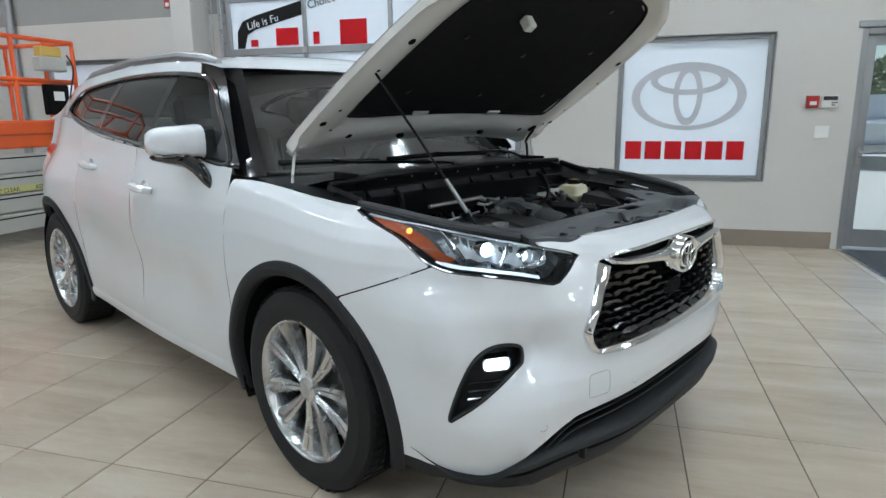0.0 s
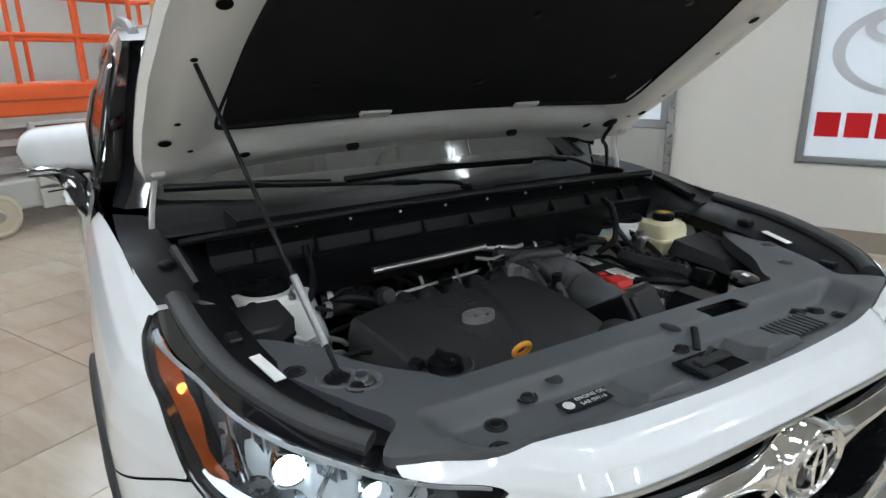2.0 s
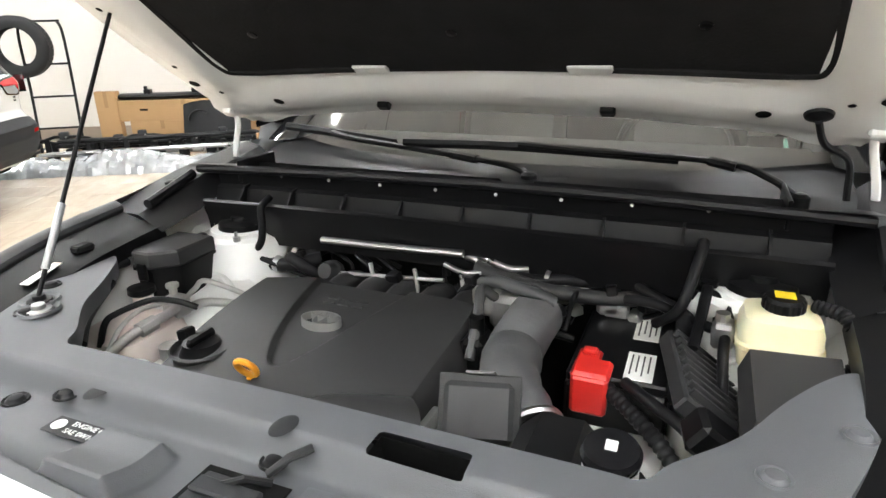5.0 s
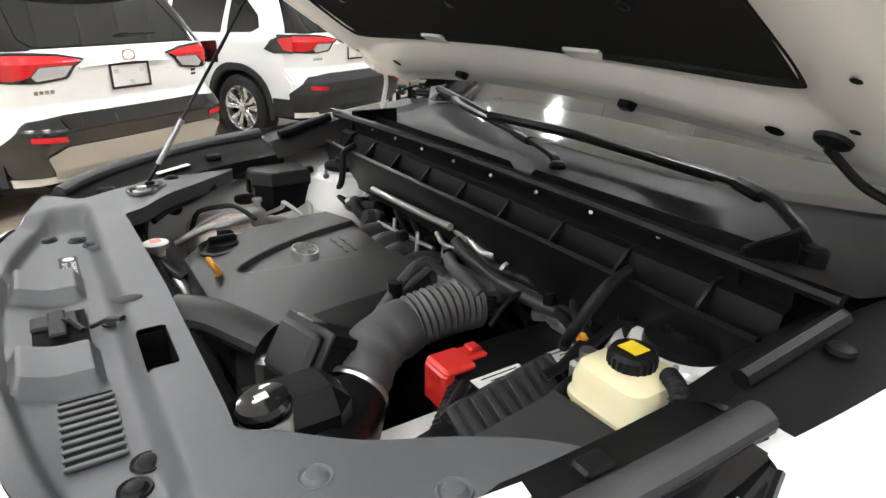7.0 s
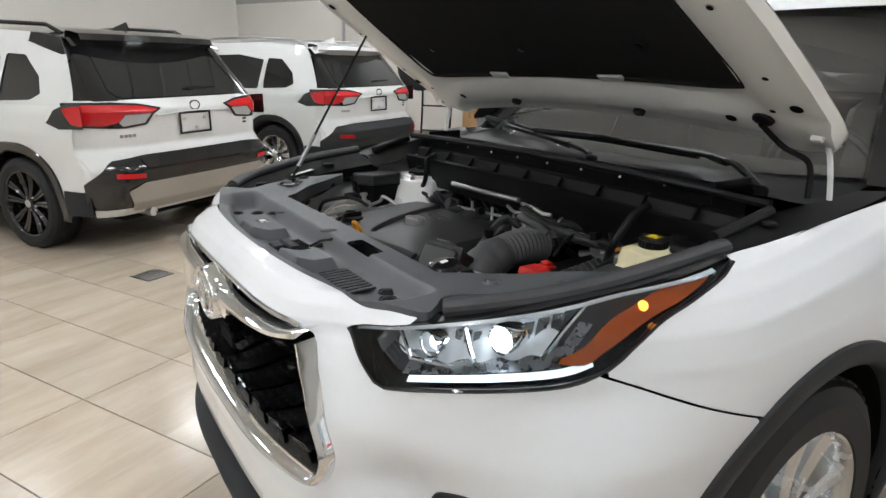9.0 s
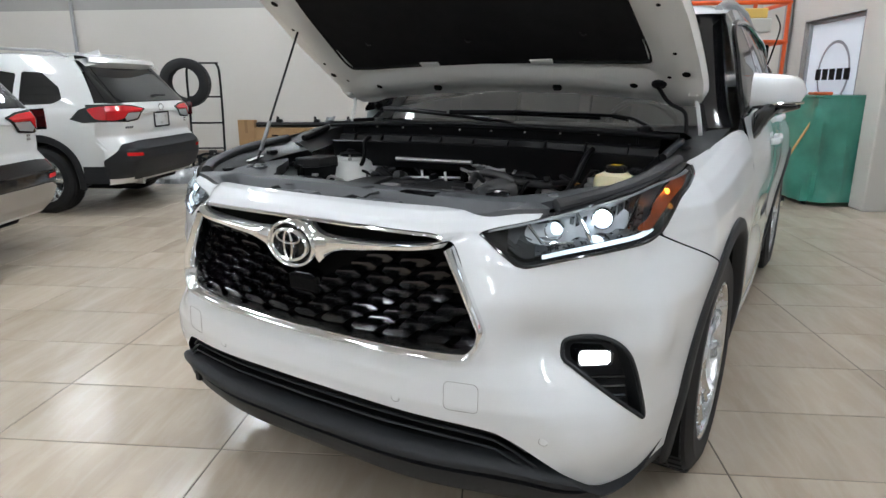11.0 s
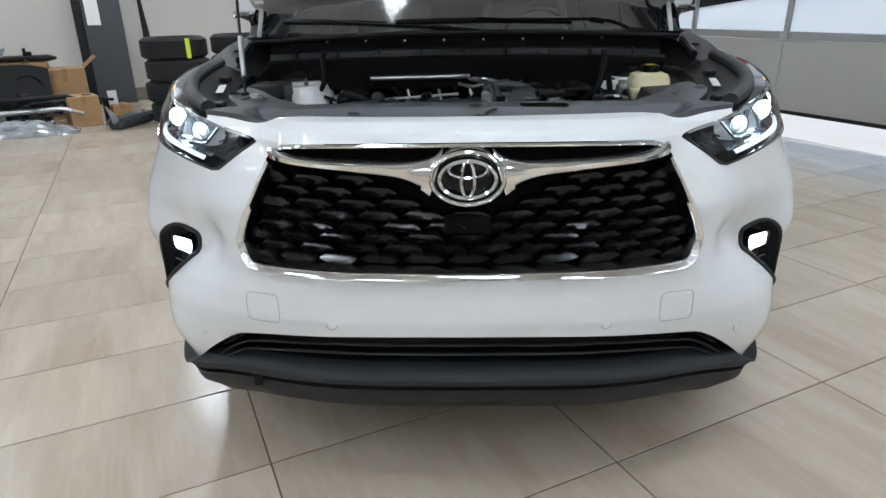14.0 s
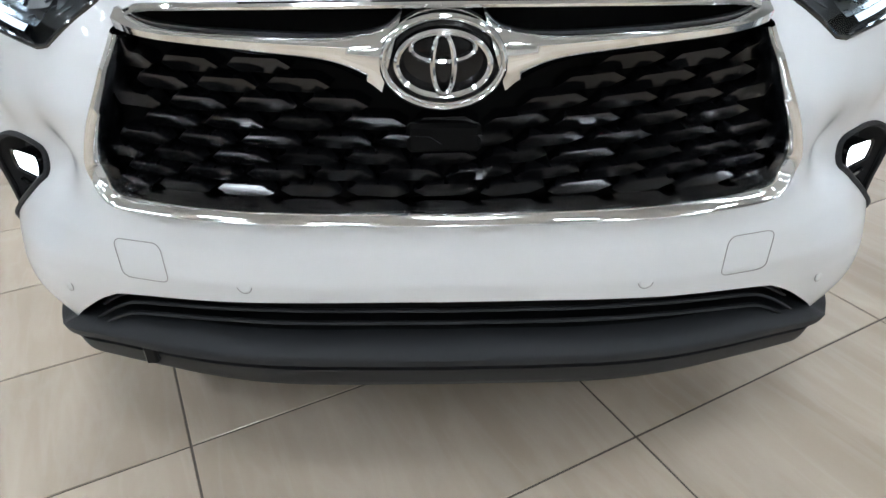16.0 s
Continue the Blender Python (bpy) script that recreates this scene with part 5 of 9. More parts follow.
# ---- cabin top: roof shell with one long window opening a side ----
def upper(x, z):
    """Side of the cabin above the belt, left."""
    t = np.clip((z - 1.18) / 0.46, 0, 1.2)
    y = 0.889 - 0.135 * t ** 1.25 - 0.03 * t ** 4
    y -= 0.055 * float(ease(-1.1, -2.7, x)) + 0.24 * float(ease(-2.35, -3.9, x)) ** 1.15
    y -= 0.05 * float(ease(-0.9, -0.4, x)) * t
    return (x, float(y), z)


GLASS = spline([(-0.50, 1.195), (-0.66, 1.40), (-0.80, 1.53), (-1.10, 1.572), (-1.6, 1.588), (-2.10, 1.578), (-2.50, 1.545), (-2.80, 1.475), (-2.86, 1.425), (-2.70, 1.392), (-2.05, 1.302), (-1.3, 1.240), (-0.8, 1.205)], 6, closed=True)
ROOFZ = spline([(-0.40, 1.165), (-0.55, 1.36), (-0.70, 1.545), (-0.80, 1.590), (-1.1, 1.628), (-1.6, 1.648), (-2.2, 1.640), (-2.8, 1.595), (-3.3, 1.53), (-3.6, 1.45), (-3.95, 1.38)], 5)
_rz = np.array(ROOFZ)[::-1]


def cab_field(X, Z):
    top = np.interp(X, _rz[:, 0], _rz[:, 1])
    b = np.interp(X, _bx[:, 0], _bx[:, 1])
    return np.minimum.reduce([top - Z, Z - b, inside(GLASS, X, Z)])


def ahead(X, Z):
    """Positive behind the line along which the black front pillar begins."""
    return -(X + 0.595 + (Z - 1.18) * 0.80)


cab = part("cab_side", trimmed(upper, np.linspace(-3.95, -0.36, 150), np.linspace(1.14, 1.66, 44), lambda X, Z: np.minimum(cab_field(X, Z), ahead(X, Z)), flip=True), PAINT, suv, sharp=60)
part("pillar_skin", trimmed(upper, np.linspace(-1.1, -0.36, 60), np.linspace(1.14, 1.66, 44), lambda X, Z: np.minimum(cab_field(X, Z), -ahead(X, Z)), flip=True), GLOSSBLACK, cab, "gloss black pillar skin", sharp=60)
rim = part("window_surround", Mesh().tube([upper(x, z) for x, z in GLASS], 0.011, 6, closed=True), GLOSSBLACK, cab, "gloss black window surround")
panes = [("front_glass", PANE, [(-0.60, 1.21), (-0.835, 1.525), (-1.10, 1.560), (-1.145, 1.560), (-1.30, 1.250)]), ("rear_glass", TINT, [(-1.36, 1.252), (-1.20, 1.566), (-1.6, 1.576), (-1.88, 1.568), (-2.10, 1.318)]), ("quarter_glass", TINT, [(-2.155, 1.328), (-1.95, 1.566), (-2.15, 1.562), (-2.48, 1.530), (-2.76, 1.465), (-2.82, 1.425), (-2.69, 1.402)])]
for nm, mat, ol in panes:
    fld = lambda X, Z, ol=ol: -inside(ol, X, Z)
    xs = [p[0] for p in ol]
    g = part(nm, trimmed(lambda x, z: (x, upper(x, z)[1] - 0.012, z), np.linspace(min(xs) - 0.02, max(xs) + 0.02, 44), np.linspace(1.17, 1.60, 26), fld, flip=True), mat, cab, "glass pane")
pil = trimmed(lambda x, z: (x, upper(x, z)[1] - 0.010, z), np.linspace(-2.90, -0.44, 210), np.linspace(1.16, 1.62, 50), lambda X, Z: np.minimum.reduce([-inside(GLASS, X, Z) + 0.008] + [inside(ol, X, Z) for _, _, ol in panes]), flip=True)
part("pillar_trim", pil, GLOSSBLACK, cab, "gloss black pillar trim")
apillar = Mesh().grid([[(x + dx, y + dy, z) for dx, dy in ((-0.09, 0.012), (-0.03, 0.014), (0.02, -0.015), (0.03, -0.06), (-0.02, -0.09))] for x, y, z in spline([(-0.42, 0.845, 1.14), (-0.53, 0.80, 1.24), (-0.66, 0.752, 1.42), (-0.80, 0.705, 1.585)], 6)])
part("front_pillar", apillar, GLOSSBLACK, cab, "gloss black front pillar")
twin(cab)


def roof(x, t):
    e = float(np.interp(x, _rz[:, 0], _rz[:, 1]))
    ye = upper(x, e)[1]
    return (x, ye * t, e + 0.055 * (1 - abs(t) ** 2.6) * float(ease(-0.70, -0.95, x)) * float(ease(-3.9, -3.4, x)))


rf = Mesh().grid([[roof(x, t) for t in np.linspace(-1, 1, 33)] for x in np.linspace(-3.95, -0.76, 60)], flip=False)
rfo = part("roof", rf, PAINT, suv, sharp=60)
part("headliner", Mesh().grid([[(x, 0.92 * y, z - 0.06) for x, y, z in (roof(x, t) for t in np.linspace(-1, 1, 13))] for x in np.linspace(-3.6, -0.86, 16)]), HEADLINER, rfo, "pale headliner")
part("sunroof", Mesh().grid([[(p[0], p[1], p[2] + 0.003) for p in (roof(x, t) for t in np.linspace(-0.55, 0.55, 12))] for x in np.linspace(-2.0, -1.0, 14)]), GLOSSBLACK, rfo, "dark glass sunroof panel")
for sg in (1, -1):
    rl = Mesh().tube([(x, sg * (upper(x, 1.6)[1] - 0.045), float(np.interp(x, _rz[:, 0], _rz[:, 1])) + h) for x, h in ((-0.86, 0.006), (-0.98, 0.020), (-1.25, 0.028), (-1.9, 0.030), (-2.6, 0.030), (-3.0, 0.024), (-3.16, 0.008))], 0.016, 8, flat=1.3)
    part("roof_rail", rl, ALUFRAME, rfo, "grey roof rail")
part("rear_closure", Mesh().grid([[(-3.945 - 0.06 * math.cos(t * 1.5), (flank(-3.95, z)[1] - 0.002) * t, z) for t in np.linspace(-1, 1, 12)] for z in np.linspace(0.3, 1.37, 8)], flip=True), PAINT, suv, "white tailgate")
tl = Mesh().tube([(-3.30, flank(-3.30, 1.10)[1] - 0.02, 1.10), (-3.55, flank(-3.55, 1.11)[1] - 0.03, 1.115), (-3.88, flank(-3.88, 1.12)[1] - 0.03, 1.13)], [0.02, 0.045, 0.055], 8)
part("tail_lamp", tl, REDLENS, suv, "red tail lamp")
part("tail_lamp", Mesh().tube([(p[0], -p[1], p[2]) for p in ((-3.30, flank(-3.30, 1.10)[1] - 0.02, 1.10), (-3.55, flank(-3.55, 1.11)[1] - 0.03, 1.115), (-3.88, flank(-3.88, 1.12)[1] - 0.03, 1.13))], [0.02, 0.045, 0.055], 8), REDLENS, suv, "red tail lamp")


# windscreen
def screen(t, u):
    """t across from -1 to 1, u up from 0 to 1."""
    x = -0.285 - 0.20 * abs(t) ** 2.4 + u * (-0.565 + 0.11 * abs(t) ** 2)
    y = t * (0.775 - 0.10 * u)
    z = 1.125 + 0.02 * abs(t) ** 2 + 0.475 * u + 0.04 * math.sin(math.pi * u) * (1 - abs(t)) - 0.055 * u * abs(t) ** 2.2 + 0.035 * u
    return (x, y, z)


ws = part("windscreen", Mesh().grid([[screen(t, u) for u in np.linspace(0, 1, 14)] for t in np.linspace(-1, 1, 41)], flip=True), SHIELD, suv, "dark tinted windscreen", sharp=60)
edge = Mesh().grid([[(p[0] - 0.004, p[1], p[2] - 0.004) for p in (screen(t, u) for u in (0.93, 0.965, 1.0))] for t in np.linspace(-1, 1, 41)])
part("frit_band", edge, GLOSSBLACK, ws, "black band along the upper edge")

# mirrors
mirror = Mesh()
rows = []
for q in np.linspace(0, 1, 13):
    y = 0.885 + 0.19 * q
    k = math.sin(math.pi * min(1, 0.16 + 0.84 * (1 - q) ** 0.5) / 2) if q > 0.5 else 1.0
    k = (1 - max(0, (q - 0.62) / 0.38) ** 2.4) ** 0.5 if q < 1 else 0.05
    cx = -0.775 - 0.05 * q
    rows.append([(cx + (0.095 - 0.02 * q) * k * math.copysign(abs(math.cos(t)) ** 0.6, math.cos(t)), y, 1.272 - 0.004 * q + (0.074 - 0.012 * q) * k * math.copysign(abs(math.sin(t)) ** 0.6, math.sin(t))) for t in (2 * math.pi * j / 24 for j in range(24))])
mirror.grid(rows, close=True)
mirror.f.append(tuple(range(24)))
mi = part("door_mirror", mirror, PAINT, suv, "white door mirror with a black foot", sharp=50)
ft = Mesh().tube([(-0.60, 0.90, 1.085), (-0.625, 0.915, 1.12), (-0.67, 0.93, 1.165), (-0.72, 0.95, 1.195), (-0.79, 0.99, 1.205), (-0.83, 1.05, 1.212)], [0.022, 0.034, 0.038, 0.040, 0.034, 0.018], 10, flat=0.75)
part("foot", ft, GLOSSBLACK, mi, "gloss black mirror foot")
part("lower_shell", Mesh().box(-0.855, -0.70, 0.89, 1.055, 1.203, 1.216, 0.006), GLOSSBLACK, mi)
part("indicator", Mesh().tube([(-0.70, 0.955, 1.222), (-0.722, 1.03, 1.224), (-0.765, 1.070, 1.226)], 0.006, 6), CHROME, mi, "clear indicator strip")
twin(mi)

# ---- cabin ----
part("dashboard", Mesh().grid([[(x, y, z) for x, z in ((-0.42, 1.10), (-0.60, 1.135), (-0.78, 1.12), (-0.90, 1.02), (-0.92, 0.80))] for y in np.linspace(-0.74, 0.74, 9)], flip=True), CABIN, suv, "charcoal dashboard")
st = Mesh()
st.tube([(-1.02 + 0.06 * math.sin(t), 0.38 + 0.185 * math.cos(t), 1.05 + 0.175 * math.sin(t)) for t in (2 * math.pi * k / 32 for k in range(32))], 0.016, 8, closed=True)
st.tube([(-1.02, 0.20, 1.05), (-1.0, 0.38, 1.04), (-1.02, 0.56, 1.05)], 0.02, 8)
st.tube([(-1.0, 0.38, 1.04), (-0.88, 0.38, 0.98)], 0.03, 8)
part("steering_wheel", st, CABIN, suv, "charcoal steering wheel")


def seat(x, y, w):
    m = Mesh().box(-0.25, 0.27, -w / 2, w / 2, 0.55, 0.72, 0.05)
    m.box(-0.07, 0.07, -w / 2, w / 2, 0.0, 0.62, 0.05, pose(-0.24, 0, 0.68, 0, -14, 0))
    o = part("seat", m, LEATHER, suv, "grey leather seat")
    part("headrest", Mesh().box(-0.05, 0.05, -0.13, 0.13, 0.66, 0.84, 0.035, pose(-0.24, 0, 0.68, 0, -14, 0)), LEATHER, o)
    o.location = (x, y, 0)


seat(-1.35, 0.38, 0.50)
seat(-1.35, -0.38, 0.50)
seat(-2.25, 0.0, 1.25)

# ---- bonnet, propped open ----
LIFT = radians(32.9)
_du, _up = Vector((math.cos(LIFT), 0, math.sin(LIFT))), Vector((-math.sin(LIFT), 0, math.cos(LIFT)))
HW = np.array(spline([(-0.10, 0.770), (-0.04, 0.806), (0.15, 0.812), (0.40, 0.800), (0.70, 0.755), (0.92, 0.675), (1.04, 0.575), (1.12, 0.40)], 6))


def bonnet_at(u, w, h=0.0):
    """A place on the raised bonnet: u from hinge to front, w to the left, h down from its inner face."""
    sag = 0.030 * (abs(w) / 0.8) ** 2.2 + 0.035 * float(ease(0.75, 1.15, u)) * 1.0
    p = Vector((-0.168, 0, 1.303)) + _du * u - _up * (h + sag)
    return (p.x, w, p.z)


def half(u):
    return float(np.interp(u, HW[:, 0], HW[:, 1]))


def bonnet_uv(q, t):
    """q from rear 0 to front 1, t across from -1 to 1."""
    u0 = -0.065 - 0.055 * abs(t) ** 2.2
    u1 = 1.135 - 0.30 * abs(t) ** 3.2
    u = u0 + (u1 - u0) * q
    return u, t * half(min(u, 1.0))


hood = part("bonnet", Mesh().grid([[bonnet_at(*bonnet_uv(q, t), -0.028 - 0.012 * (1 - abs(t) ** 2)) for t in np.linspace(-1, 1, 49)] for q in np.linspace(0, 1, 40)]), PAINT, suv, "white bonnet held open by a prop rod", sharp=60)
prof_t = [-1.0, -0.985, -0.955, -0.93, -0.90, -0.86, -0.83, -0.79, -0.74, -0.4, 0.0, 0.4, 0.74, 0.79, 0.83, 0.86, 0.90, 0.93, 0.955, 0.985, 1.0]
prof_h = [-0.026, -0.004, -0.004, 0.004, 0.008, 0.008, 0.004, -0.008, -0.020, -0.022, -0.022]
prof_h = prof_h + prof_h[-2::-1]
qs = [0.0, 0.006, 0.03, 0.05, 0.075, 0.125, 0.15, 0.175, 0.3, 0.5, 0.7, 0.85, 0.90, 0.93, 0.96, 0.985, 1.0]
qh = [-0.026, -0.002, -0.002, 0.006, 0.012, 0.010, -0.006, -0.020, -0.022, -0.022, -0.022, -0.020, 0.0, 0.008, 0.004, -0.004, -0.026]
rows = []
for q, hq in zip(qs, qh):
    rows.append([bonnet_at(*bonnet_uv(q, t), (max(h, hq) if h > -0.025 and hq > -0.025 else min(h, hq))) for t, h in zip(prof_t, prof_h)])
inner = part("inner_panel", Mesh().grid(rows, flip=True), PRIMER, hood, "white pressed inner panel with holes", sharp=50)
lin = spline([(0.135, 0.0), (0.131, 0.40), (0.136, 0.600), (0.170, 0.650), (0.34, 0.635), (0.55, 0.605), (0.78, 0.545), (0.90, 0.45), (0.945, 0.30), (0.955, 0.0)], 6)
lin = lin + [(u, -w) for u, w in lin[-2:0:-1]]
LINER = material("black_felt_liner", (0.020, 0.020, 0.021), 0.95, var=0.25, scale=14, bump=0.5, bscale=120, spec=0.08)
lm = trimmed(lambda u, w: bonnet_at(u, w, -0.008 + 0.005 * math.sin(9 * u) * math.cos(7 * w)), np.linspace(0.05, 0.98, 70), np.linspace(-0.68, 0.68, 90), lambda U, W: -inside(lin, U, W))
liner = part("insulation_liner", lm, LINER, hood, "black felt insulation liner", sharp=60)
part("piping", Mesh().tube([bonnet_at(u, w, -0.012) for u, w in lin], 0.009, 6, closed=True), LINER, liner)
for w in (-0.245, 0.245):
    part("tab", Mesh().box(0.0, 0.030, w - 0.045, w + 0.045, -0.004, 0.004, 0.003, Matrix.Translation(bonnet_at(0.122, 0, -0.004)) @ Matrix.Rotation(-LIFT, 4, 'Y')), PRIMER, inner)
clipm = Mesh().lathe([(0.011, 0), (0.010, 0.003), (0.0, 0.004)], 12)
for u, w in ((0.30, 0.45), (0.30, -0.45), (0.62, 0.42), (0.62, -0.42), (0.55, 0.0), (0.28, 0.0), (0.86, 0.22), (0.86, -0.22)):
    c = part("clip", clipm, BLACKPLASTIC, liner)
    c.matrix_basis = Matrix.Translation(bonnet_at(u, w, -0.002)) @ Matrix.Rotation(math.pi - LIFT, 4, 'Y')
# holes and buffers in the panel
hole = Mesh().lathe([(0.0, 0.0006), (0.011, 0.0006), (0.013, 0.0014), (0.0145, 0.0)], 16)
small = Mesh().lathe([(0.0, 0.0006), (0.006, 0.0006), (0.0072, 0.0)], 12)
for m0, u, w, h in ((hole, 0.026, 0.567, 0.013), (hole, 0.026, -0.567, 0.013), (small, 0.09, 0.70, 0.015), (small, 0.09, -0.70, 0.015), (hole, 0.10, 0.755, 0.008), (hole, 0.13, -0.755, 0.008), (small, 0.22, 0.735, 0.013), (small, 0.22, -0.735, 0.013), (hole, 0.60, 0.685, 0.013), (hole, 0.60, -0.685, 0.013), (small, 0.45, 0.72, 0.013), (small, 0.45, -0.72, 0.013)):
    o = part("hole", m0, DEEPBLACK, inner)
    o.matrix_basis = Matrix.Translation(bonnet_at(u, w, h)) @ Matrix.Rotation(math.pi - LIFT, 4, 'Y')
for w in (-0.27, 0.27):
    part("washer_nozzle", Mesh().box(-0.012, 0.012, -0.016, 0.016, 0, 0.02, 0.004, Matrix.Translation(bonnet_at(0.005, w, 0.006)) @ Matrix.Rotation(math.pi - LIFT, 4, 'Y')), BLACKPLASTIC, inner)
gr = part("grommet", Mesh().lathe([(0.026, 0), (0.024, 0.006), (0.012, 0.012), (0.0, 0.013)], 20), SEAL, inner)
gr.matrix_basis = Matrix.Translation(bonnet_at(0.043, 0.658, 0.012)) @ Matrix.Rotation(math.pi - LIFT, 4, 'Y')
part("washer_hose", Mesh().tube(spline([bonnet_at(0.043, 0.658, 0.026), (-0.17, 0.685, 1.235), (-0.20, 0.735, 1.20), (-0.20, 0.745, 1.12)], 6), 0.007, 8), SEAL, hood, "black washer hose")
for sg in (1, -1):
    hg = Mesh().tube(spline([(-0.185, sg * 0.765, 1.27), (-0.205, sg * 0.775, 1.22), (-0.20, sg * 0.79, 1.15), (-0.20, sg * 0.795, 1.10)], 4), 0.0085, 8, flat=0.5)
    hg.box(-0.22, -0.15, sg * 0.765 - 0.016, sg * 0.765 + 0.016, 1.255, 1.29, 0.005)
    part("hinge", hg, PRIMER, hood, "white painted hinge")
part("latch_striker", Mesh().tube([bonnet_at(1.02, -0.03, 0.0), bonnet_at(1.02, -0.03, 0.05), bonnet_at(1.02, 0.03, 0.05), bonnet_at(1.02, 0.03, 0.0)], 0.005, 8), STEEL, hood)
part("buffer", Mesh().box(-0.02, 0.02, -0.02, 0.02, 0, 0.05, 0.006, Matrix.Translation(bonnet_at(0.74, -0.21, -0.006)) @ Matrix.Rotation(math.pi - LIFT, 4, 'Y')), PRIMER, inner)
rod = Vector((0.196, -0.719, 1.528)), Vector((0.570, -0.613, 1.012))
part("prop_rod", Mesh().tube([tuple(rod[0]), tuple(rod[1])], 0.0043, 10), SEAL, suv, "thin black prop rod with a grey grip")
bpy.context.view_layer.update()
part("grip", Mesh().tube([tuple(rod[0].lerp(rod[1], 0.70)), tuple(rod[0].lerp(rod[1], 0.90))], 0.0072, 10), ALUFRAME, suv, "grey grip of the prop rod")
part("rod_socket", Mesh().box(-0.028, 0.028, -0.022, 0.022, 0, 0.012, 0.004, Matrix.Translation(rod[0] + Vector((0.004, 0, 0.006))) @ Matrix.Rotation(math.pi - LIFT, 4, 'Y')), WHITEPLASTIC, inner)
part("rod_knob", Mesh().lathe([(0.0, -0.014), (0.012, -0.010), (0.015, 0), (0.012, 0.010), (0.0, 0.014)], 14, Matrix.Translation(rod[0])), SEAL, suv)

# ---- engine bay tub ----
# near-black floor paints in the shade low in the bay and hides the ground
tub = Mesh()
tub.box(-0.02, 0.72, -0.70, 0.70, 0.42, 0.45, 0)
part("bay_floor", tub, DEEPBLACK, suv)
for sg in (1, -1):
    rows = []
    for x in np.linspace(-0.10, 0.66, 20):
        bulge = 0.10 * math.exp(-((x - 0.02) / 0.16) ** 2)
        rim_y = float(np.interp(x, [0.20, 0.37, 0.50, 0.61, 0.69], [0.835, 0.755, 0.730, 0.690, 0.640]))
        rows.append([(x, sg * (0.60 - bulge * 0.9), 0.45), (x, sg * (0.63 - bulge), 0.70), (x, sg * (0.655 - bulge * 0.6), 0.86), (x, sg * (0.69 - bulge * 0.3), 0.93), (x, sg * min(0.745, rim_y - 0.03), 0.955 + 0.02 * (x < 0.3)), (x, sg * min(0.80, rim_y - 0.012), 0.975 + 0.03 * (x < 0.3)), (x, sg * rim_y, 0.99 + 0.02 * (x < 0.3))])
    part("inner_wing", Mesh().grid(rows, flip=sg < 0), PRIMER, suv, "white painted inner wing")
    tw = Mesh().lathe([(0.150, -0.14), (0.118, -0.03), (0.105, 0.0), (0.085, 0.006), (0.080, 0.014), (0.06, 0.016), (0.0, 0.016)], 32, Matrix.Translation((0.032, sg * 0.594, 0.985)))
    t = part("strut_tower", tw, PRIMER, suv, "white painted strut tower")
    part("strut_mount", Mesh().lathe([(0.062, 0), (0.060, 0.014), (0.03, 0.02), (0.028, 0.03), (0.0, 0.031)], 24, Matrix.Translation((0.032, sg * 0.594, 1.000))), BLACKPLASTIC, t)
    for k in range(3):
        an = 2 * math.pi * k / 3 + 0.5
        part("bolt", Mesh().lathe([(0.009, 0), (0.009, 0.012), (0.004, 0.013), (0.004, 0.024), (0, 0.024)], 6, Matrix.Translation((0.032 + 0.090 * math.cos(an), sg * 0.594 + 0.090 * math.sin(an), 0.989))), STEEL, t)
# pressed shelf of the body shell round each strut tower
for sg in (1, -1):
    shelf = []
    for x, dz in ((-0.03, 0.0), (0.05, -0.008), (0.11, -0.045), (0.19, -0.075), (0.29, -0.095), (0.36, -0.135)):
        shelf.append([(x, sg * y, z + dz + 0.006 * math.sin(25 * x + 9 * y)) for y, z in ((0.74, 0.992), (0.68, 0.985), (0.62, 0.978), (0.56, 0.970), (0.51, 0.955), (0.475, 0.915), (0.462, 0.84))])
    sh = part("tower_shelf", Mesh().grid(shelf, flip=sg < 0), PRIMER, suv, "white painted pressed shelf round the strut tower", sharp=40)
    part("swage", Mesh().tube(spline([(0.12, sg * 0.70, 0.945), (0.14, sg * 0.62, 0.928), (0.17, sg * 0.54, 0.905), (0.20, sg * 0.48, 0.855)], 6), 0.008, 8, flat=0.5), PRIMER, sh)
    part("grommet", Mesh().lathe([(0.020, 0), (0.018, 0.004), (0.010, 0.005), (0, 0.005)], 16, Matrix.Translation((0.19, sg * 0.725, 0.918))), SEAL, sh)
# support and firewall also carry the bay's deep shade in their colour
part("front_support", Mesh().box(0.60, 0.72, -0.68, 0.68, 0.45, 0.93, 0.01), DEEPBLACK, suv)
part("firewall", Mesh().box(-0.06, -0.03, -0.66, 0.66, 0.45, 1.05, 0.0), DEEPBLACK, suv)

# ---- cowl: ribbed trough, seal, wiper tray ----
cw = Mesh()
ys = np.linspace(-0.70, 0.70, 57)
prof = [(0.006, 1.150), (0.001, 1.138), (-0.004, 1.104), (0.012, 1.098), (0.024, 1.056), (0.046, 1.052), (0.056, 1.074), (0.064, 1.080), (0.070, 1.074), (0.068, 1.052), (0.060, 1.03), (0.052, 0.97)]


def arc_x(y):
    return -0.020 * (abs(y) / 0.7) ** 2


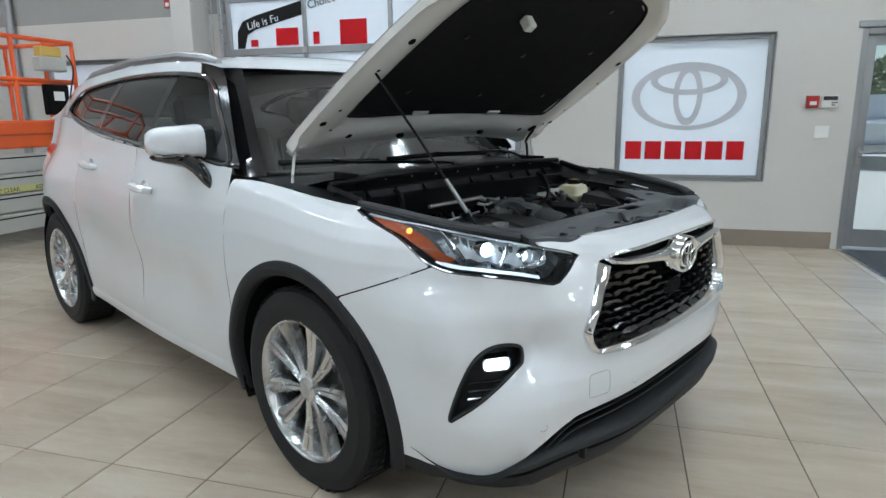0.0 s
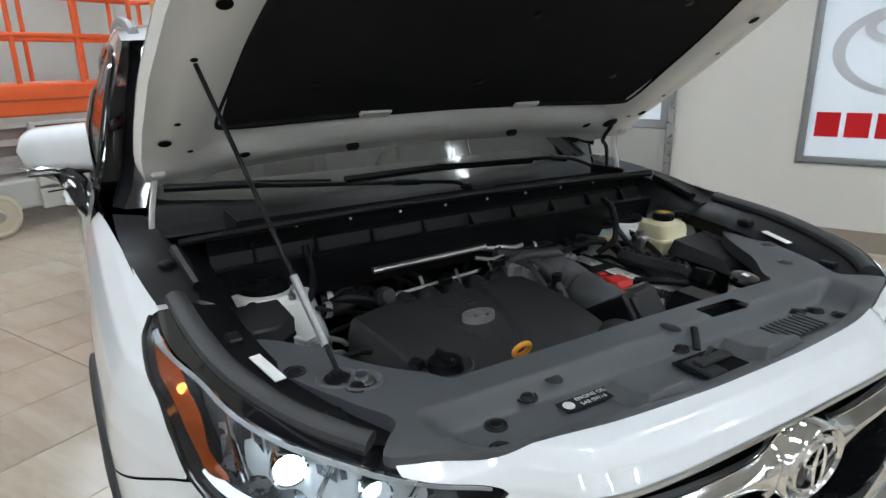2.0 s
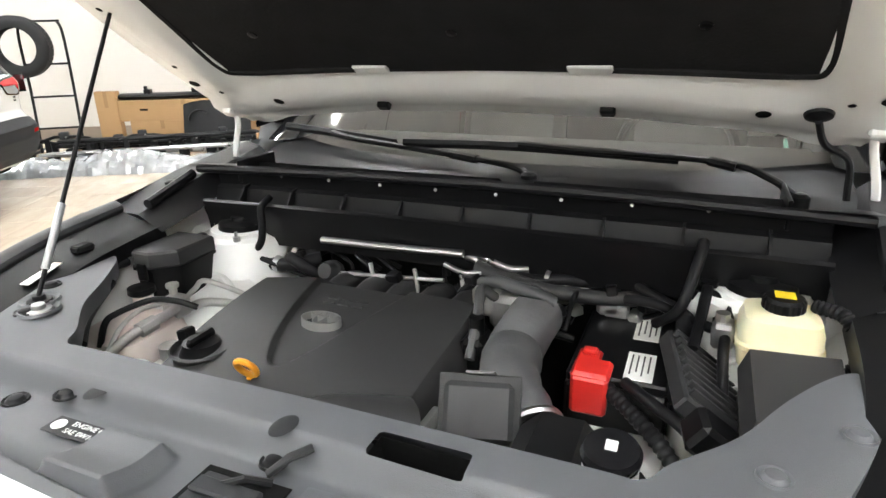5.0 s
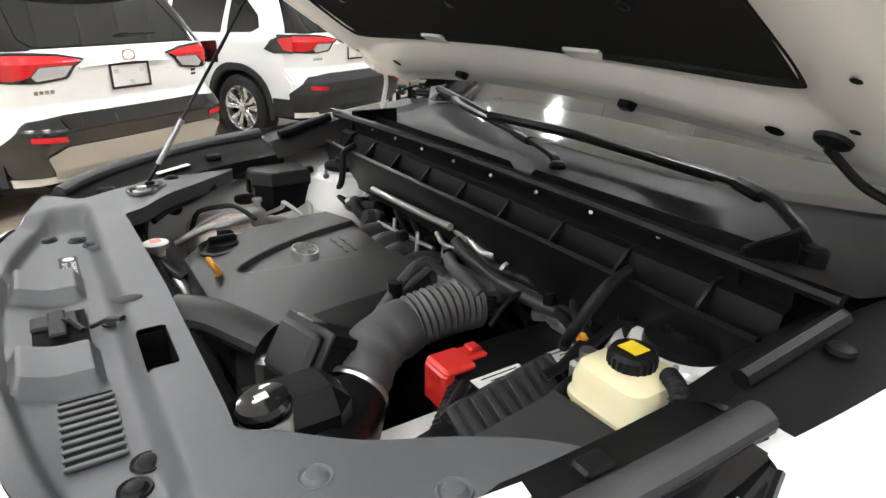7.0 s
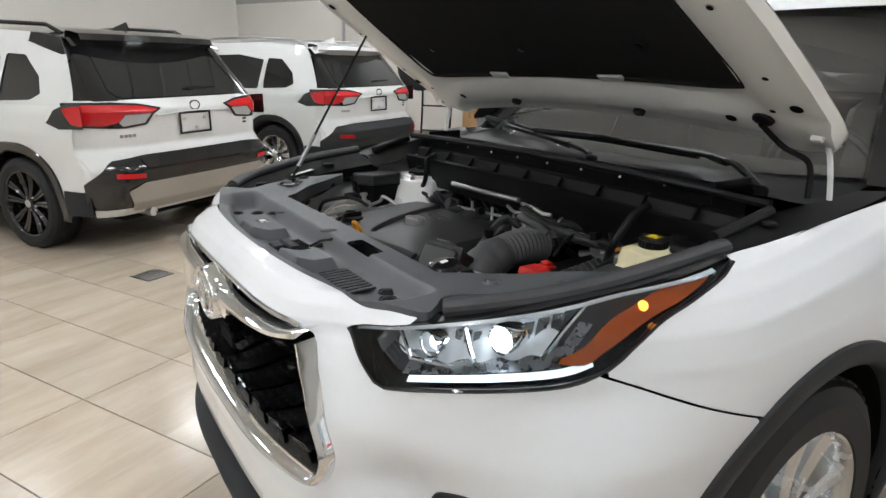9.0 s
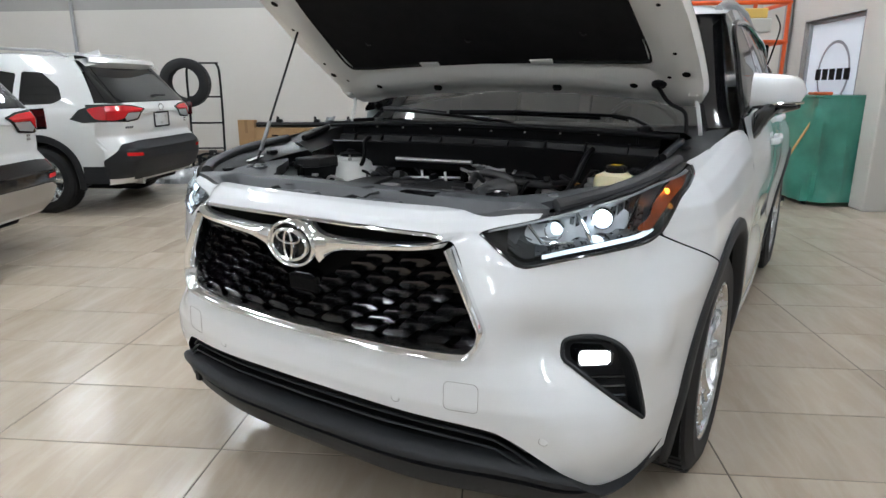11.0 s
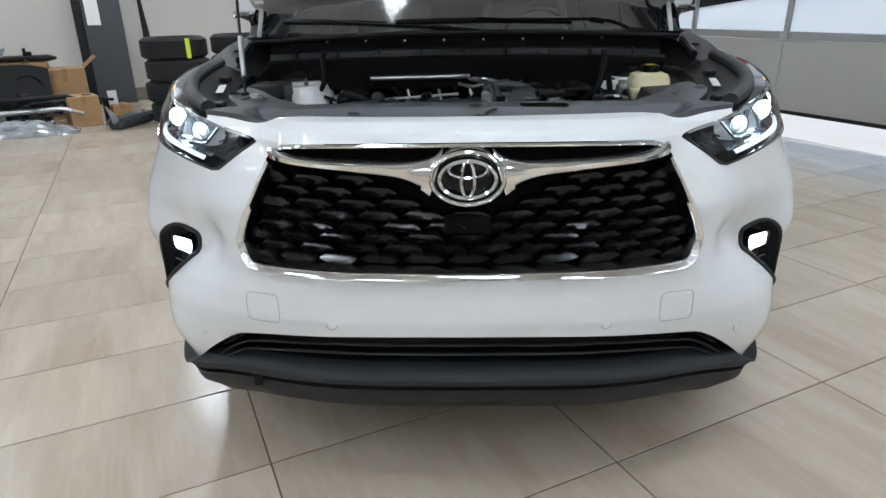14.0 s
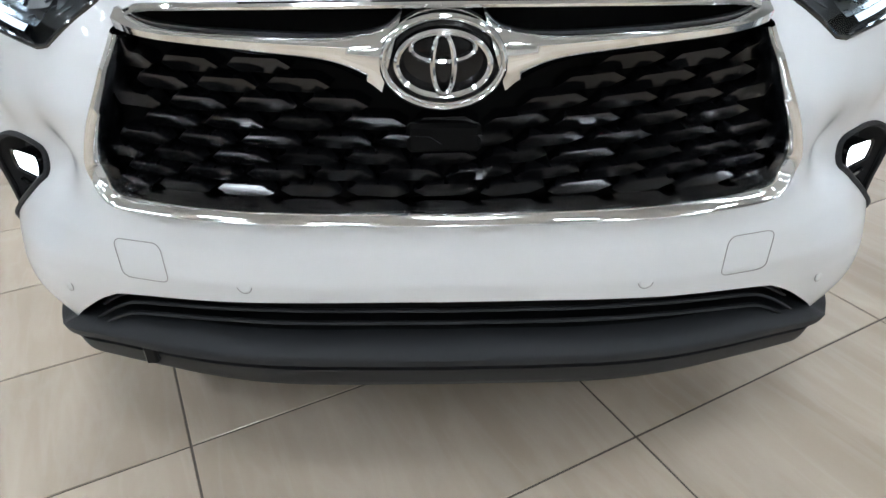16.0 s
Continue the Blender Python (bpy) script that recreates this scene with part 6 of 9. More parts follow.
cw.grid([[(x + arc_x(y), y, z - 0.012 * (abs(y) / 0.7) ** 2) for x, z in prof] for y in ys])
cowl = part("cowl_trough", cw, BLACKPLASTIC, suv, "black ribbed cowl trough", sharp=30)
for k in range(9):
    y = -0.60 + 0.15 * k
    a = arc_x(y)
    part("rib", Mesh().add([(a - 0.006, y - 0.003, 1.100), (a + 0.020, y - 0.003, 1.050), (a + 0.050, y - 0.003, 1.050), (a + 0.046, y - 0.003, 1.066), (a + 0.016, y - 0.003, 1.098), (a - 0.006, y + 0.003, 1.100), (a + 0.020, y + 0.003, 1.050), (a + 0.050, y + 0.003, 1.050), (a + 0.046, y + 0.003, 1.066), (a + 0.016, y + 0.003, 1.098)], [(0, 1, 2, 3, 4), (9, 8, 7, 6, 5), (0, 4, 9, 5), (4, 3, 8, 9), (3, 2, 7, 8)]), BLACKPLASTIC, cowl)
for k in range(10):
    y = -0.63 + 0.14 * k
    part("stud", Mesh().lathe([(0.0042, 0), (0.0036, 0.003), (0, 0.004)], 8, Matrix.Translation((0.0005 + arc_x(y), y, 1.128)) @ Matrix.Rotation(radians(80), 4, 'Y')), WHITEPLASTIC, cowl)
part("seal", Mesh().tube([(0.008 + arc_x(y), y, 1.150 - 0.018 * (abs(y) / 0.7) ** 2) for y in np.linspace(-0.76, 0.76, 41)], 0.011, 8), SEAL, suv, "black rubber cowl seal")
tray = Mesh().grid([[(x - 0.06 * (abs(y) / 0.75) ** 2.2 * k, y, z) for k, (x, z) in enumerate(((-0.002, 1.146), (-0.020, 1.128), (-0.050, 1.110), (-0.105, 1.116), (-0.135, 1.132), (-0.20, 1.130), (-0.30, 1.134)))] for y in np.linspace(-0.78, 0.78, 41)])
part("wiper_tray", tray, TRAYBLACK, suv, "black plastic tray below the windscreen")
# wipers
for pts_arm, pts_blade in (([(-0.155, 0.10, 1.132), (-0.172, 0.06, 1.152), (-0.215, -0.10, 1.162), (-0.27, -0.42, 1.180), (-0.30, -0.52, 1.190)], [(-0.379, -0.733, 1.189), (-0.318, -0.52, 1.186), (-0.262, -0.30, 1.176)]), ([(-0.150, 0.655, 1.126), (-0.172, 0.60, 1.162), (-0.205, 0.50, 1.184), (-0.235, 0.20, 1.188), (-0.245, 0.05, 1.194)], [(-0.242, -0.264, 1.183), (-0.250, 0.05, 1.186), (-0.238, 0.42, 1.178)])):
    w = part("wiper", Mesh().tube(spline(pts_arm, 6), 0.0125, 8, flat=0.6), BLACKPLASTIC, suv, "black wiper arm")
    part("blade", Mesh().tube(spline(pts_blade, 8), 0.0105, 6, flat=1.2), SEAL, w)
    part("joint", Mesh().tube([Vector(pts_arm[2]).lerp(Vector(pts_arm[1]), 0.35), Vector(pts_arm[2]).lerp(Vector(pts_arm[3]), 0.06)], 0.0155, 8, flat=0.7), BLACKPLASTIC, w)
    part("pivot_cap", Mesh().lathe([(0.02, -0.02), (0.02, 0.008), (0.012, 0.014), (0, 0.015)], 14, Matrix.Translation(pts_arm[0])), BLACKPLASTIC, w)
# corner covers beside the trough
for sg in (1, -1):
    m = Mesh().grid([[(x, sg * y, z) for x, y, z in row] for row in ([(0.20, 0.690, 1.025), (0.20, 0.76, 1.062), (0.205, 0.845, 1.064)], [(0.08, 0.690, 1.045), (0.08, 0.76, 1.088), (0.08, 0.862, 1.092)], [(-0.04, 0.700, 1.07), (-0.04, 0.765, 1.112), (-0.04, 0.870, 1.112)], [(-0.18, 0.72, 1.085), (-0.18, 0.78, 1.122), (-0.19, 0.872, 1.128)], [(-0.32, 0.76, 1.10), (-0.32, 0.80, 1.135), (-0.34, 0.868, 1.143)])], flip=sg > 0)
    cc = part("corner_cover", m, TRAYBLACK, suv, "black plastic corner cover", sharp=25)
    part("bolt", Mesh().lathe([(0.016, 0), (0.015, 0.006), (0.008, 0.010), (0, 0.010)], 14, Matrix.Translation((0.05, sg * 0.798, 1.100))), SEAL, cc)
    part("roll", Mesh().tube([(0.17, sg * 0.755, 1.080), (0.0, sg * 0.770, 1.118)], 0.013, 8), SEAL, cc)
    part("bracket", Mesh().box(0.19, 0.26, sg * 0.83 - 0.02, sg * 0.83 + 0.02, 1.03, 1.066, 0.006), PRIMER, cc)
    # long seal tube over the lamp, with its carrier and clips
    pth = spline([(0.757, sg * 0.648, 1.014), (0.703, sg * 0.695, 1.026), (0.624, sg * 0.738, 1.037), (0.512, sg * 0.777, 1.052), (0.381, sg * 0.797, 1.067), (0.215, sg * 0.806, 1.080)], 8)
    part("wing_seal", Mesh().tube(pth, 0.020, 12, flat=0.85), WINGSEAL, suv, "thick black rubber wing seal")
    car = Mesh().grid([[(x - 0.004, y + sg * 0.020, z + 0.004), (x, y - sg * 0.02, z - 0.010), (x - 0.018, y - sg * 0.050, z - 0.030), (x - 0.034, y - sg * 0.100, z - 0.044), (x - 0.036, y - sg * 0.106, z - 0.075)] for x, y, z in pth], flip=sg < 0)
    c2 = part("seal_carrier", car, BLACKPLASTIC, suv, "black seal carrier strip", sharp=25)
    ledge = []
    for i, (x, y, z) in enumerate(pth):
        a = 0.735 + (1.432 - 0.735) * i / (len(pth) - 1)
        e = Vector(on_nose(sg * a, float(np.interp(a, _up_s, _up_z)), -0.003))
        p = Vector((x, y + sg * 0.012, z - 0.010))
        ledge.append([tuple(p), tuple(p.lerp(e, 0.35) - Vector((0, 0, 0.012))), tuple(p.lerp(e, 0.80) - Vector((0, 0, 0.008))), tuple(e)])
    part("lamp_ledge", Mesh().grid(ledge, flip=sg < 0), BLACKPLASTIC, c2, "satin black ledge above the headlamp", sharp=30)
    for k in (12, 32):
        x, y, z = pth[k]
        part("clip", Mesh().box(x - 0.03, x + 0.012, y - sg * 0.06 - 0.014, y - sg * 0.06 + 0.014, z - 0.036, z - 0.020, 0.004), SEAL, c2)
    a, b = Vector(pth[22]), Vector(pth[28])
    d = (b - a).normalized()
    mm = Matrix.Translation((a + b) / 2 + Vector((-0.010, -sg * 0.068, -0.028))) @ d.to_track_quat('X', 'Z').to_matrix().to_4x4()
    part("sticker", Mesh().box(-0.045, 0.045, -0.010, 0.010, -0.001, 0.001, 0, mm), LABEL, c2, "white printed sticker")

# ---- grey cover over the radiator support ----
cov = spline([(0.636, 0.0), (0.640, 0.38), (0.640, 0.445), (0.600, 0.475), (0.53, 0.545), (0.44, 0.600), (0.36, 0.660), (0.335, 0.700), (0.39, 0.722), (0.52, 0.680), (0.64, 0.628), (0.715, 0.590), (0.760, 0.625), (0.795, 0.640), (0.820, 0.570), (0.843, 0.490), (0.882, 0.34), (0.897, 0.15), (0.900, 0.0)], 5)
cov = cov + [(x, -y) for x, y in cov[-2:0:-1]]
SLOT = [(0.664, 0.140), (0.666, 0.262), (0.708, 0.264), (0.706, 0.140)]


def cover_z(x, y):
    a = abs(y)
    top = 1.000 + 0.012 * float(ease(0.45, 0.65, a))
    tray = 0.960 + 0.02 * float(ease(0.80, 0.88, x))
    w = float(ease(0.700, 0.732, x)) * float(ease(0.56, 0.49, a + 0.35 * max(0, x - 0.78)))
    z = top + (tray - top) * w
    z += 0.020 * float(ease(0.872 - 0.30 * a * a, 0.886 - 0.30 * a * a, x)) * w
    for c in (-0.16, 0.15):
        z += 0.026 * w * float(ease(0.062, 0.046, abs(y - c))) * float(ease(0.752, 0.768, x)) * float(ease(0.868, 0.852, x))
    return z


def cover_field(X, Y):
    return np.minimum(-inside(cov, X, Y), inside(SLOT, X, Y))


cm = trimmed(lambda x, y: (x, y, cover_z(x, y)), np.linspace(0.335, 0.90, 140), np.linspace(-0.80, 0.80, 260), cover_field)
rc = part("radiator_cover", cm, BAYPLASTIC, suv, "grey plastic cover over the radiator support", sharp=40)
edge = Mesh().grid([[(x, y, cover_z(x, y)), (x, y, cover_z(x, y) - 0.035)] for x, y in cov + cov[:1]])
part("edge", edge, BAYPLASTIC, rc)
sw = Mesh().grid([[(x, y, 0.991), (x, y, 0.93)] for x, y in SLOT + SLOT[:1]])
part("slot_wall", sw.add([(x, y, 0.93) for x, y in SLOT], [(0, 1, 2, 3)]), DEEPBLACK, rc)
for k in range(9):
    y0 = 0.232 + 0.0165 * k
    part("vent_slit", Mesh().box(0.752, 0.815, y0, y0 + 0.008, 0.9655, 0.9675, 0.0), DEEPBLACK, rc)
    part("vent_fin", Mesh().box(0.750, 0.817, y0 + 0.009, y0 + 0.0155, 0.9645, 0.9695, 0.001), BAYPLASTIC, rc)
for x, y in ((0.725, 0.022), (0.754, 0.439), (0.598, 0.576), (0.745, -0.43), (0.60, -0.60), (0.72, -0.35), (0.80, 0.46), (0.80, -0.46), (0.49, 0.67), (0.50, -0.67), (0.735, 0.40)):
    z = cover_z(x, y)
    c = part("clip", Mesh().lathe([(0.020, 0.0), (0.0185, 0.003), (0.015, 0.001), (0.013, 0.002), (0.0105, 0.006), (0.006, 0.0075), (0.0, 0.0075)], 16, Matrix.Translation((x, y, z))), SEAL if y < 0.5 else BAYPLASTIC, rc, "push clip")
# flat dark discs stand for the shade in recesses of the cover's own colour
for x, y in ((0.70, 0.022), (0.712, -0.29)):
    part("recess", Mesh().lathe([(0.0, 0.001), (0.016, 0.001), (0.02, 0.0)], 16, Matrix.Translation((x, y, cover_z(x, y) + 0.0008)) @ Matrix.Diagonal((1.2, 0.8, 1, 1))), CLAD, rc)
for x, y in ((0.560, -0.618), (0.585, -0.585)):
    d = part("dish", Mesh().lathe([(0.036, 0.0005), (0.033, 0.005), (0.026, 0.001), (0.024, -0.004)], 24, Matrix.Translation((x, y, cover_z(x, y) + 0.001))), BAYPLASTIC, rc, "raised dish round a fixing")
    part("bolt", Mesh().lathe([(0.022, 0.0), (0.021, 0.003), (0.012, 0.004), (0.011, 0.012), (0.0, 0.013)], 16, Matrix.Translation((x, y, cover_z(x, y) + 0.0015))), STEEL if y > -0.6 else SEAL, d)
# latch
lt = part("latch", Mesh().box(0.775, 0.84, -0.035, 0.01, 0.960, 0.976, 0.003).box(0.79, 0.815, -0.03, 0.06, 0.976, 0.984, 0.003), CLAD, suv, "dark steel bonnet latch")
part("latch_hole", Mesh().box(0.762, 0.855, -0.045, 0.075, 0.9675, 0.9695, 0), DEEPBLACK, lt)
part("spring", Mesh().tube([(0.80, -0.01, 0.975), (0.785, 0.03, 0.988), (0.770, 0.055, 0.978)], 0.005, 8), SEAL, lt)
part("release_lever", Mesh().tube([(0.755, 0.035, 0.972), (0.735, 0.055, 0.988), (0.715, 0.075, 0.993)], 0.008, 8, flat=0.5), SEAL, lt)
# printed oil note
nt_ = Mesh().lathe([(0.0, 0.0012), (0.0105, 0.0012), (0.0105, 0.0)], 20, Matrix.Translation((0.770, -0.302, 0.9668)))
part("note", nt_, LABEL, rc, "round white printed mark")
part("note_ground", Mesh().box(0.754, 0.787, -0.318, -0.196, 0.9662, 0.9668, 0), SEAL, rc, "black printed note")
words("ENGINE OIL", 0.0125, pose(0.767, -0.282, 0.9682, 0, 0, 90), LABEL, rc, 0.0002)
words("SAE 0W16", 0.0125, pose(0.782, -0.282, 0.9682, 0, 0, 90), LABEL, rc, 0.0002)

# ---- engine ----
# block coloured near-black for the shade under the cover
part("engine_block", Mesh().box(0.06, 0.56, -0.40, 0.10, 0.45, 0.85, 0.03), DEEPBLACK, suv)


def cover_top(x, y):
    """The engine cover: a shallow dome with a wedge-shaped recess."""
    cx = np.clip((x - 0.13) / 0.42, 0, 1)
    z = 0.938 - 0.012 * ((y + 0.165) / 0.25) ** 2 - 0.045 * cx ** 2.6
    half_w = 0.114 * max(0.0, (0.475 - x) / 0.320) ** 0.6
    z -= 0.012 * float(ease(half_w + 0.004, half_w - 0.006, abs(y + 0.180))) * float(ease(0.478, 0.455, x))
    return z + 0.010


eo = spline([(0.150, -0.30), (0.155, -0.10), (0.148, 0.055)], 3) + spline([(0.160, 0.078), (0.30, 0.086), (0.52, 0.080)], 4) + spline([(0.545, 0.06), (0.548, -0.15), (0.545, -0.37)], 4) + spline([(0.52, -0.395), (0.30, -0.415), (0.17, -0.425)], 4)
ecm = trimmed(lambda x, y: (x, y, cover_top(x, y)), np.linspace(0.08, 0.56, 130), np.linspace(-0.44, 0.10, 170), lambda X, Y: -inside(eo, X, Y))
ec = part("engine_cover", ecm, COVERBLACK, suv, "satin black plastic engine cover", sharp=35)
part("skirt", Mesh().grid([[(x, y, cover_top(x, y)), (x + 0.02 * (x - 0.32), y + 0.025 * (y + 0.165), cover_top(x, y) - 0.006), (x + 0.05 * (x - 0.32), y + (0.10 if y > 0 else 0.06) * (y + 0.165), cover_top(x, y) - 0.042), (x + 0.06 * (x - 0.32), y + (0.11 if y > 0 else 0.07) * (y + 0.165), cover_top(x, y) - 0.11)] for x, y in eo + eo[:1]]), COVERBLACK, ec)
zc = cover_top(0.322, -0.177) + 0.012


def flat_oval(cx, cy, rx, ry, w, z0, z1, n=40):
    rows = []
    for k in range(n + 1):
        t = 2 * math.pi * k / n
        c, s = math.cos(t), math.sin(t)
        rows.append([(cx + rx * c, cy + ry * s, z0), (cx + (rx - 0.2 * w) * c, cy + (ry - 0.2 * w) * s, z1), (cx + (rx - 0.8 * w) * c, cy + (ry - 0.8 * w) * s, z1), (cx + (rx - w) * c, cy + (ry - w) * s, z0)])
    return Mesh().grid(rows)


part("emblem", flat_oval(0.322, -0.177, 0.028, 0.043, 0.0042, zc - 0.016, zc + 0.003).join(flat_oval(0.322, -0.177, 0.026, 0.012, 0.003, zc - 0.016, zc + 0.004)).join(flat_oval(0.309, -0.177, 0.012, 0.030, 0.003, zc - 0.016, zc + 0.004)), CASTALU, ec, "chrome oval emblem")
for k in range(3):
    part("raised_bar", Mesh().box(0.215, 0.222, -0.225 + 0.034 * k, -0.200 + 0.034 * k, cover_top(0.22, -0.18) - 0.001, cover_top(0.22, -0.18) + 0.0025, 0.0008).box(0.236, 0.243, -0.225 + 0.034 * k, -0.200 + 0.034 * k, cover_top(0.24, -0.18) - 0.001, cover_top(0.24, -0.18) + 0.0025, 0.0008), COVERBLACK, ec)
oc = part("oil_cap", Mesh().lathe([(0.048, -0.06), (0.048, -0.012), (0.043, -0.004), (0.036, 0.010), (0.034, 0.018), (0.0, 0.019)], 24, Matrix.Translation((0.458, -0.350, 0.912))), BLACKPLASTIC, suv, "black oil filler cap")
part("grip_bar", Mesh().box(0.425, 0.491, -0.358, -0.342, 0.927, 0.945, 0.005, None), BLACKPLASTIC, oc)
part("well", Mesh().lathe([(0.060, 0.0), (0.056, 0.004), (0.054, -0.03)], 24, Matrix.Translation((0.458, -0.350, cover_top(0.458, -0.350)))), COVERBLACK, oc)
ORANGE = material("orange_plastic", (0.80, 0.33, 0.03), 0.35)
dp = Mesh().tube([(0.515 + 0.019 * math.cos(t) * 0.45, -0.199 + 0.019 * math.sin(t), 0.935 + 0.019 * math.cos(t) * 0.9) for t in (2 * math.pi * k / 20 for k in range(20))], 0.0058, 8, closed=True)
dp.tube([(0.51, -0.199, 0.915), (0.505, -0.199, 0.86)], 0.006, 8)
part("dipstick", dp, ORANGE, suv, "orange dipstick ring")

rng = random.Random(11)


def hose(name, pts, r, mat, label="", ribs=0, n=10):
    P = spline(pts, 8)
    o = part(name, Mesh().tube(P, r, n), mat, suv, label, sharp=40)
    return o


def corrugated(name, pts, r, count, depth, mat, label, part_of=None):
    P = spline(pts, 10)
    L = np.r_[0, np.cumsum([math.dist(a, b) for a, b in zip(P[:-1], P[1:])])]
    ts = np.linspace(0, L[-1], count * 4 + 1)
    Q = [tuple(np.interp(t, L, [p[k] for p in P]) for k in range(3)) for t in ts]
    rs = [r + depth * (0.5 - 0.5 * math.cos(2 * math.pi * k / 4)) for k in range(len(Q))]
    return part(name, Mesh().tube(Q, rs, 20), mat, part_of or suv, label, sharp=50)


INTAKE = material("grey_intake_rubber", (0.068, 0.069, 0.072), 0.5, var=0.15, scale=15, bump=0.15, bscale=300)
corrugated("intake_bellows", [(0.125, 0.200, 0.925), (0.20, 0.197, 0.925), (0.268, 0.193, 0.914)], 0.046, 11, 0.006, INTAKE, "grey corrugated intake hose")
corrugated("intake_duct", [(0.268, 0.193, 0.914), (0.34, 0.206, 0.895), (0.405, 0.255, 0.862)], 0.051, 3, 0.004, INTAKE, "grey ribbed intake duct")
part("hose_clamp", Mesh().lathe([(0.057, -0.006), (0.059, 0), (0.057, 0.006)], 28, Matrix.Translation((0.410, 0.262, 0.860)) @ Vector((0.72, 0.55, -0.35)).to_track_quat('Z', 'Y').to_matrix().to_4x4()), STEEL, suv, "bright hose clamp")
part("air_duct", Mesh().tube(spline([(0.415, 0.268, 0.855), (0.455, 0.325, 0.84), (0.53, 0.42, 0.86)], 6), 0.054, 16), BLACKPLASTIC, suv, "black intake pipe")
hose("breather_hose", [(0.105, 0.075, 0.965), (0.13, 0.115, 0.985), (0.15, 0.155, 0.988), (0.15, 0.20, 0.980), (0.14, 0.235, 0.960)], 0.0135, INTAKE, "grey breather hose over the throttle body")
hose("breather_hose", [(0.115, 0.085, 0.968), (0.165, 0.098, 0.965), (0.22, 0.100, 0.935), (0.26, 0.105, 0.90)], 0.0075, INTAKE, "thin grey breather hose")
part("throttle_body", Mesh().box(0.06, 0.14, 0.10, 0.21, 0.88, 0.955, 0.012).box(0.09, 0.13, 0.06, 0.12, 0.90, 0.965, 0.01).tube([(0.06, 0.16, 0.92), (-0.01, 0.15, 0.90)], 0.03, 12), CASTALU, suv, "cast aluminium throttle body")
# snorkel box beside the cover
sm = pose(0.462, 0.196, 0.915, 0, 58, 14)
sn = part("snorkel_box", Mesh().box(-0.048, 0.050, -0.056, 0.060, -0.12, 0.028, 0.012, sm), BLACKPLASTIC, suv, "black intake snorkel box with a tilted lid")
part("lid", Mesh().box(-0.042, 0.046, -0.050, 0.054, 0.0285, 0.046, 0.008, sm), COVERBLACK, sn, "dark grey plastic lid")
part("lid_seam", Mesh().box(-0.053, 0.053, -0.060, 0.064, 0.018, 0.026, 0.002, sm), COVERBLACK, sn)
part("clasp", Mesh().box(-0.058, -0.0535, -0.02, 0.025, 0.005, 0.040, 0.002, sm), STEEL, sn)
part("resonator", Mesh().box(0.46, 0.63, 0.27, 0.39, 0.80, 0.955, 0.03), BLACKPLASTIC, suv, "black air duct box")
part("snorkel_duct", Mesh().tube(spline([(0.50, 0.10, 0.90), (0.57, 0.02, 0.93), (0.63, -0.02, 0.94)], 6), 0.045, 14, flat=0.6), COVERBLACK, suv, "flat grey air duct")

# battery
bat = part("battery", Mesh().box(0.002, 0.276, 0.287, 0.460, 0.70, 0.878, 0.006), BLACKPLASTIC, suv, "black battery with white labels")
part("lid", Mesh().box(0.004, 0.274, 0.289, 0.458, 0.8785, 0.898, 0.004), BLACKPLASTIC, bat)
part("label", Mesh().box(0.168, 0.266, 0.384, 0.432, 0.8982, 0.8992, 0), LABEL, bat, "white printed label")
part("label", Mesh().box(0.020, 0.116, 0.384, 0.430, 0.8982, 0.8992, 0), LABEL, bat, "white printed label")
for k in range(4):
    part("print_line", Mesh().box(0.178, 0.250 - 0.012 * (k % 2), 0.391 + 0.010 * k, 0.394 + 0.010 * k, 0.8993, 0.8996, 0), INK, bat)
    part("print_line", Mesh().box(0.030, 0.100 - 0.01 * (k % 2), 0.391 + 0.010 * k, 0.394 + 0.010 * k, 0.8993, 0.8996, 0), INK, bat)
RED = material("red_terminal_plastic", (0.62, 0.025, 0.02), 0.35, coat=0.2)
part("terminal_cover", Mesh().box(0.198, 0.262, 0.300, 0.342, 0.8985, 0.909, 0.004).box(0.238, 0.300, 0.300, 0.366, 0.8985, 0.914, 0.006).box(0.278, 0.304, 0.302, 0.364, 0.835, 0.908, 0.006).box(0.205, 0.228, 0.308, 0.334, 0.909, 0.918, 0.003), RED, suv, "bright red battery terminal cover")
part("negative_clamp", Mesh().box(0.008, 0.040, 0.315, 0.365, 0.8985, 0.922, 0.005).tube([(0.022, 0.34, 0.918), (0.0, 0.29, 0.935), (-0.02, 0.26, 0.90)], 0.009, 8), CASTALU, suv, "grey battery clamp")
part("hold_down", Mesh().tube([(0.0, 0.468, 0.885), (0.11, 0.462, 0.912), (0.28, 0.462, 0.890)], 0.007, 8), SEAL, bat)
corrugated("loom", [(0.275, 0.36, 0.88), (0.33, 0.41, 0.875), (0.40, 0.47, 0.86), (0.45, 0.50, 0.83)], 0.011, 18, 0.003, SEAL, "black corrugated wiring loom")
part("battery_tray", Mesh().box(0.25, 0.42, 0.30, 0.47, 0.74, 0.80, 0.01), PRIMER, suv, "white painted bracket under the battery")
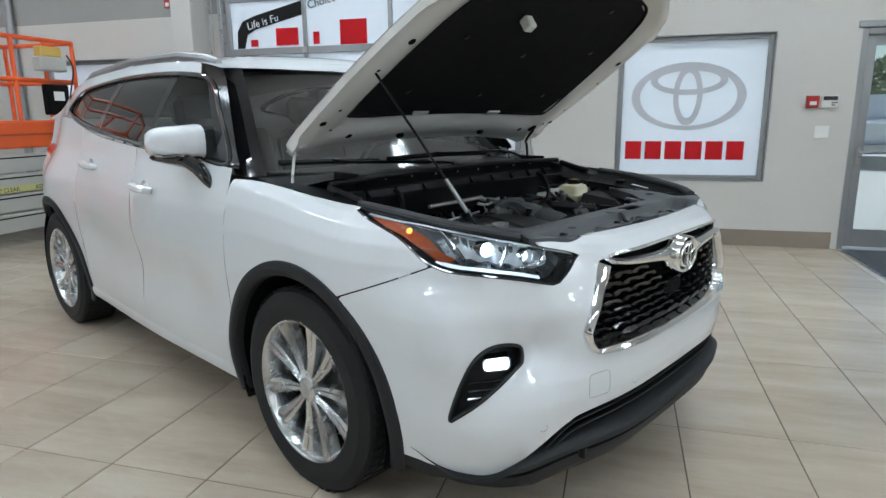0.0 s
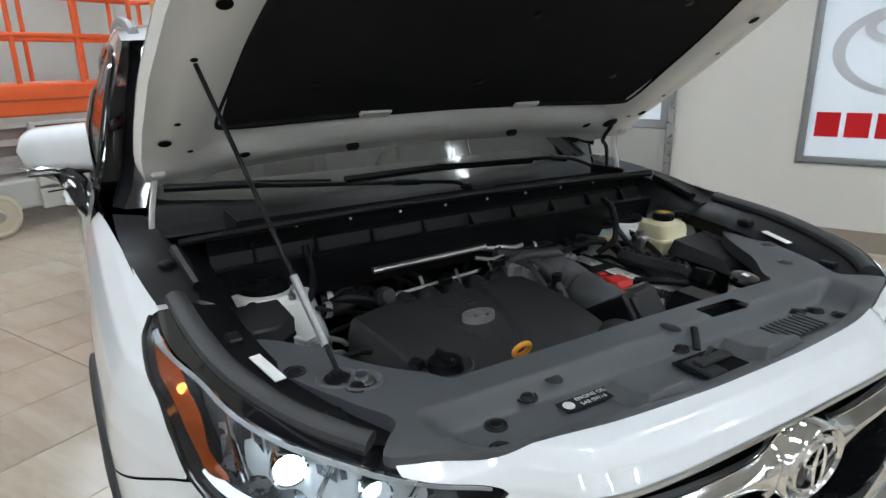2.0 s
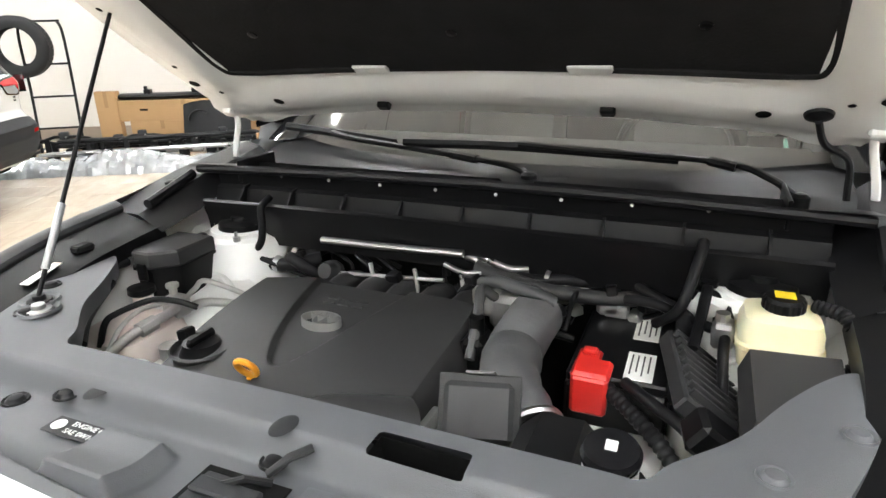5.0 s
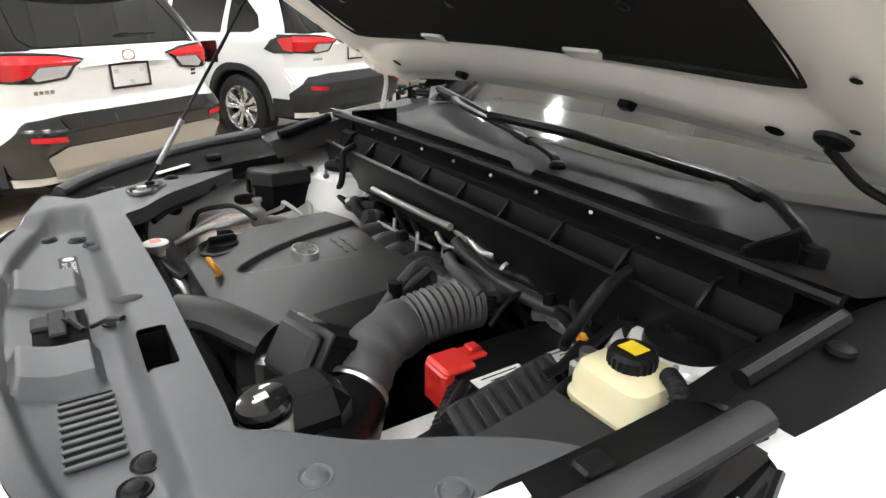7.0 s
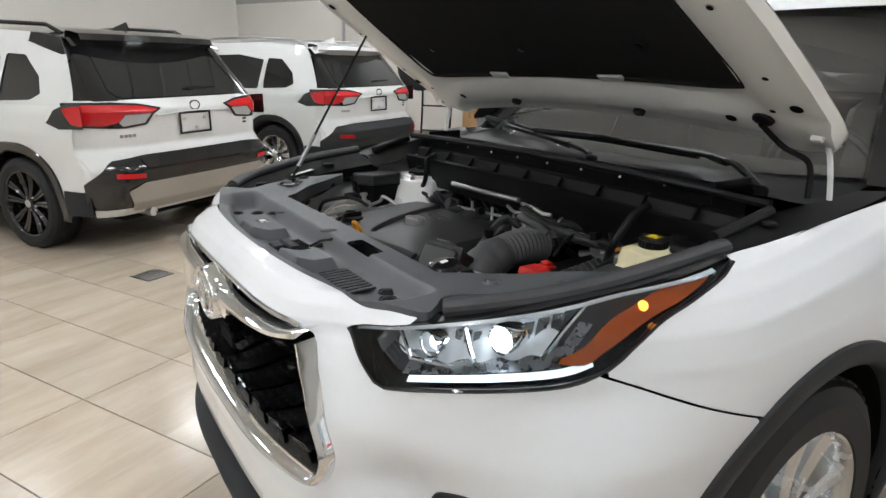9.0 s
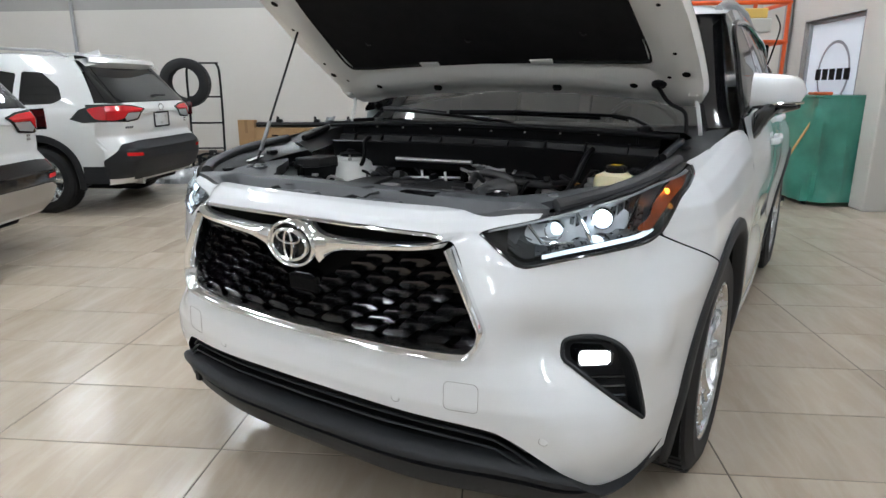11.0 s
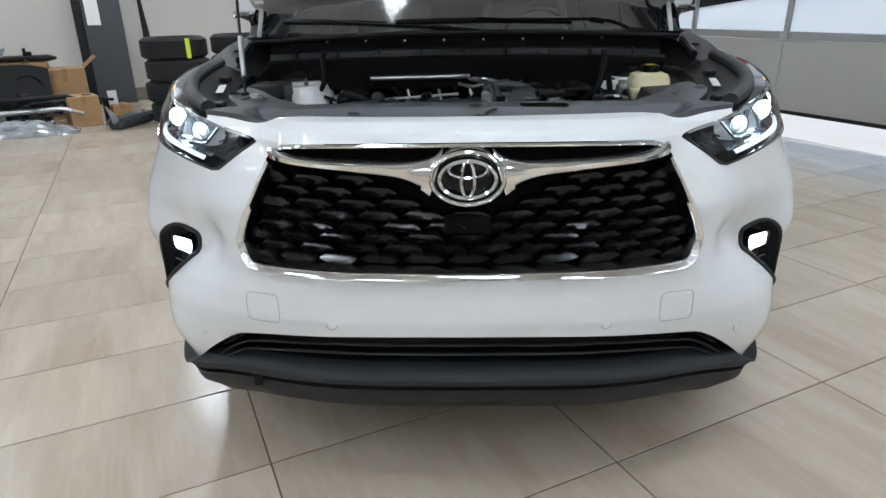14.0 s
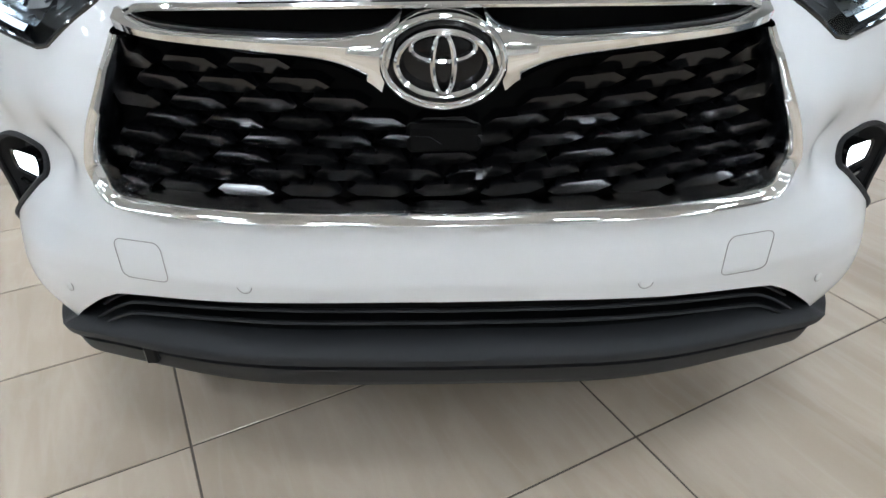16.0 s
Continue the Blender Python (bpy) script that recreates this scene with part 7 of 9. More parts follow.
# finned control unit, leaning
em = pose(0.262, 0.517, 0.915, -38, 0, 10)
ecu = part("control_unit", Mesh().box(-0.11, 0.11, -0.065, 0.065, -0.03, 0.0, 0.004, em), COVERBLACK, suv, "black finned control unit")
for k in range(9):
    part("fin", Mesh().box(-0.10 + 0.024 * k, -0.092 + 0.024 * k, -0.06, 0.06, 0.0, 0.012, 0.001, em), COVERBLACK, ecu)
part("connector", Mesh().box(0.115, 0.18, -0.05, 0.05, -0.04, 0.01, 0.008, em), BLACKPLASTIC, ecu)
part("bracket", Mesh().box(-0.118, 0.118, 0.056, 0.074, -0.036, 0.014, 0.004, em), CASTALU, ecu, "grey metal bracket bar")
for bx in (-0.10, 0.03, 0.105):
    part("bolt", Mesh().lathe([(0.008, 0), (0.008, 0.006), (0.004, 0.007), (0, 0.007)], 6, em @ Matrix.Translation((bx, 0.065, 0.014))), STEEL, ecu)
part("stay", Mesh().tube(spline([(0.055, 0.505, 1.005), (0.09, 0.502, 1.000), (0.15, 0.495, 0.965), (0.205, 0.488, 0.945)], 5), 0.010, 8, flat=0.6).lathe([(0.016, -0.004), (0.016, 0.006), (0, 0.006)], 12, Matrix.Translation((0.055, 0.505, 1.006))), BLACKPLASTIC, suv, "black bracket arm")
hose("coolant_hose", [(0.06, 0.36, 0.955), (0.09, 0.42, 0.965), (0.11, 0.47, 0.955), (0.16, 0.555, 0.955)], 0.010, SEAL, "black vacuum hose")
part("hose_union", Mesh().tube([(0.098, 0.452, 0.960), (0.104, 0.466, 0.957)], 0.0125, 10), ORANGE, suv, "orange-brown hose union")
hose("coolant_hose", [(0.105, 0.47, 0.955), (0.15, 0.475, 0.93), (0.20, 0.478, 0.90), (0.26, 0.472, 0.87)], 0.016, SEAL, "thick black hose beside the battery")
# brake fluid reservoir
RES = material("milky_yellow_plastic", (0.78, 0.72, 0.48), 0.38, var=0.06, scale=18)
RES.node_tree.nodes["Principled BSDF"].inputs["Subsurface Weight"].default_value = 0.25
RES.node_tree.nodes["Principled BSDF"].inputs["Subsurface Radius"].default_value = (0.02, 0.015, 0.008)
rs = [(0.176 + x, 0.615 + y) for x, y in rounded(0.118, 0.128, 0.026, 4)]
rm = Mesh()
loop = lambda k, z: [(0.176 + (x - 0.176) * k, 0.615 + (y - 0.615) * k, z) for x, y in rs]
rm.grid([loop(0.78, 0.925), loop(0.92, 0.935), loop(0.96, 0.964), loop(1.02, 0.968), loop(1.02, 0.975), loop(0.96, 0.979), loop(0.95, 1.000), loop(0.86, 1.018), loop(0.60, 1.026), loop(0.02, 1.027)], close=True)
rv = part("brake_reservoir", rm, RES, suv, "milky yellow brake fluid reservoir with a black cap", sharp=40)
cp = Mesh()
rows = []
for r, z in ((0.029, 1.024), (0.031, 1.028), (0.031, 1.042), (0.028, 1.048), (0.0, 1.049)):
    rows.append([((r + (0.0018 if (k % 2 and 1.025 < z < 1.045) else 0)) * math.cos(2 * math.pi * k / 44) + 0.176, (r + (0.0018 if (k % 2 and 1.025 < z < 1.045) else 0)) * math.sin(2 * math.pi * k / 44) + 0.615, z) for k in range(44)])
cp.grid(rows, close=True)
cap = part("cap", cp, BLACKPLASTIC, rv, "black ribbed cap", sharp=25)
part("cap_label", Mesh().box(0.162, 0.190, 0.600, 0.630, 1.0495, 1.0503, 0), material("yellow_label", (0.85, 0.62, 0.03), 0.4), cap, "yellow caution label")
corrugated("reservoir_hose", [(0.16, 0.66, 1.03), (0.19, 0.70, 1.03), (0.23, 0.72, 0.99), (0.24, 0.70, 0.94)], 0.010, 20, 0.0025, SEAL, "black corrugated hose")
fbl = part("fuse_box_large", Mesh().box(0.255, 0.47, 0.560, 0.692, 0.80, 0.945, 0.015), BLACKPLASTIC, suv, "black fuse box with a sloped lid")
part("lid", Mesh().add([(0.250, 0.556, 0.945), (0.475, 0.556, 0.935), (0.475, 0.696, 0.935), (0.250, 0.696, 0.945), (0.262, 0.568, 0.988), (0.430, 0.572, 0.968), (0.430, 0.684, 0.968), (0.262, 0.690, 0.994)], [(4, 5, 6, 7), (0, 1, 5, 4), (1, 2, 6, 5), (2, 3, 7, 6), (3, 0, 4, 7)]), COVERBLACK, fbl, "satin black lid", sharp=20)
# washer filler
wn_ = part("washer_neck", Mesh().lathe([(0.033, -0.14), (0.033, -0.01), (0.034, -0.004)], 24, Matrix.Translation((0.598, 0.408, 0.986))), WHITEPLASTIC, suv, "white washer filler neck with a black cap")
part("cap", Mesh().lathe([(0.032, -0.008), (0.035, -0.004), (0.036, 0.006), (0.032, 0.013), (0.016, 0.016), (0.0, 0.016)], 28, Matrix.Translation((0.598, 0.408, 0.990)) @ Matrix.Rotation(radians(10), 4, 'Y')), GLOSSBLACK, wn_, "glossy black cap")
part("cap_mark", Mesh().box(-0.008, 0.008, -0.007, 0.007, 0.0165, 0.0172, 0, Matrix.Translation((0.598, 0.408, 0.990)) @ Matrix.Rotation(radians(10), 4, 'Y')), LABEL, wn_)
# right-hand side: fuse box, coolant bottle, pipes
FBO = [(0.142, -0.592), (0.142, -0.698), (0.285, -0.698), (0.296, -0.688), (0.296, -0.640), (0.255, -0.592)]
fb = part("fuse_box", Mesh().slab([(0.22 + (x - 0.22) * 0.93, -0.645 + (y + 0.645) * 0.93) for x, y in FBO], 0.85, 0.974), BLACKPLASTIC, suv, "black fuse box with a chamfered lid")
part("lid", Mesh().slab(FBO, 0.9745, 1.010, ch=0.005), COVERBLACK, fb, "dark grey lid", sharp=25)
part("lid_seam", Mesh().slab([(0.22 + (x - 0.22) * 1.03, -0.645 + (y + 0.645) * 1.03) for x, y in FBO], 0.966, 0.973), BLACKPLASTIC, fb)
part("tab", Mesh().box(0.297, 0.306, -0.672, -0.645, 0.945, 0.985, 0.003), BLACKPLASTIC, fb)
part("post", Mesh().lathe([(0.013, -0.06), (0.013, 0.0), (0.008, 0.004), (0.0, 0.004)], 14, Matrix.Translation((0.125, -0.645, 1.000))), SEAL, fb)
PINK = material("pink_coolant_plastic", (0.80, 0.70, 0.66), 0.4, var=0.15, scale=12)
bt = [(0.395 + x, -0.610 + y) for x, y in rounded(0.19, 0.17, 0.035, 4)]
cb = Mesh().grid([[(0.395 + (x - 0.395) * k, -0.610 + (y + 0.610) * k, z) for x, y in bt] for k, z in ((0.9, 0.74), (1.0, 0.78), (1.02, 0.815), (0.96, 0.820), (0.97, 0.858), (0.90, 0.885), (0.62, 0.900), (0.3, 0.906), (0.02, 0.907))], close=True)
cbo = part("coolant_bottle", cb, PINK, suv, "pale pink translucent coolant bottle with a dark cap", sharp=40)
part("cap", Mesh().lathe([(0.026, 0), (0.030, 0.004), (0.029, 0.016), (0.0, 0.019)], 22, Matrix.Translation((0.318, -0.652, 0.922))), BLACKPLASTIC, cbo)
part("neck", Mesh().lathe([(0.022, -0.06), (0.022, 0.0)], 18, Matrix.Translation((0.318, -0.652, 0.924))), PINK, cbo)
rcap = part("radiator_cap", Mesh().lathe([(0.018, -0.05), (0.018, -0.004), (0.028, -0.002), (0.028, 0.010), (0.02, 0.014), (0, 0.014)], 22, Matrix.Translation((0.600, -0.362, 0.940))), CASTALU, suv, "pressed metal radiator cap")
part("cap_mark", Mesh().box(0.588, 0.612, -0.372, -0.352, 0.9542, 0.9548, 0), RED, rcap)
part("relay", Mesh().box(0.255, 0.345, -0.555, -0.470, 0.72, 0.822, 0.010), BLACKPLASTIC, suv, "black relay box with a yellow sticker")
part("yellow_sticker", Mesh().box(0.288, 0.325, -0.540, -0.512, 0.8222, 0.823, 0), bpy.data.materials["yellow_label"], suv, "yellow sticker")
thick = [(0.325, -0.545, 0.910), (0.360, -0.535, 0.910), (0.455, -0.545, 0.900), (0.53, -0.555, 0.870)]
part("pipe_block", Mesh().box(0.295, 0.337, -0.580, -0.532, 0.885, 0.930, 0.005).tube([(0.308, -0.568, 0.930), (0.308, -0.568, 0.950)], 0.009, 6).lathe([(0.014, -0.004), (0.014, 0.004), (0, 0.004)], 10, Matrix.Translation((0.308, -0.568, 0.950))), CASTALU, suv, "cast aluminium pipe block with a bolt")
hose("alu_pipe", [(0.298, -0.560, 0.905), (0.241, -0.573, 0.915), (0.240, -0.540, 0.938), (0.205, -0.480, 0.905), (0.185, -0.455, 0.880)], 0.006, CASTALU, "bent aluminium pipe")
hose("alu_pipe", [(0.300, -0.545, 0.895), (0.250, -0.536, 0.890), (0.205, -0.486, 0.872), (0.175, -0.460, 0.85)], 0.010, CASTALU, "bent aluminium pipe")
hose("alu_pipe", thick, 0.0105, CASTALU, "thick aluminium pipe")
part("pipe_nut", Mesh().tube([Vector(thick[1]).lerp(Vector(thick[2]), 0.35), Vector(thick[1]).lerp(Vector(thick[2]), 0.75)], 0.0165, 8), CASTALU, suv, "hexagonal pipe nut")
hose("alu_pipe", [(0.330, -0.560, 0.920), (0.39, -0.578, 0.925), (0.444, -0.577, 0.910), (0.486, -0.562, 0.89), (0.52, -0.56, 0.86)], 0.005, CASTALU, "thin aluminium pipe")
hose("hose", [(0.345, -0.465, 0.93), (0.365, -0.500, 0.947), (0.385, -0.549, 0.950), (0.443, -0.582, 0.940), (0.465, -0.592, 0.925), (0.48, -0.60, 0.88)], 0.0065, SEAL, "thin black hose")
hose("alu_pipe", [(0.600, -0.362, 0.905), (0.585, -0.330, 0.89), (0.570, -0.285, 0.865), (0.56, -0.24, 0.82)], 0.014, STEEL, "steel radiator neck pipe")
part("compressor", Mesh().box(0.36, 0.50, -0.50, -0.43, 0.72, 0.86, 0.02).tube([(0.43, -0.465, 0.85), (0.43, -0.465, 0.885)], 0.022, 14), CASTALU, suv, "cast aluminium bracket block")
hose("radiator_hose", [(0.56, -0.30, 0.87), (0.60, -0.36, 0.90), (0.62, -0.42, 0.88), (0.60, -0.50, 0.84)], 0.024, SEAL, "thick black radiator hose")
hose("hose", [(0.045, -0.49, 1.088), (0.078, -0.493, 1.070), (0.085, -0.490, 1.03), (0.090, -0.497, 0.985), (0.098, -0.535, 0.940), (0.120, -0.572, 0.912), (0.15, -0.585, 0.885)], 0.009, SEAL, "black drain hose from the trough")
hose("hose", [(0.042, 0.488, 1.082), (0.090, 0.482, 1.058), (0.13, 0.46, 0.98), (0.10, 0.42, 0.93)], 0.010, SEAL, "black drain hose from the trough")
# behind the cover: rails, manifold runners, couplings
part("fuel_rail", Mesh().tube([(0.075, -0.33, 1.006), (0.070, -0.10, 1.008), (0.065, 0.02, 1.010)], 0.0085, 10).tube([(0.09, -0.28, 0.935), (0.083, -0.02, 0.95)], 0.005, 8), STEEL, suv, "steel fuel rail")
for k in range(5):
    y = -0.27 + 0.075 * k
    part("manifold_runner", Mesh().tube(spline([(0.165, y, 0.890), (0.110, y + 0.01, 0.912), (0.045, y + 0.02, 0.890), (0.0, y + 0.02, 0.80)], 6), 0.030, 12), COVERBLACK, suv, "dark plastic intake runner")
for k in range(3):
    y = -0.20 + 0.11 * k
    part("rail_stay", Mesh().tube([(0.082, y, 0.968), (0.09, y + 0.01, 0.93), (0.10, y + 0.012, 0.90)], 0.005, 8), STEEL, suv)
for pts, m in (([(0.078, -0.475, 0.928), (0.086, -0.43, 0.934), (0.080, -0.385, 0.944), (0.055, -0.35, 0.950)], (0.080, -0.458, 0.931)), ([(0.028, -0.455, 0.940), (0.036, -0.41, 0.945), (0.026, -0.370, 0.962), (-0.005, -0.36, 0.965)], (0.031, -0.437, 0.942))):
    hose("coolant_hose", pts, 0.017, SEAL, "black coolant hose")
    part("hose_clamp", Mesh().lathe([(0.018, -0.008), (0.0205, -0.007), (0.0205, 0.007), (0.018, 0.008)], 18, Matrix.Translation(m) @ Matrix.Rotation(radians(84), 4, 'X')), CASTALU, suv, "pale hose clamp")
part("coupling", Mesh().lathe([(0.012, -0.03), (0.024, -0.02), (0.026, 0.0), (0.020, 0.006), (0.024, 0.012), (0.018, 0.03), (0, 0.031)], 18, Matrix.Translation((0.085, -0.305, 0.935)) @ Matrix.Rotation(radians(70), 4, 'Y')), COVERBLACK, suv, "dark pipe coupling")
hose("coolant_pipe", [(0.07, 0.05, 0.985), (0.075, 0.10, 0.975), (0.07, 0.20, 0.955), (0.05, 0.30, 0.945), (0.03, 0.42, 0.95)], 0.016, COVERBLACK, "dark coolant pipe")
hose("steel_pipe", [(0.04, -0.02, 1.000), (0.055, 0.05, 0.995), (0.07, 0.085, 0.970), (0.08, 0.12, 0.955)], 0.009, STEEL, "bent steel pipe")
part("valve", Mesh().box(0.02, 0.06, 0.21, 0.25, 0.92, 0.985, 0.008).box(0.0, 0.05, 0.255, 0.29, 0.93, 0.965, 0.006).box(0.01, 0.04, 0.30, 0.35, 0.90, 0.955, 0.008), CASTALU, suv, "cast aluminium valve")
part("breather", Mesh().tube(spline([(0.14, 0.115, 0.955), (0.18, 0.10, 0.985), (0.24, 0.115, 0.96), (0.30, 0.12, 0.90)], 6), 0.010, 10), INTAKE, suv, "grey breather pipe")
part("solenoid", Mesh().box(0.22, 0.29, 0.095, 0.14, 0.86, 0.93, 0.008).tube([(0.255, 0.118, 0.93), (0.255, 0.118, 0.965)], 0.015, 12), BLACKPLASTIC, suv, "black solenoid")
part("cast_bracket", Mesh().box(0.42, 0.53, 0.095, 0.125, 0.80, 0.88, 0.01), CASTALU, suv, "aluminium bracket")
for k in range(16):
    y = rng.uniform(-0.45, 0.48)
    x0 = rng.uniform(-0.01, 0.06)
    z0 = rng.uniform(0.84, 0.95)
    hose("loom", [(x0, y, z0), (x0 + rng.uniform(0.0, 0.05), y + rng.uniform(-0.06, 0.06), z0 + rng.uniform(0.0, 0.05)), (x0 + rng.uniform(0.0, 0.05), y + rng.uniform(-0.12, 0.12), z0 - rng.uniform(0, 0.04)), (x0 + 0.01, y + rng.uniform(-0.18, 0.18), z0 - 0.06)], rng.uniform(0.005, 0.010), SEAL, "black wiring loom", n=8)
for k in range(8):
    x, y, z = rng.uniform(-0.01, 0.07), rng.uniform(-0.45, 0.48), rng.uniform(0.88, 0.95)
    part("connector", Mesh().box(-0.012, 0.012, -0.018, 0.018, -0.010, 0.012, 0.003, pose(x, y, z, rng.uniform(-30, 30), rng.uniform(-30, 30), rng.uniform(0, 180))), BLACKPLASTIC if k % 3 else CASTALU, suv)

# busy pipework between the cover and the trough, and round the battery
for name, pts, r, mat, lab in (
        ("steel_pipe", [(0.03, 0.02, 1.000), (0.05, 0.07, 0.998), (0.055, 0.12, 0.985), (0.05, 0.16, 0.988)], 0.0085, STEEL, "bent steel pipe"),
        ("steel_pipe", [(0.075, -0.02, 0.985), (0.085, 0.03, 0.975), (0.08, 0.08, 0.982), (0.06, 0.12, 0.970)], 0.006, STEEL, "thin bent steel pipe"),
        ("coolant_hose", [(0.045, 0.10, 0.980), (0.06, 0.17, 0.968), (0.05, 0.24, 0.975), (0.03, 0.30, 0.965)], 0.013, SEAL, "black coolant hose"),
        ("coolant_hose", [(0.06, -0.44, 0.935), (0.09, -0.41, 0.955), (0.10, -0.37, 0.945), (0.09, -0.34, 0.925)], 0.015, SEAL, "black coolant hose"),
        ("loom", [(0.02, 0.36, 0.985), (0.06, 0.40, 0.975), (0.09, 0.46, 0.960), (0.12, 0.50, 0.940)], 0.010, SEAL, "black wiring loom"),
        ("loom", [(0.00, 0.45, 0.985), (0.05, 0.50, 0.990), (0.09, 0.55, 0.985), (0.10, 0.60, 0.965)], 0.008, SEAL, "black wiring loom"),
        ("earth_cable", [(0.02, 0.30, 0.930), (0.05, 0.27, 0.955), (0.09, 0.26, 0.945), (0.13, 0.255, 0.90)], 0.006, SEAL, "thin black earth cable"),
        ("brake_pipe", [(0.06, 0.545, 0.985), (0.14, 0.54, 0.975), (0.22, 0.535, 0.95), (0.28, 0.54, 0.90)], 0.009, SEAL, "black bracket pipe"),
        ("loom", [(0.28, 0.39, 0.90), (0.34, 0.44, 0.905), (0.40, 0.50, 0.90), (0.47, 0.53, 0.87)], 0.010, SEAL, "black wiring loom"),
        ("loom", [(0.40, -0.63, 0.985), (0.47, -0.60, 0.965), (0.53, -0.55, 0.965), (0.58, -0.50, 0.955)], 0.008, SEAL, "black wiring loom"),
        ("loom", [(0.30, -0.70, 0.985), (0.40, -0.69, 0.99), (0.52, -0.66, 0.985), (0.62, -0.60, 0.985)], 0.009, SEAL, "black wiring loom"),
        ("radiator_hose", [(0.50, -0.66, 0.93), (0.55, -0.62, 0.955), (0.60, -0.56, 0.945), (0.62, -0.50, 0.90)], 0.020, SEAL, "thick black hose")):
    hose(name, pts, r, mat, lab)
for x, y, z, rz in ((0.075, -0.395, 0.957, 20), (0.09, 0.05, 0.965, 60), (0.05, 0.33, 0.965, 10), (0.12, 0.24, 0.935, 40), (0.38, 0.51, 0.915, 30), (0.44, -0.405, 0.925, 15), (0.10, -0.13, 0.948, 80)):
    part("plug", Mesh().box(-0.016, 0.016, -0.011, 0.011, -0.010, 0.012, 0.003, pose(x, y, z, 12, -10, rz)).box(-0.022, -0.0165, -0.008, 0.008, -0.006, 0.008, 0.002, pose(x, y, z, 12, -10, rz)), BLACKPLASTIC, suv, "black cable plug")
for x, y, z in ((0.05, 0.20, 0.974),):
    part("hose_clamp", Mesh().lathe([(0.0165, -0.005), (0.0185, -0.004), (0.0185, 0.004), (0.0165, 0.005)], 18, Matrix.Translation((x, y, z)) @ Matrix.Rotation(radians(80), 4, 'X')), STEEL, suv, "bright hose clamp")
part("tower_bracket", Mesh().box(0.14, 0.19, 0.515, 0.55, 0.94, 0.985, 0.006).tube([(0.165, 0.53, 0.985), (0.165, 0.53, 1.0)], 0.012, 10), STEEL, suv, "black and steel bracket")

# upstand of the wiper tray, with a notch in its middle, and its end webs
part("tray_wall", Mesh().grid([[(-0.052 - 0.05 * (abs(y) / 0.75) ** 2.2, y, 1.112), (-0.056 - 0.05 * (abs(y) / 0.75) ** 2.2, y, 1.150 - 0.014 * (abs(y) / 0.75) ** 2 - (0.020 if abs(y - 0.11) < 0.03 else 0.0)), (-0.064 - 0.05 * (abs(y) / 0.75) ** 2.2, y, 1.112)] for y in np.linspace(-0.62, 0.62, 63)]), BLACKPLASTIC, suv, "black upstand across the wiper tray", sharp=25)
for sg in (1, -1):
    part("tray_web", Mesh().box(-0.16, -0.01, sg * 0.625 - 0.004, sg * 0.625 + 0.004, 1.10, 1.158, 0.003), BLACKPLASTIC, suv, "black end web of the wiper tray")

# ---- two more SUVs parked in the room, tails towards the first ----
CARWHITE = material("white_car_paint", (0.66, 0.67, 0.665), 0.3, coat=1.0, var=0.01, scale=3)
SKID = material("silver_bumper_plastic", (0.36, 0.34, 0.31), 0.38, metal=0.4)
DARKGLASS = material("dark_car_glass", (0.012, 0.013, 0.014), 0.06, coat=0.5)


def tail_x(y, z):
    """How far the tail lies ahead of its hindmost point."""
    x = float(np.interp(z, [0.28, 0.40, 0.55, 0.66, 0.72, 0.80, 0.95, 1.06, 1.12, 1.20, 1.46, 1.60], [0.16, 0.06, 0.0, 0.0, 0.05, 0.11, 0.10, 0.09, 0.13, 0.20, 0.44, 0.58]))
    return x + 0.05 * (abs(y) / 0.9) ** 2 + 0.22 * max(0, (abs(y) - 0.68) / 0.25) ** 2


def tail_line(Z, y):
    """The same on whole arrays, for cutting the flanks."""
    x = np.interp(Z, [0.28, 0.40, 0.55, 0.66, 0.72, 0.80, 0.95, 1.06, 1.12, 1.20, 1.46, 1.60], [0.16, 0.06, 0.0, 0.0, 0.05, 0.11, 0.10, 0.09, 0.13, 0.20, 0.44, 0.58])
    return x + 0.05 * (y / 0.9) ** 2 + 0.22 * np.maximum(0, (y - 0.68) / 0.25) ** 2 - 0.01


def tail_half(z):
    return float(np.interp(z, [0.28, 0.5, 0.9, 1.06, 1.25, 1.5, 1.64], [0.84, 0.915, 0.92, 0.90, 0.825, 0.705, 0.63]))


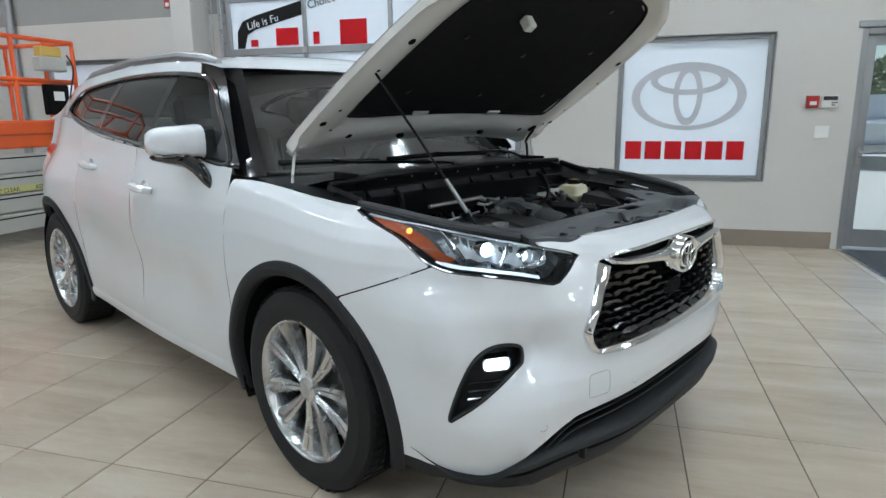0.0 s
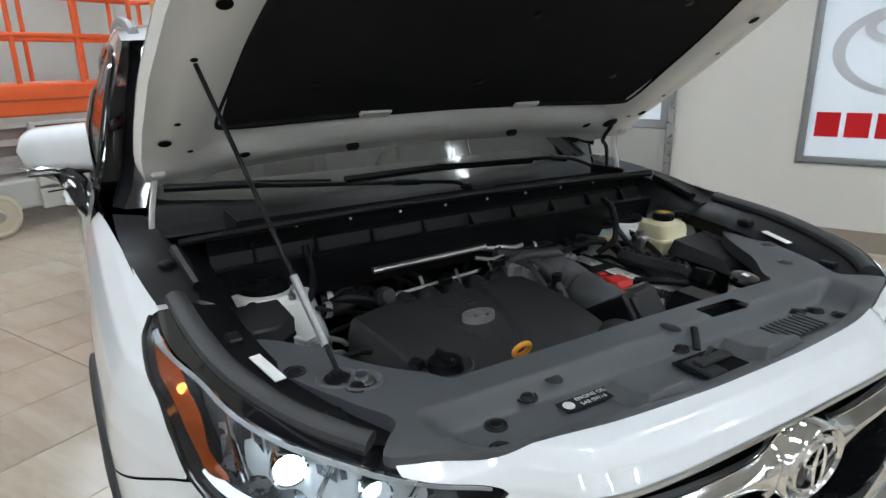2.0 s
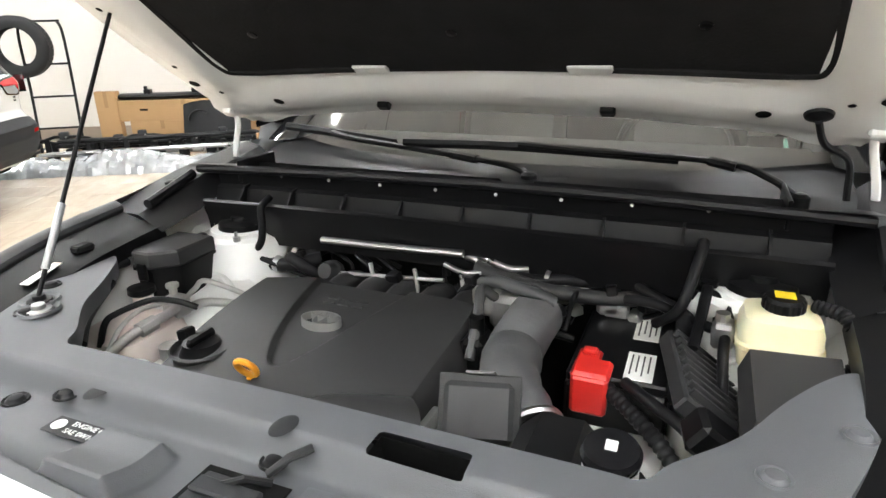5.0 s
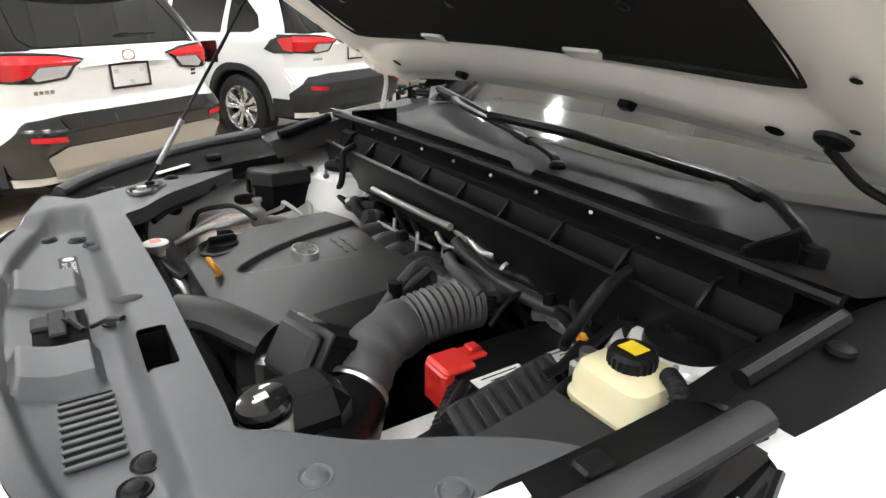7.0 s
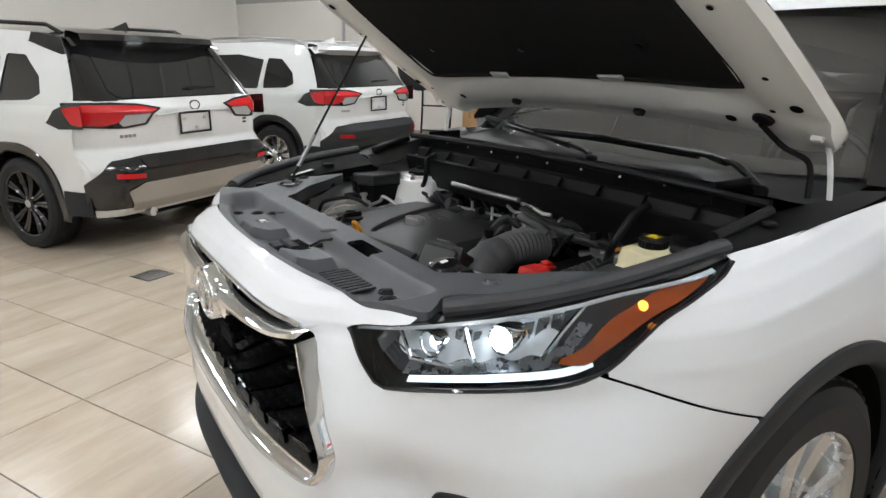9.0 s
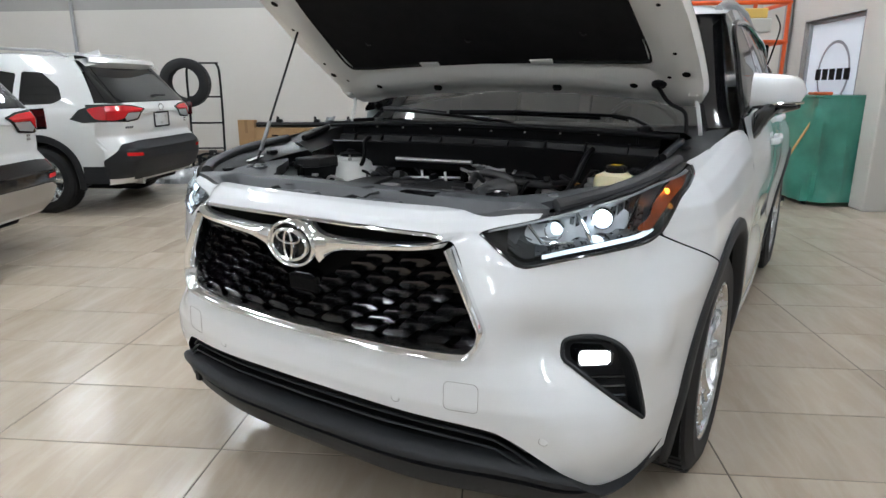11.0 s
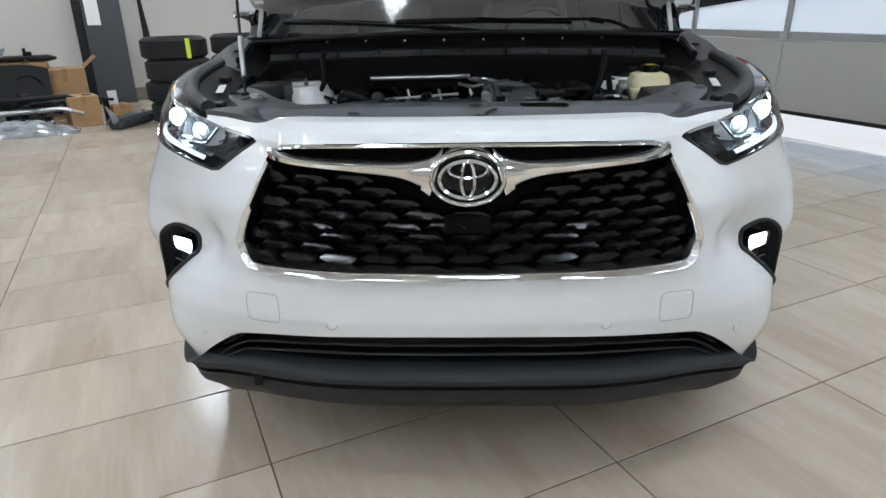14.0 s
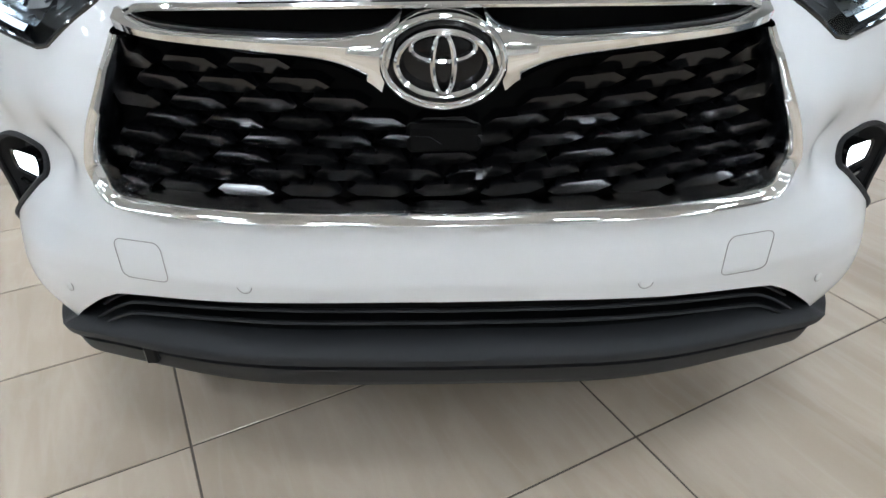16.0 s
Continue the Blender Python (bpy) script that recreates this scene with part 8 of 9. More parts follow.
def rav(m, label, two_tone, dark_wheels):
    c = thing("suv", label, "car", m, "parked white SUVs")
    top = GLOSSBLACK if two_tone else CARWHITE
    face = lambda y, z, p=0.0: (tail_x(y, z) - p, y, z)

    def plate(name, outline, mat, parent, push=0.004, lab="", mirror=False):
        ys, zs = [p[0] for p in outline], [p[1] for p in outline]
        o = part(name, trimmed(lambda y, z: face(y, z, push), np.linspace(min(ys) - 0.01, max(ys) + 0.01, 36), np.linspace(min(zs) - 0.01, max(zs) + 0.01, 28), lambda Y, Z: -inside(outline, Y, Z), flip=True), mat, parent, lab, sharp=60)
        if mirror:
            twin(o)
        return o

    # tail shell
    rows = []
    for z in np.linspace(0.30, 1.62, 67):
        h = tail_half(z)
        rows.append([face(h * t, z) for t in np.linspace(-1, 1, 41)])
    part("tailgate", Mesh().grid(rows[:43], flip=True), CARWHITE, c, sharp=60)
    part("tailgate_upper", Mesh().grid(rows[42:], flip=True), GLOSSBLACK, c, "gloss black surround of the rear window", sharp=60)
    plate("rear_window", [(-0.60, 1.15), (0.60, 1.15), (0.66, 1.20), (0.58, 1.50), (-0.58, 1.50), (-0.66, 1.20)], DARKGLASS, c, 0.006, "dark rear window")
    plate("window_corner", [(0.60, 1.135), (0.80, 1.135), (0.70, 1.56), (0.58, 1.58), (0.60, 1.50), (0.67, 1.20)], GLOSSBLACK, c, 0.005, "gloss black corner trim", True)
    sp = Mesh().grid([[(0.46 - 0.10 * (1 - (y / 0.66) ** 2) + dx, y, z) for dx, z in ((0.10, 1.50), (0.0, 1.555), (0.02, 1.60), (0.2, 1.635))] for y in np.linspace(-0.64, 0.64, 24)], flip=True)
    part("roof_spoiler", sp, GLOSSBLACK if two_tone else CARWHITE, c, "roof spoiler above the rear window", sharp=50)
    part("high_brake_lamp", Mesh().box(0.40, 0.44, -0.14, 0.14, 1.535, 1.555, 0.004), REDLENS, c)
    part("rear_wiper", Mesh().tube([(0.20, 0.02, 1.19), (0.19, -0.05, 1.21), (0.215, -0.36, 1.205)], 0.012, 8, flat=0.7), BLACKPLASTIC, c, "black rear wiper")
    tl = plate("tail_lamp", [(0.36, 1.072), (0.50, 1.098), (0.70, 1.112), (0.915, 1.112), (0.915, 0.975), (0.78, 0.965), (0.70, 0.985), (0.64, 1.040), (0.42, 1.042)], REDLENS, c, 0.014, "red wedge-shaped tail lamp")
    plate("reverse_lamp", [(0.42, 1.038), (0.635, 1.036), (0.69, 0.985), (0.66, 0.955), (0.48, 0.972)], material("clear_lamp_lens_grey", (0.35, 0.35, 0.36), 0.12, coat=1.0), tl, 0.012, "clear reversing lamp")
    plate("lamp_border", [(0.32, 1.075), (0.50, 1.112), (0.70, 1.128), (0.925, 1.128), (0.925, 0.960), (0.76, 0.948), (0.64, 0.942), (0.46, 0.958), (0.40, 1.030)], GLOSSBLACK, tl, 0.009, "gloss black lamp border")
    wrap = Mesh().grid([[(x, 0.936 - 0.012 * (x - 0.1), z0 + (z1 - z0) * k / 3) for k in range(4)] for x, z0, z1 in ((0.17, 0.975, 1.110), (0.23, 0.975, 1.108), (0.29, 0.985, 1.100), (0.34, 1.04, 1.090), (0.36, 1.07, 1.085))])
    part("side_lens", wrap, REDLENS, tl)
    part("dark_tip", Mesh().grid([[(x, 0.932 - 0.012 * (x - 0.1), z0 + (z1 - z0) * k / 3) for k in range(4)] for x, z0, z1 in ((0.17, 0.955, 1.13), (0.32, 0.95, 1.12), (0.46, 0.942, 1.075), (0.54, 0.938, 1.00), (0.62, 0.934, 0.945))]), GLOSSBLACK, tl)
    twin(tl)
    part("chrome_garnish", Mesh().tube([face(y, 1.02 + 0.02 * (1 - abs(y) / 0.4), 0.012) for y in np.linspace(-0.38, 0.38, 17)], 0.012, 8, flat=0.5), CARWHITE, c)
    e = part("emblem", ring(0, 0, 0.055, 0.040, 0.010, -0.004, 0.004, 32).move(Matrix.Translation(face(0, 1.078, 0.018)) @ Matrix.Rotation(radians(90), 4, 'Z')), CHROME, c, "chrome oval emblem")
    for k in range(4):
        part("badge_block", Mesh().box(-0.006, 0.0, 0, 0.026, 0, 0.022, 0.001, Matrix.Translation(face(0.56 + 0.034 * k, 0.875, 0.003))), CHROME, c)
        part("badge_block", Mesh().box(-0.006, 0.0, 0, 0.020, 0, 0.018, 0.001, Matrix.Translation(face(-0.62 + 0.026 * (k % 2), 0.92 - 0.03 * (k // 2), 0.003))), CHROME, c)
    pf = Mesh()
    for y0, y1, z0, z1 in ((-0.165, 0.165, 0.845, 0.862), (-0.165, 0.165, 1.002, 1.018), (-0.165, -0.148, 0.862, 1.002), (0.148, 0.165, 0.862, 1.002)):
        pf.box(-0.012, 0.0, y0, y1, z0, z1, 0.003)
    part("plate_frame", pf.move(Matrix.Translation((tail_x(0, 0.93) - 0.006, 0, 0.012))), GLOSSBLACK, c, "dark empty number plate frame")
    for y0, z0 in ((-0.12, 0.95), (0.09, 0.95), (-0.03, 0.875)):
        part("plate_tab", Mesh().box(-0.008, 0.0, y0, y0 + 0.03, z0, z0 + 0.025, 0.002, Matrix.Translation((tail_x(0, 0.93) - 0.003, 0, 0.012))), CASTALU, c)
    bump = plate("rear_bumper", [(-0.90, 0.36), (0.90, 0.36), (0.93, 0.56), (0.80, 0.725), (0.55, 0.745), (-0.55, 0.745), (-0.80, 0.725), (-0.93, 0.56)], GLOSSBLACK if two_tone else CLAD, c, 0.010, "gloss black rear bumper" if two_tone else "charcoal plastic rear bumper")
    plate("skid_plate", [(-0.66, 0.33), (0.66, 0.33), (0.74, 0.50), (0.62, 0.555), (-0.62, 0.555), (-0.74, 0.50)], SKID if two_tone else CLAD, bump, 0.022, "silver lower bumper plate" if two_tone else "charcoal lower bumper plate")
    plate("step_trim", [(-0.58, 0.66), (0.58, 0.66), (0.60, 0.735), (-0.60, 0.735)], GLOSSBLACK if two_tone else CLAD, bump, 0.020)
    plate("reflector", [(0.60, 0.585), (0.80, 0.60), (0.80, 0.635), (0.61, 0.62)], REDLENS, bump, 0.016, "red bumper reflector", True)
    part("exhaust", Mesh().tube([(0.10, 0.50, 0.30), (0.35, 0.50, 0.31)], 0.035, 14), STEEL, c, "exhaust tip")

    # flank
    R = 0.352
    def flank_y(x, z):
        y = float(np.interp(z, [0.25, 0.45, 0.7, 0.9, 1.05, 1.10], [0.885, 0.915, 0.92, 0.928, 0.905, 0.885]))
        y -= 0.03 * float(ease(0.45, 0.1, x)) + 0.25 * float(ease(3.9, 4.6, x)) ** 1.5
        y += 0.02 * math.exp(-((x - 0.95) / 0.5) ** 2) * float(ease(0.6, 0.85, z))
        return y
    def arches(X, Z, r):
        return np.minimum(np.hypot(X - 0.98, Z - R) - r, np.hypot(X - 3.67, Z - R) - r)
    side = part("flank", trimmed(lambda x, z: (x, flank_y(x, z), z), np.linspace(0.16, 4.55, 150), np.linspace(0.28, 1.10, 40), lambda X, Z: np.minimum.reduce([arches(X, Z, 0.455), Z - 0.40, X - tail_line(Z, 0.90)]), flip=False), CARWHITE, c, sharp=60)
    for x0 in (0.98, 3.67):
        rows = []
        for t in np.linspace(radians(-12), radians(192), 40):
            sq = 1.0 + 0.05 * abs(math.sin(2 * t))
            rows.append([(x0 + r * sq * math.cos(t), flank_y(x0 + r * sq * math.cos(t), max(0.3, R + r * math.sin(t))) + h, R + r * sq * math.sin(t)) for r, h in ((0.475, -0.002), (0.465, 0.012), (0.41, 0.014), (0.395, 0.0), (0.39, -0.20))])
        part("arch_cladding", Mesh().grid(rows), GLOSSBLACK if two_tone else CLAD, side, "gloss black wheel arch cladding" if two_tone else "charcoal wheel arch cladding")
    part("sill", Mesh().grid([[(x, 0.925, 0.42), (x, 0.935, 0.36), (x, 0.90, 0.24), (x, 0.6, 0.22)] for x in np.linspace(1.4, 3.25, 8)], flip=True), CLAD, side, "charcoal sill")
    part("corner", Mesh().grid([[(x, 0.90 + 0.02 * (x > 0.3), z) for z in (0.32, 0.42, 0.50)] for x in (0.24, 0.36, 0.5)], flip=False), CLAD, side)

    def cab_y(x, z):
        t = max(0.0, (z - 1.08) / 0.55)
        return 0.895 - 0.21 * t ** 1.2 - 0.03 * float(ease(0.75, 0.25, x))
    wins = [[(0.66, 1.18), (0.76, 1.135), (1.12, 1.12), (1.12, 1.46), (0.90, 1.45), (0.70, 1.30)], [(1.20, 1.115), (2.02, 1.10), (2.02, 1.49), (1.6, 1.50), (1.18, 1.44)], [(2.10, 1.10), (3.02, 1.09), (2.62, 1.40), (2.35, 1.48), (2.10, 1.49)]]
    roofz = lambda X: np.interp(X, [0.25, 0.5, 0.8, 1.3, 2.1, 2.6, 3.15], [1.30, 1.56, 1.605, 1.635, 1.63, 1.53, 1.12])
    cs = part("cab_side", trimmed(lambda x, z: (x, cab_y(x, z), z), np.linspace(0.22, 3.2, 120), np.linspace(1.06, 1.66, 40), lambda X, Z: np.minimum.reduce([roofz(X) - Z, Z - 1.07, X - tail_line(Z, 0.895 - 0.21 * np.clip((Z - 1.08) / 0.55, 0, 2) ** 1.2)] + [inside(w, X, Z) for w in wins])), CARWHITE, c, sharp=60)
    for w in wins:
        xs = [p[0] for p in w]
        part("side_window", trimmed(lambda x, z: (x, cab_y(x, z) - 0.008, z), np.linspace(min(xs), max(xs), 24), np.linspace(1.05, 1.52, 20), lambda X, Z, w=w: -inside(w, X, Z) + 0.006), DARKGLASS, cs, "dark side window")
    if two_tone:
        part("dark_pillar", trimmed(lambda x, z: (x, cab_y(x, z) + 0.003, z), np.linspace(0.25, 0.9, 30), np.linspace(1.2, 1.66, 30), lambda X, Z: np.minimum.reduce([roofz(X) - Z, inside(wins[0], X, Z), Z - 1.42 - 0.25 * (X - 0.4), X - tail_line(Z, 0.895 - 0.21 * np.clip((Z - 1.08) / 0.55, 0, 2) ** 1.2)])), GLOSSBLACK, cs)
    twin(cs)
    twin(side)
    rf = Mesh().grid([[(x, cab_y(x, float(roofz(x))) * t, float(roofz(x)) + 0.045 * (1 - abs(t) ** 2.5)) for t in np.linspace(-1, 1, 21)] for x in np.linspace(0.45, 2.6, 30)])
    ro = part("roof", rf, top, c, "gloss black roof" if two_tone else "", sharp=60)
    for sg in (1, -1):
        part("roof_rail", Mesh().tube([(0.70, sg * 0.60, 1.60), (0.85, sg * 0.605, 1.665), (1.5, sg * 0.62, 1.70), (2.2, sg * 0.60, 1.685), (2.35, sg * 0.59, 1.63)], 0.016, 8), GLOSSBLACK if two_tone else ALUFRAME, ro, "roof rail")
    fin = Mesh().add([(0.72, -0.02, 1.64), (0.72, 0.02, 1.64), (1.0, 0.0, 1.645), (0.74, 0.0, 1.715)], [(0, 1, 3), (1, 2, 3), (2, 0, 3)])
    part("antenna_fin", fin, top, ro)
    part("windscreen", Mesh().grid([[(x, y, z) for x, z in ((3.2, 1.09), (2.6, 1.55))] for y in np.linspace(-0.72, 0.72, 6)], flip=True), DARKGLASS, c)
    part("bonnet", Mesh().grid([[(x, (0.86 - 0.12 * float(ease(3.8, 4.5, x))) * t, z - 0.04 * abs(t) ** 3) for t in np.linspace(-1, 1, 13)] for x, z in ((3.1, 1.10), (3.6, 1.08), (4.2, 1.02), (4.5, 0.92), (4.58, 0.7), (4.55, 0.35))]), CARWHITE, c)
    part("underbody", Mesh().box(0.3, 4.3, -0.60, 0.60, 0.22, 0.40, 0.02), DEEPBLACK, c)
    part("wheel_housing", Mesh().box(0.5, 1.45, -0.66, 0.66, 0.40, 0.86, 0.02), DEEPBLACK, c)
    for x0, sg in ((0.98, 1), (0.98, -1), (3.67, 1), (3.67, -1)):
        wheel(pose(x0, sg * 0.80, R - 0.002, 0, 15 * sg + x0 * 20, 0 if sg > 0 else 180), parent=c, R=R, rim=0.228 if not dark_wheels else 0.245, wid=0.225, dark=dark_wheels, spokes=10)
    return c


rav(ROOM @ pose(-1.63, -3.47, 0, 0, 0, -84.6), "white SUV with a gloss black roof and dark wheels", True, True)
rav(ROOM @ pose(-4.53, -3.72, 0, 0, 0, -89.2), "all-white SUV with silver alloy wheels and charcoal cladding", False, False)

# ---- workshop goods along the back wall ----
LIFTORANGE = material("lift_orange_paint", (0.72, 0.105, 0.018), 0.38, coat=0.3, var=0.08, scale=4)
LIFTGREY = material("lift_pale_grey_paint", (0.46, 0.45, 0.42), 0.5, var=0.08, scale=3, bump=0.1, bscale=80)
BEIGE = material("beige_wheel_rubber", (0.52, 0.47, 0.36), 0.6, var=0.06, scale=8)
YELLOWBOX = material("yellow_plastic", (0.62, 0.42, 0.10), 0.5)
CARD = material("brown_cardboard", (0.36, 0.22, 0.105), 0.85, var=0.10, scale=5, bump=0.2, bscale=120)
CARDDARK = material("brown_cardboard_inside", (0.28, 0.17, 0.08), 0.9, var=0.1, scale=5)
WRAP = material("clear_crumpled_wrap", (0.26, 0.27, 0.28), 0.12, coat=0.8, var=0.5, scale=7, bump=1.0, bscale=22)
SLATE = material("dark_slate_panel", (0.028, 0.032, 0.037), 0.42, var=0.1, scale=2)
LIME = material("lime_tag", (0.55, 0.72, 0.05), 0.6)
TARP = material("green_tarpaulin", (0.045, 0.22, 0.165), 0.28, coat=0.7, var=0.55, scale=4, bump=1.0, bscale=7)
WOOD = material("broom_wood", (0.50, 0.30, 0.12), 0.6, var=0.15, scale=12)
BLUE = material("blue_plastic", (0.02, 0.10, 0.45), 0.4)

# scissor lift: a along its side, seen from +a; origin at its near lower corner
lift = thing("scissor_lift", "orange and pale grey scissor lift, lowered, with guard rails", "lift", ROOM @ pose(-5.72, 0.95, 0))
ch = Mesh().box(-1.0, -0.06, 0.10, 2.45, 0.18, 0.46, 0.02)
part("chassis", ch, LIFTGREY, lift)
for k in range(4):
    z0 = 0.16 + 0.215 * k
    part("side_tray", Mesh().box(-0.05, 0.0, 0.55, 2.50, z0, z0 + 0.195, 0.008), LIFTGREY, lift, "pale grey side tray")
    part("tray_slot", Mesh().box(0.0005, 0.003, 0.60, 2.46, z0 + 0.150, z0 + 0.165, 0.0), DEEPBLACK, lift)
part("warning_strip", Mesh().box(0.0035, 0.005, 1.15, 2.3, 0.59, 0.66, 0), material("pale_yellow_strip", (0.55, 0.52, 0.22), 0.5), lift, "pale yellow warning strip")
words("KEEP CLEAR", 0.065, pose(0.0055, 1.25, 0.602, 90, 0, 90), INK, lift, 0.0003)
words("KEEP CLEAR", 0.065, pose(0.0055, 1.80, 0.602, 90, 0, 90), INK, lift, 0.0003)
part("deck", Mesh().box(-1.05, 0.02, -0.05, 2.56, 1.06, 1.36, 0.02), LIFTORANGE, lift, "orange platform deck")
# darker orange strip paints a shadow line along the deck's side
part("deck_edge", Mesh().box(0.021, 0.03, -0.05, 2.56, 1.20, 1.22, 0.002), material("deck_shadow_strip", (0.35, 0.06, 0.015), 0.5), lift)
for z in (1.80, 2.25):
    for x in (0.0, -1.03):
        part("guard_rail", Mesh().tube([(x, -0.04, z), (x, 2.55, z)], 0.026, 10), LIFTORANGE, lift, "orange guard rail")
    for y in (-0.04, 2.55):
        part("guard_rail", Mesh().tube([(0.0, y, z), (-1.03, y, z)], 0.026, 10), LIFTORANGE, lift, "orange guard rail")
for y in (-0.04, 0.55, 1.15, 1.75, 2.15, 2.54):
    for x in (0.0, -1.03):
        part("guard_post", Mesh().tube([(x, y, 1.36), (x, y, 2.25)], 0.024, 10), LIFTORANGE, lift, "orange guard post")
part("control_box", Mesh().box(0.03, 0.16, 1.95, 2.30, 1.90, 2.06, 0.015), LIFTGREY, lift, "grey control box")
part("control_lid", Mesh().box(0.04, 0.15, 1.98, 2.25, 2.061, 2.17, 0.01), YELLOWBOX, lift, "yellow control panel")
part("manual_case", Mesh().box(0.03, 0.12, 2.02, 2.32, 1.42, 1.76, 0.015), DEEPBLACK, lift, "black document case")
part("case_label", Mesh().box(0.121, 0.123, 2.10, 2.24, 1.58, 1.68, 0), LABEL, lift)
part("cable", Mesh().tube(spline([(0.10, 2.36, 2.10), (0.11, 2.42, 1.95), (0.08, 2.38, 1.70), (0.05, 2.33, 1.45)], 6), 0.009, 6), SEAL, lift)
part("ladder", Mesh().box(0.0, 0.04, -0.55, -0.45, 0.10, 0.85, 0.01).box(0.0, 0.04, -0.20, -0.10, 0.10, 0.85, 0.01).box(0.005, 0.035, -0.46, -0.19, 0.18, 0.26, 0.008).box(0.005, 0.035, -0.46, -0.19, 0.50, 0.57, 0.008).box(0.005, 0.035, -0.46, -0.19, 0.77, 0.84, 0.008), LIFTORANGE, lift, "orange entry ladder")
for y in (0.05, 2.2):
    w = part("wheel", Mesh().lathe([(0.0, -0.07), (0.17, -0.07), (0.20, -0.05), (0.205, 0.0), (0.20, 0.05), (0.17, 0.068), (0.15, 0.055), (0.06, 0.055), (0.05, 0.075), (0.0, 0.075)], 28, pose(0.16, y, 0.204, 0, 90, 0)), BEIGE, lift, "beige solid wheel")
    part("hub", Mesh().lathe([(0.05, 0.05), (0.045, 0.09), (0.0, 0.092)], 6, pose(0.16, y, 0.204, 0, 90, 0)), STEEL, w)
part("scissor_arm", Mesh().box(-0.4, -0.3, 0.1, 2.4, 0.50, 0.60, 0.01).box(-0.8, -0.7, 0.1, 2.4, 0.62, 0.72, 0.01).box(-0.5, -0.4, 0.1, 2.4, 0.82, 0.92, 0.01), LIFTGREY, lift)


def tyre(m, label="worn black car tyre", R=0.36, wid=0.235, tag=False, group="stacked tyres"):
    t = thing("tyre", label, "tyre", m, group)
    h = wid / 2
    part("carcass", Mesh().lathe([(0.235, -h + 0.03), (0.225, -h + 0.005), (0.245, -h), (0.30, -h - 0.004), (R - 0.02, -h + 0.012), (R, -h + 0.035), (R, h - 0.035), (R - 0.02, h - 0.012), (0.30, h + 0.004), (0.245, h), (0.225, h - 0.005), (0.235, h - 0.03), (0.32, 0.0), (0.235, -h + 0.03)], 48), RUBBER, t, sharp=28)
    tr = Mesh()
    for k in range(44):
        for z0 in (-0.068, -0.023, 0.023, 0.068):
            tr.box(R - 0.002, R + 0.006, -0.022, 0.022, z0 - 0.019, z0 + 0.019, 0.001, Matrix.Rotation(2 * math.pi * k / 44 + z0 * 2, 4, 'Z'))
    part("tread", tr, RUBBER, t)
    if tag:
        part("tag", Mesh().box(R + 0.007, R + 0.009, -0.025, 0.025, -h + 0.01, h - 0.01, 0, Matrix.Rotation(radians(30), 4, 'Z')), LIME, t, "lime paper tag")
    return t


base_t = tyre(ROOM @ pose(-6.12, -0.62, 0.122, 0, 0, 5), tag=True, label="worn black car tyre with a lime tag")
plain_t = tyre(ROOM @ pose(-6.14, -0.64, 0.362, 0, 0, 40))
copy_thing(plain_t, ROOM @ pose(-6.11, -0.61, 0.602, 0, 0, 75))
copy_thing(base_t, ROOM @ pose(-6.13, -0.63, 0.842, 0, 0, -10))
for k in range(4):
    copy_thing(plain_t, ROOM @ pose(-6.45 - 0.02 * (k % 2), 0.12 + 0.02 * k, 0.122 + 0.24 * k, 0, 0, 33 * k))
# tyre rack with one tyre hung on it
rack = thing("tyre_rack", "black tubular rack on castors against the wall", "rack", ROOM @ pose(-7.2, -4.55, 0, 0, 0, 10))
for y in (-0.25, 0.25):
    part("upright", Mesh().tube(spline([(0.1, y, 0.05), (0.0, y, 0.8), (-0.02, y, 1.5), (-0.06, y * 0.8, 1.66)], 6), 0.018, 8), SEAL, rack)
for z in (0.35, 0.75, 1.15, 1.66):
    part("rung", Mesh().tube([(0.02, -0.25, z), (0.02, 0.25, z)], 0.013, 8), SEAL, rack)
part("foot", Mesh().tube([(0.4, -0.28, 0.07), (-0.2, -0.28, 0.07)], 0.02, 8).tube([(0.4, 0.28, 0.07), (-0.2, 0.28, 0.07)], 0.02, 8), SEAL, rack)
for x in (0.4, -0.2):
    for y in (-0.28, 0.28):
        part("castor", Mesh().lathe([(0.0, -0.015), (0.045, -0.015), (0.05, 0.0), (0.045, 0.015), (0.0, 0.015)], 16, pose(x, y, 0.05, 90, 0, 0)), SEAL, rack)
tyre(ROOM @ pose(-7.02, -4.75, 1.36, 0, 90, 12), "black car tyre hung upright on the rack", R=0.36)

# leaning dark panel, with a white sheet
pan = thing("panel", "tall dark slate panel leaning on the wall", "panel", ROOM @ pose(-8.22, -1.43, 0, 0, -8, 0))
part("board", Mesh().box(-0.04, 0.0, -0.30, 0.30, 0.0, 1.62, 0.006), SLATE, pan)
part("side_flange", Mesh().box(-0.035, 0.012, -0.305, -0.19, 0.003, 1.615, 0.006), SEAL, pan)
part("handle", Mesh().box(0.001, 0.02, -0.10, 0.16, 1.48, 1.53, 0.008), SEAL, pan)
part("sheet", Mesh().box(0.001, 0.003, -0.15, 0.02, 1.08, 1.42, 0), LABEL, pan, "white paper sheet")
strip = thing("strip", "narrow black strip leaning on the wall", "trim strip", ROOM @ pose(-8.3, -0.85, 0, 0, -6, 0))
part("bar", Mesh().tube([(0, 0.05, 0.0), (0, 0.0, 0.8), (0, -0.03, 1.55)], [0.06, 0.05, 0.02], 8, flat=0.3), SEAL, strip)


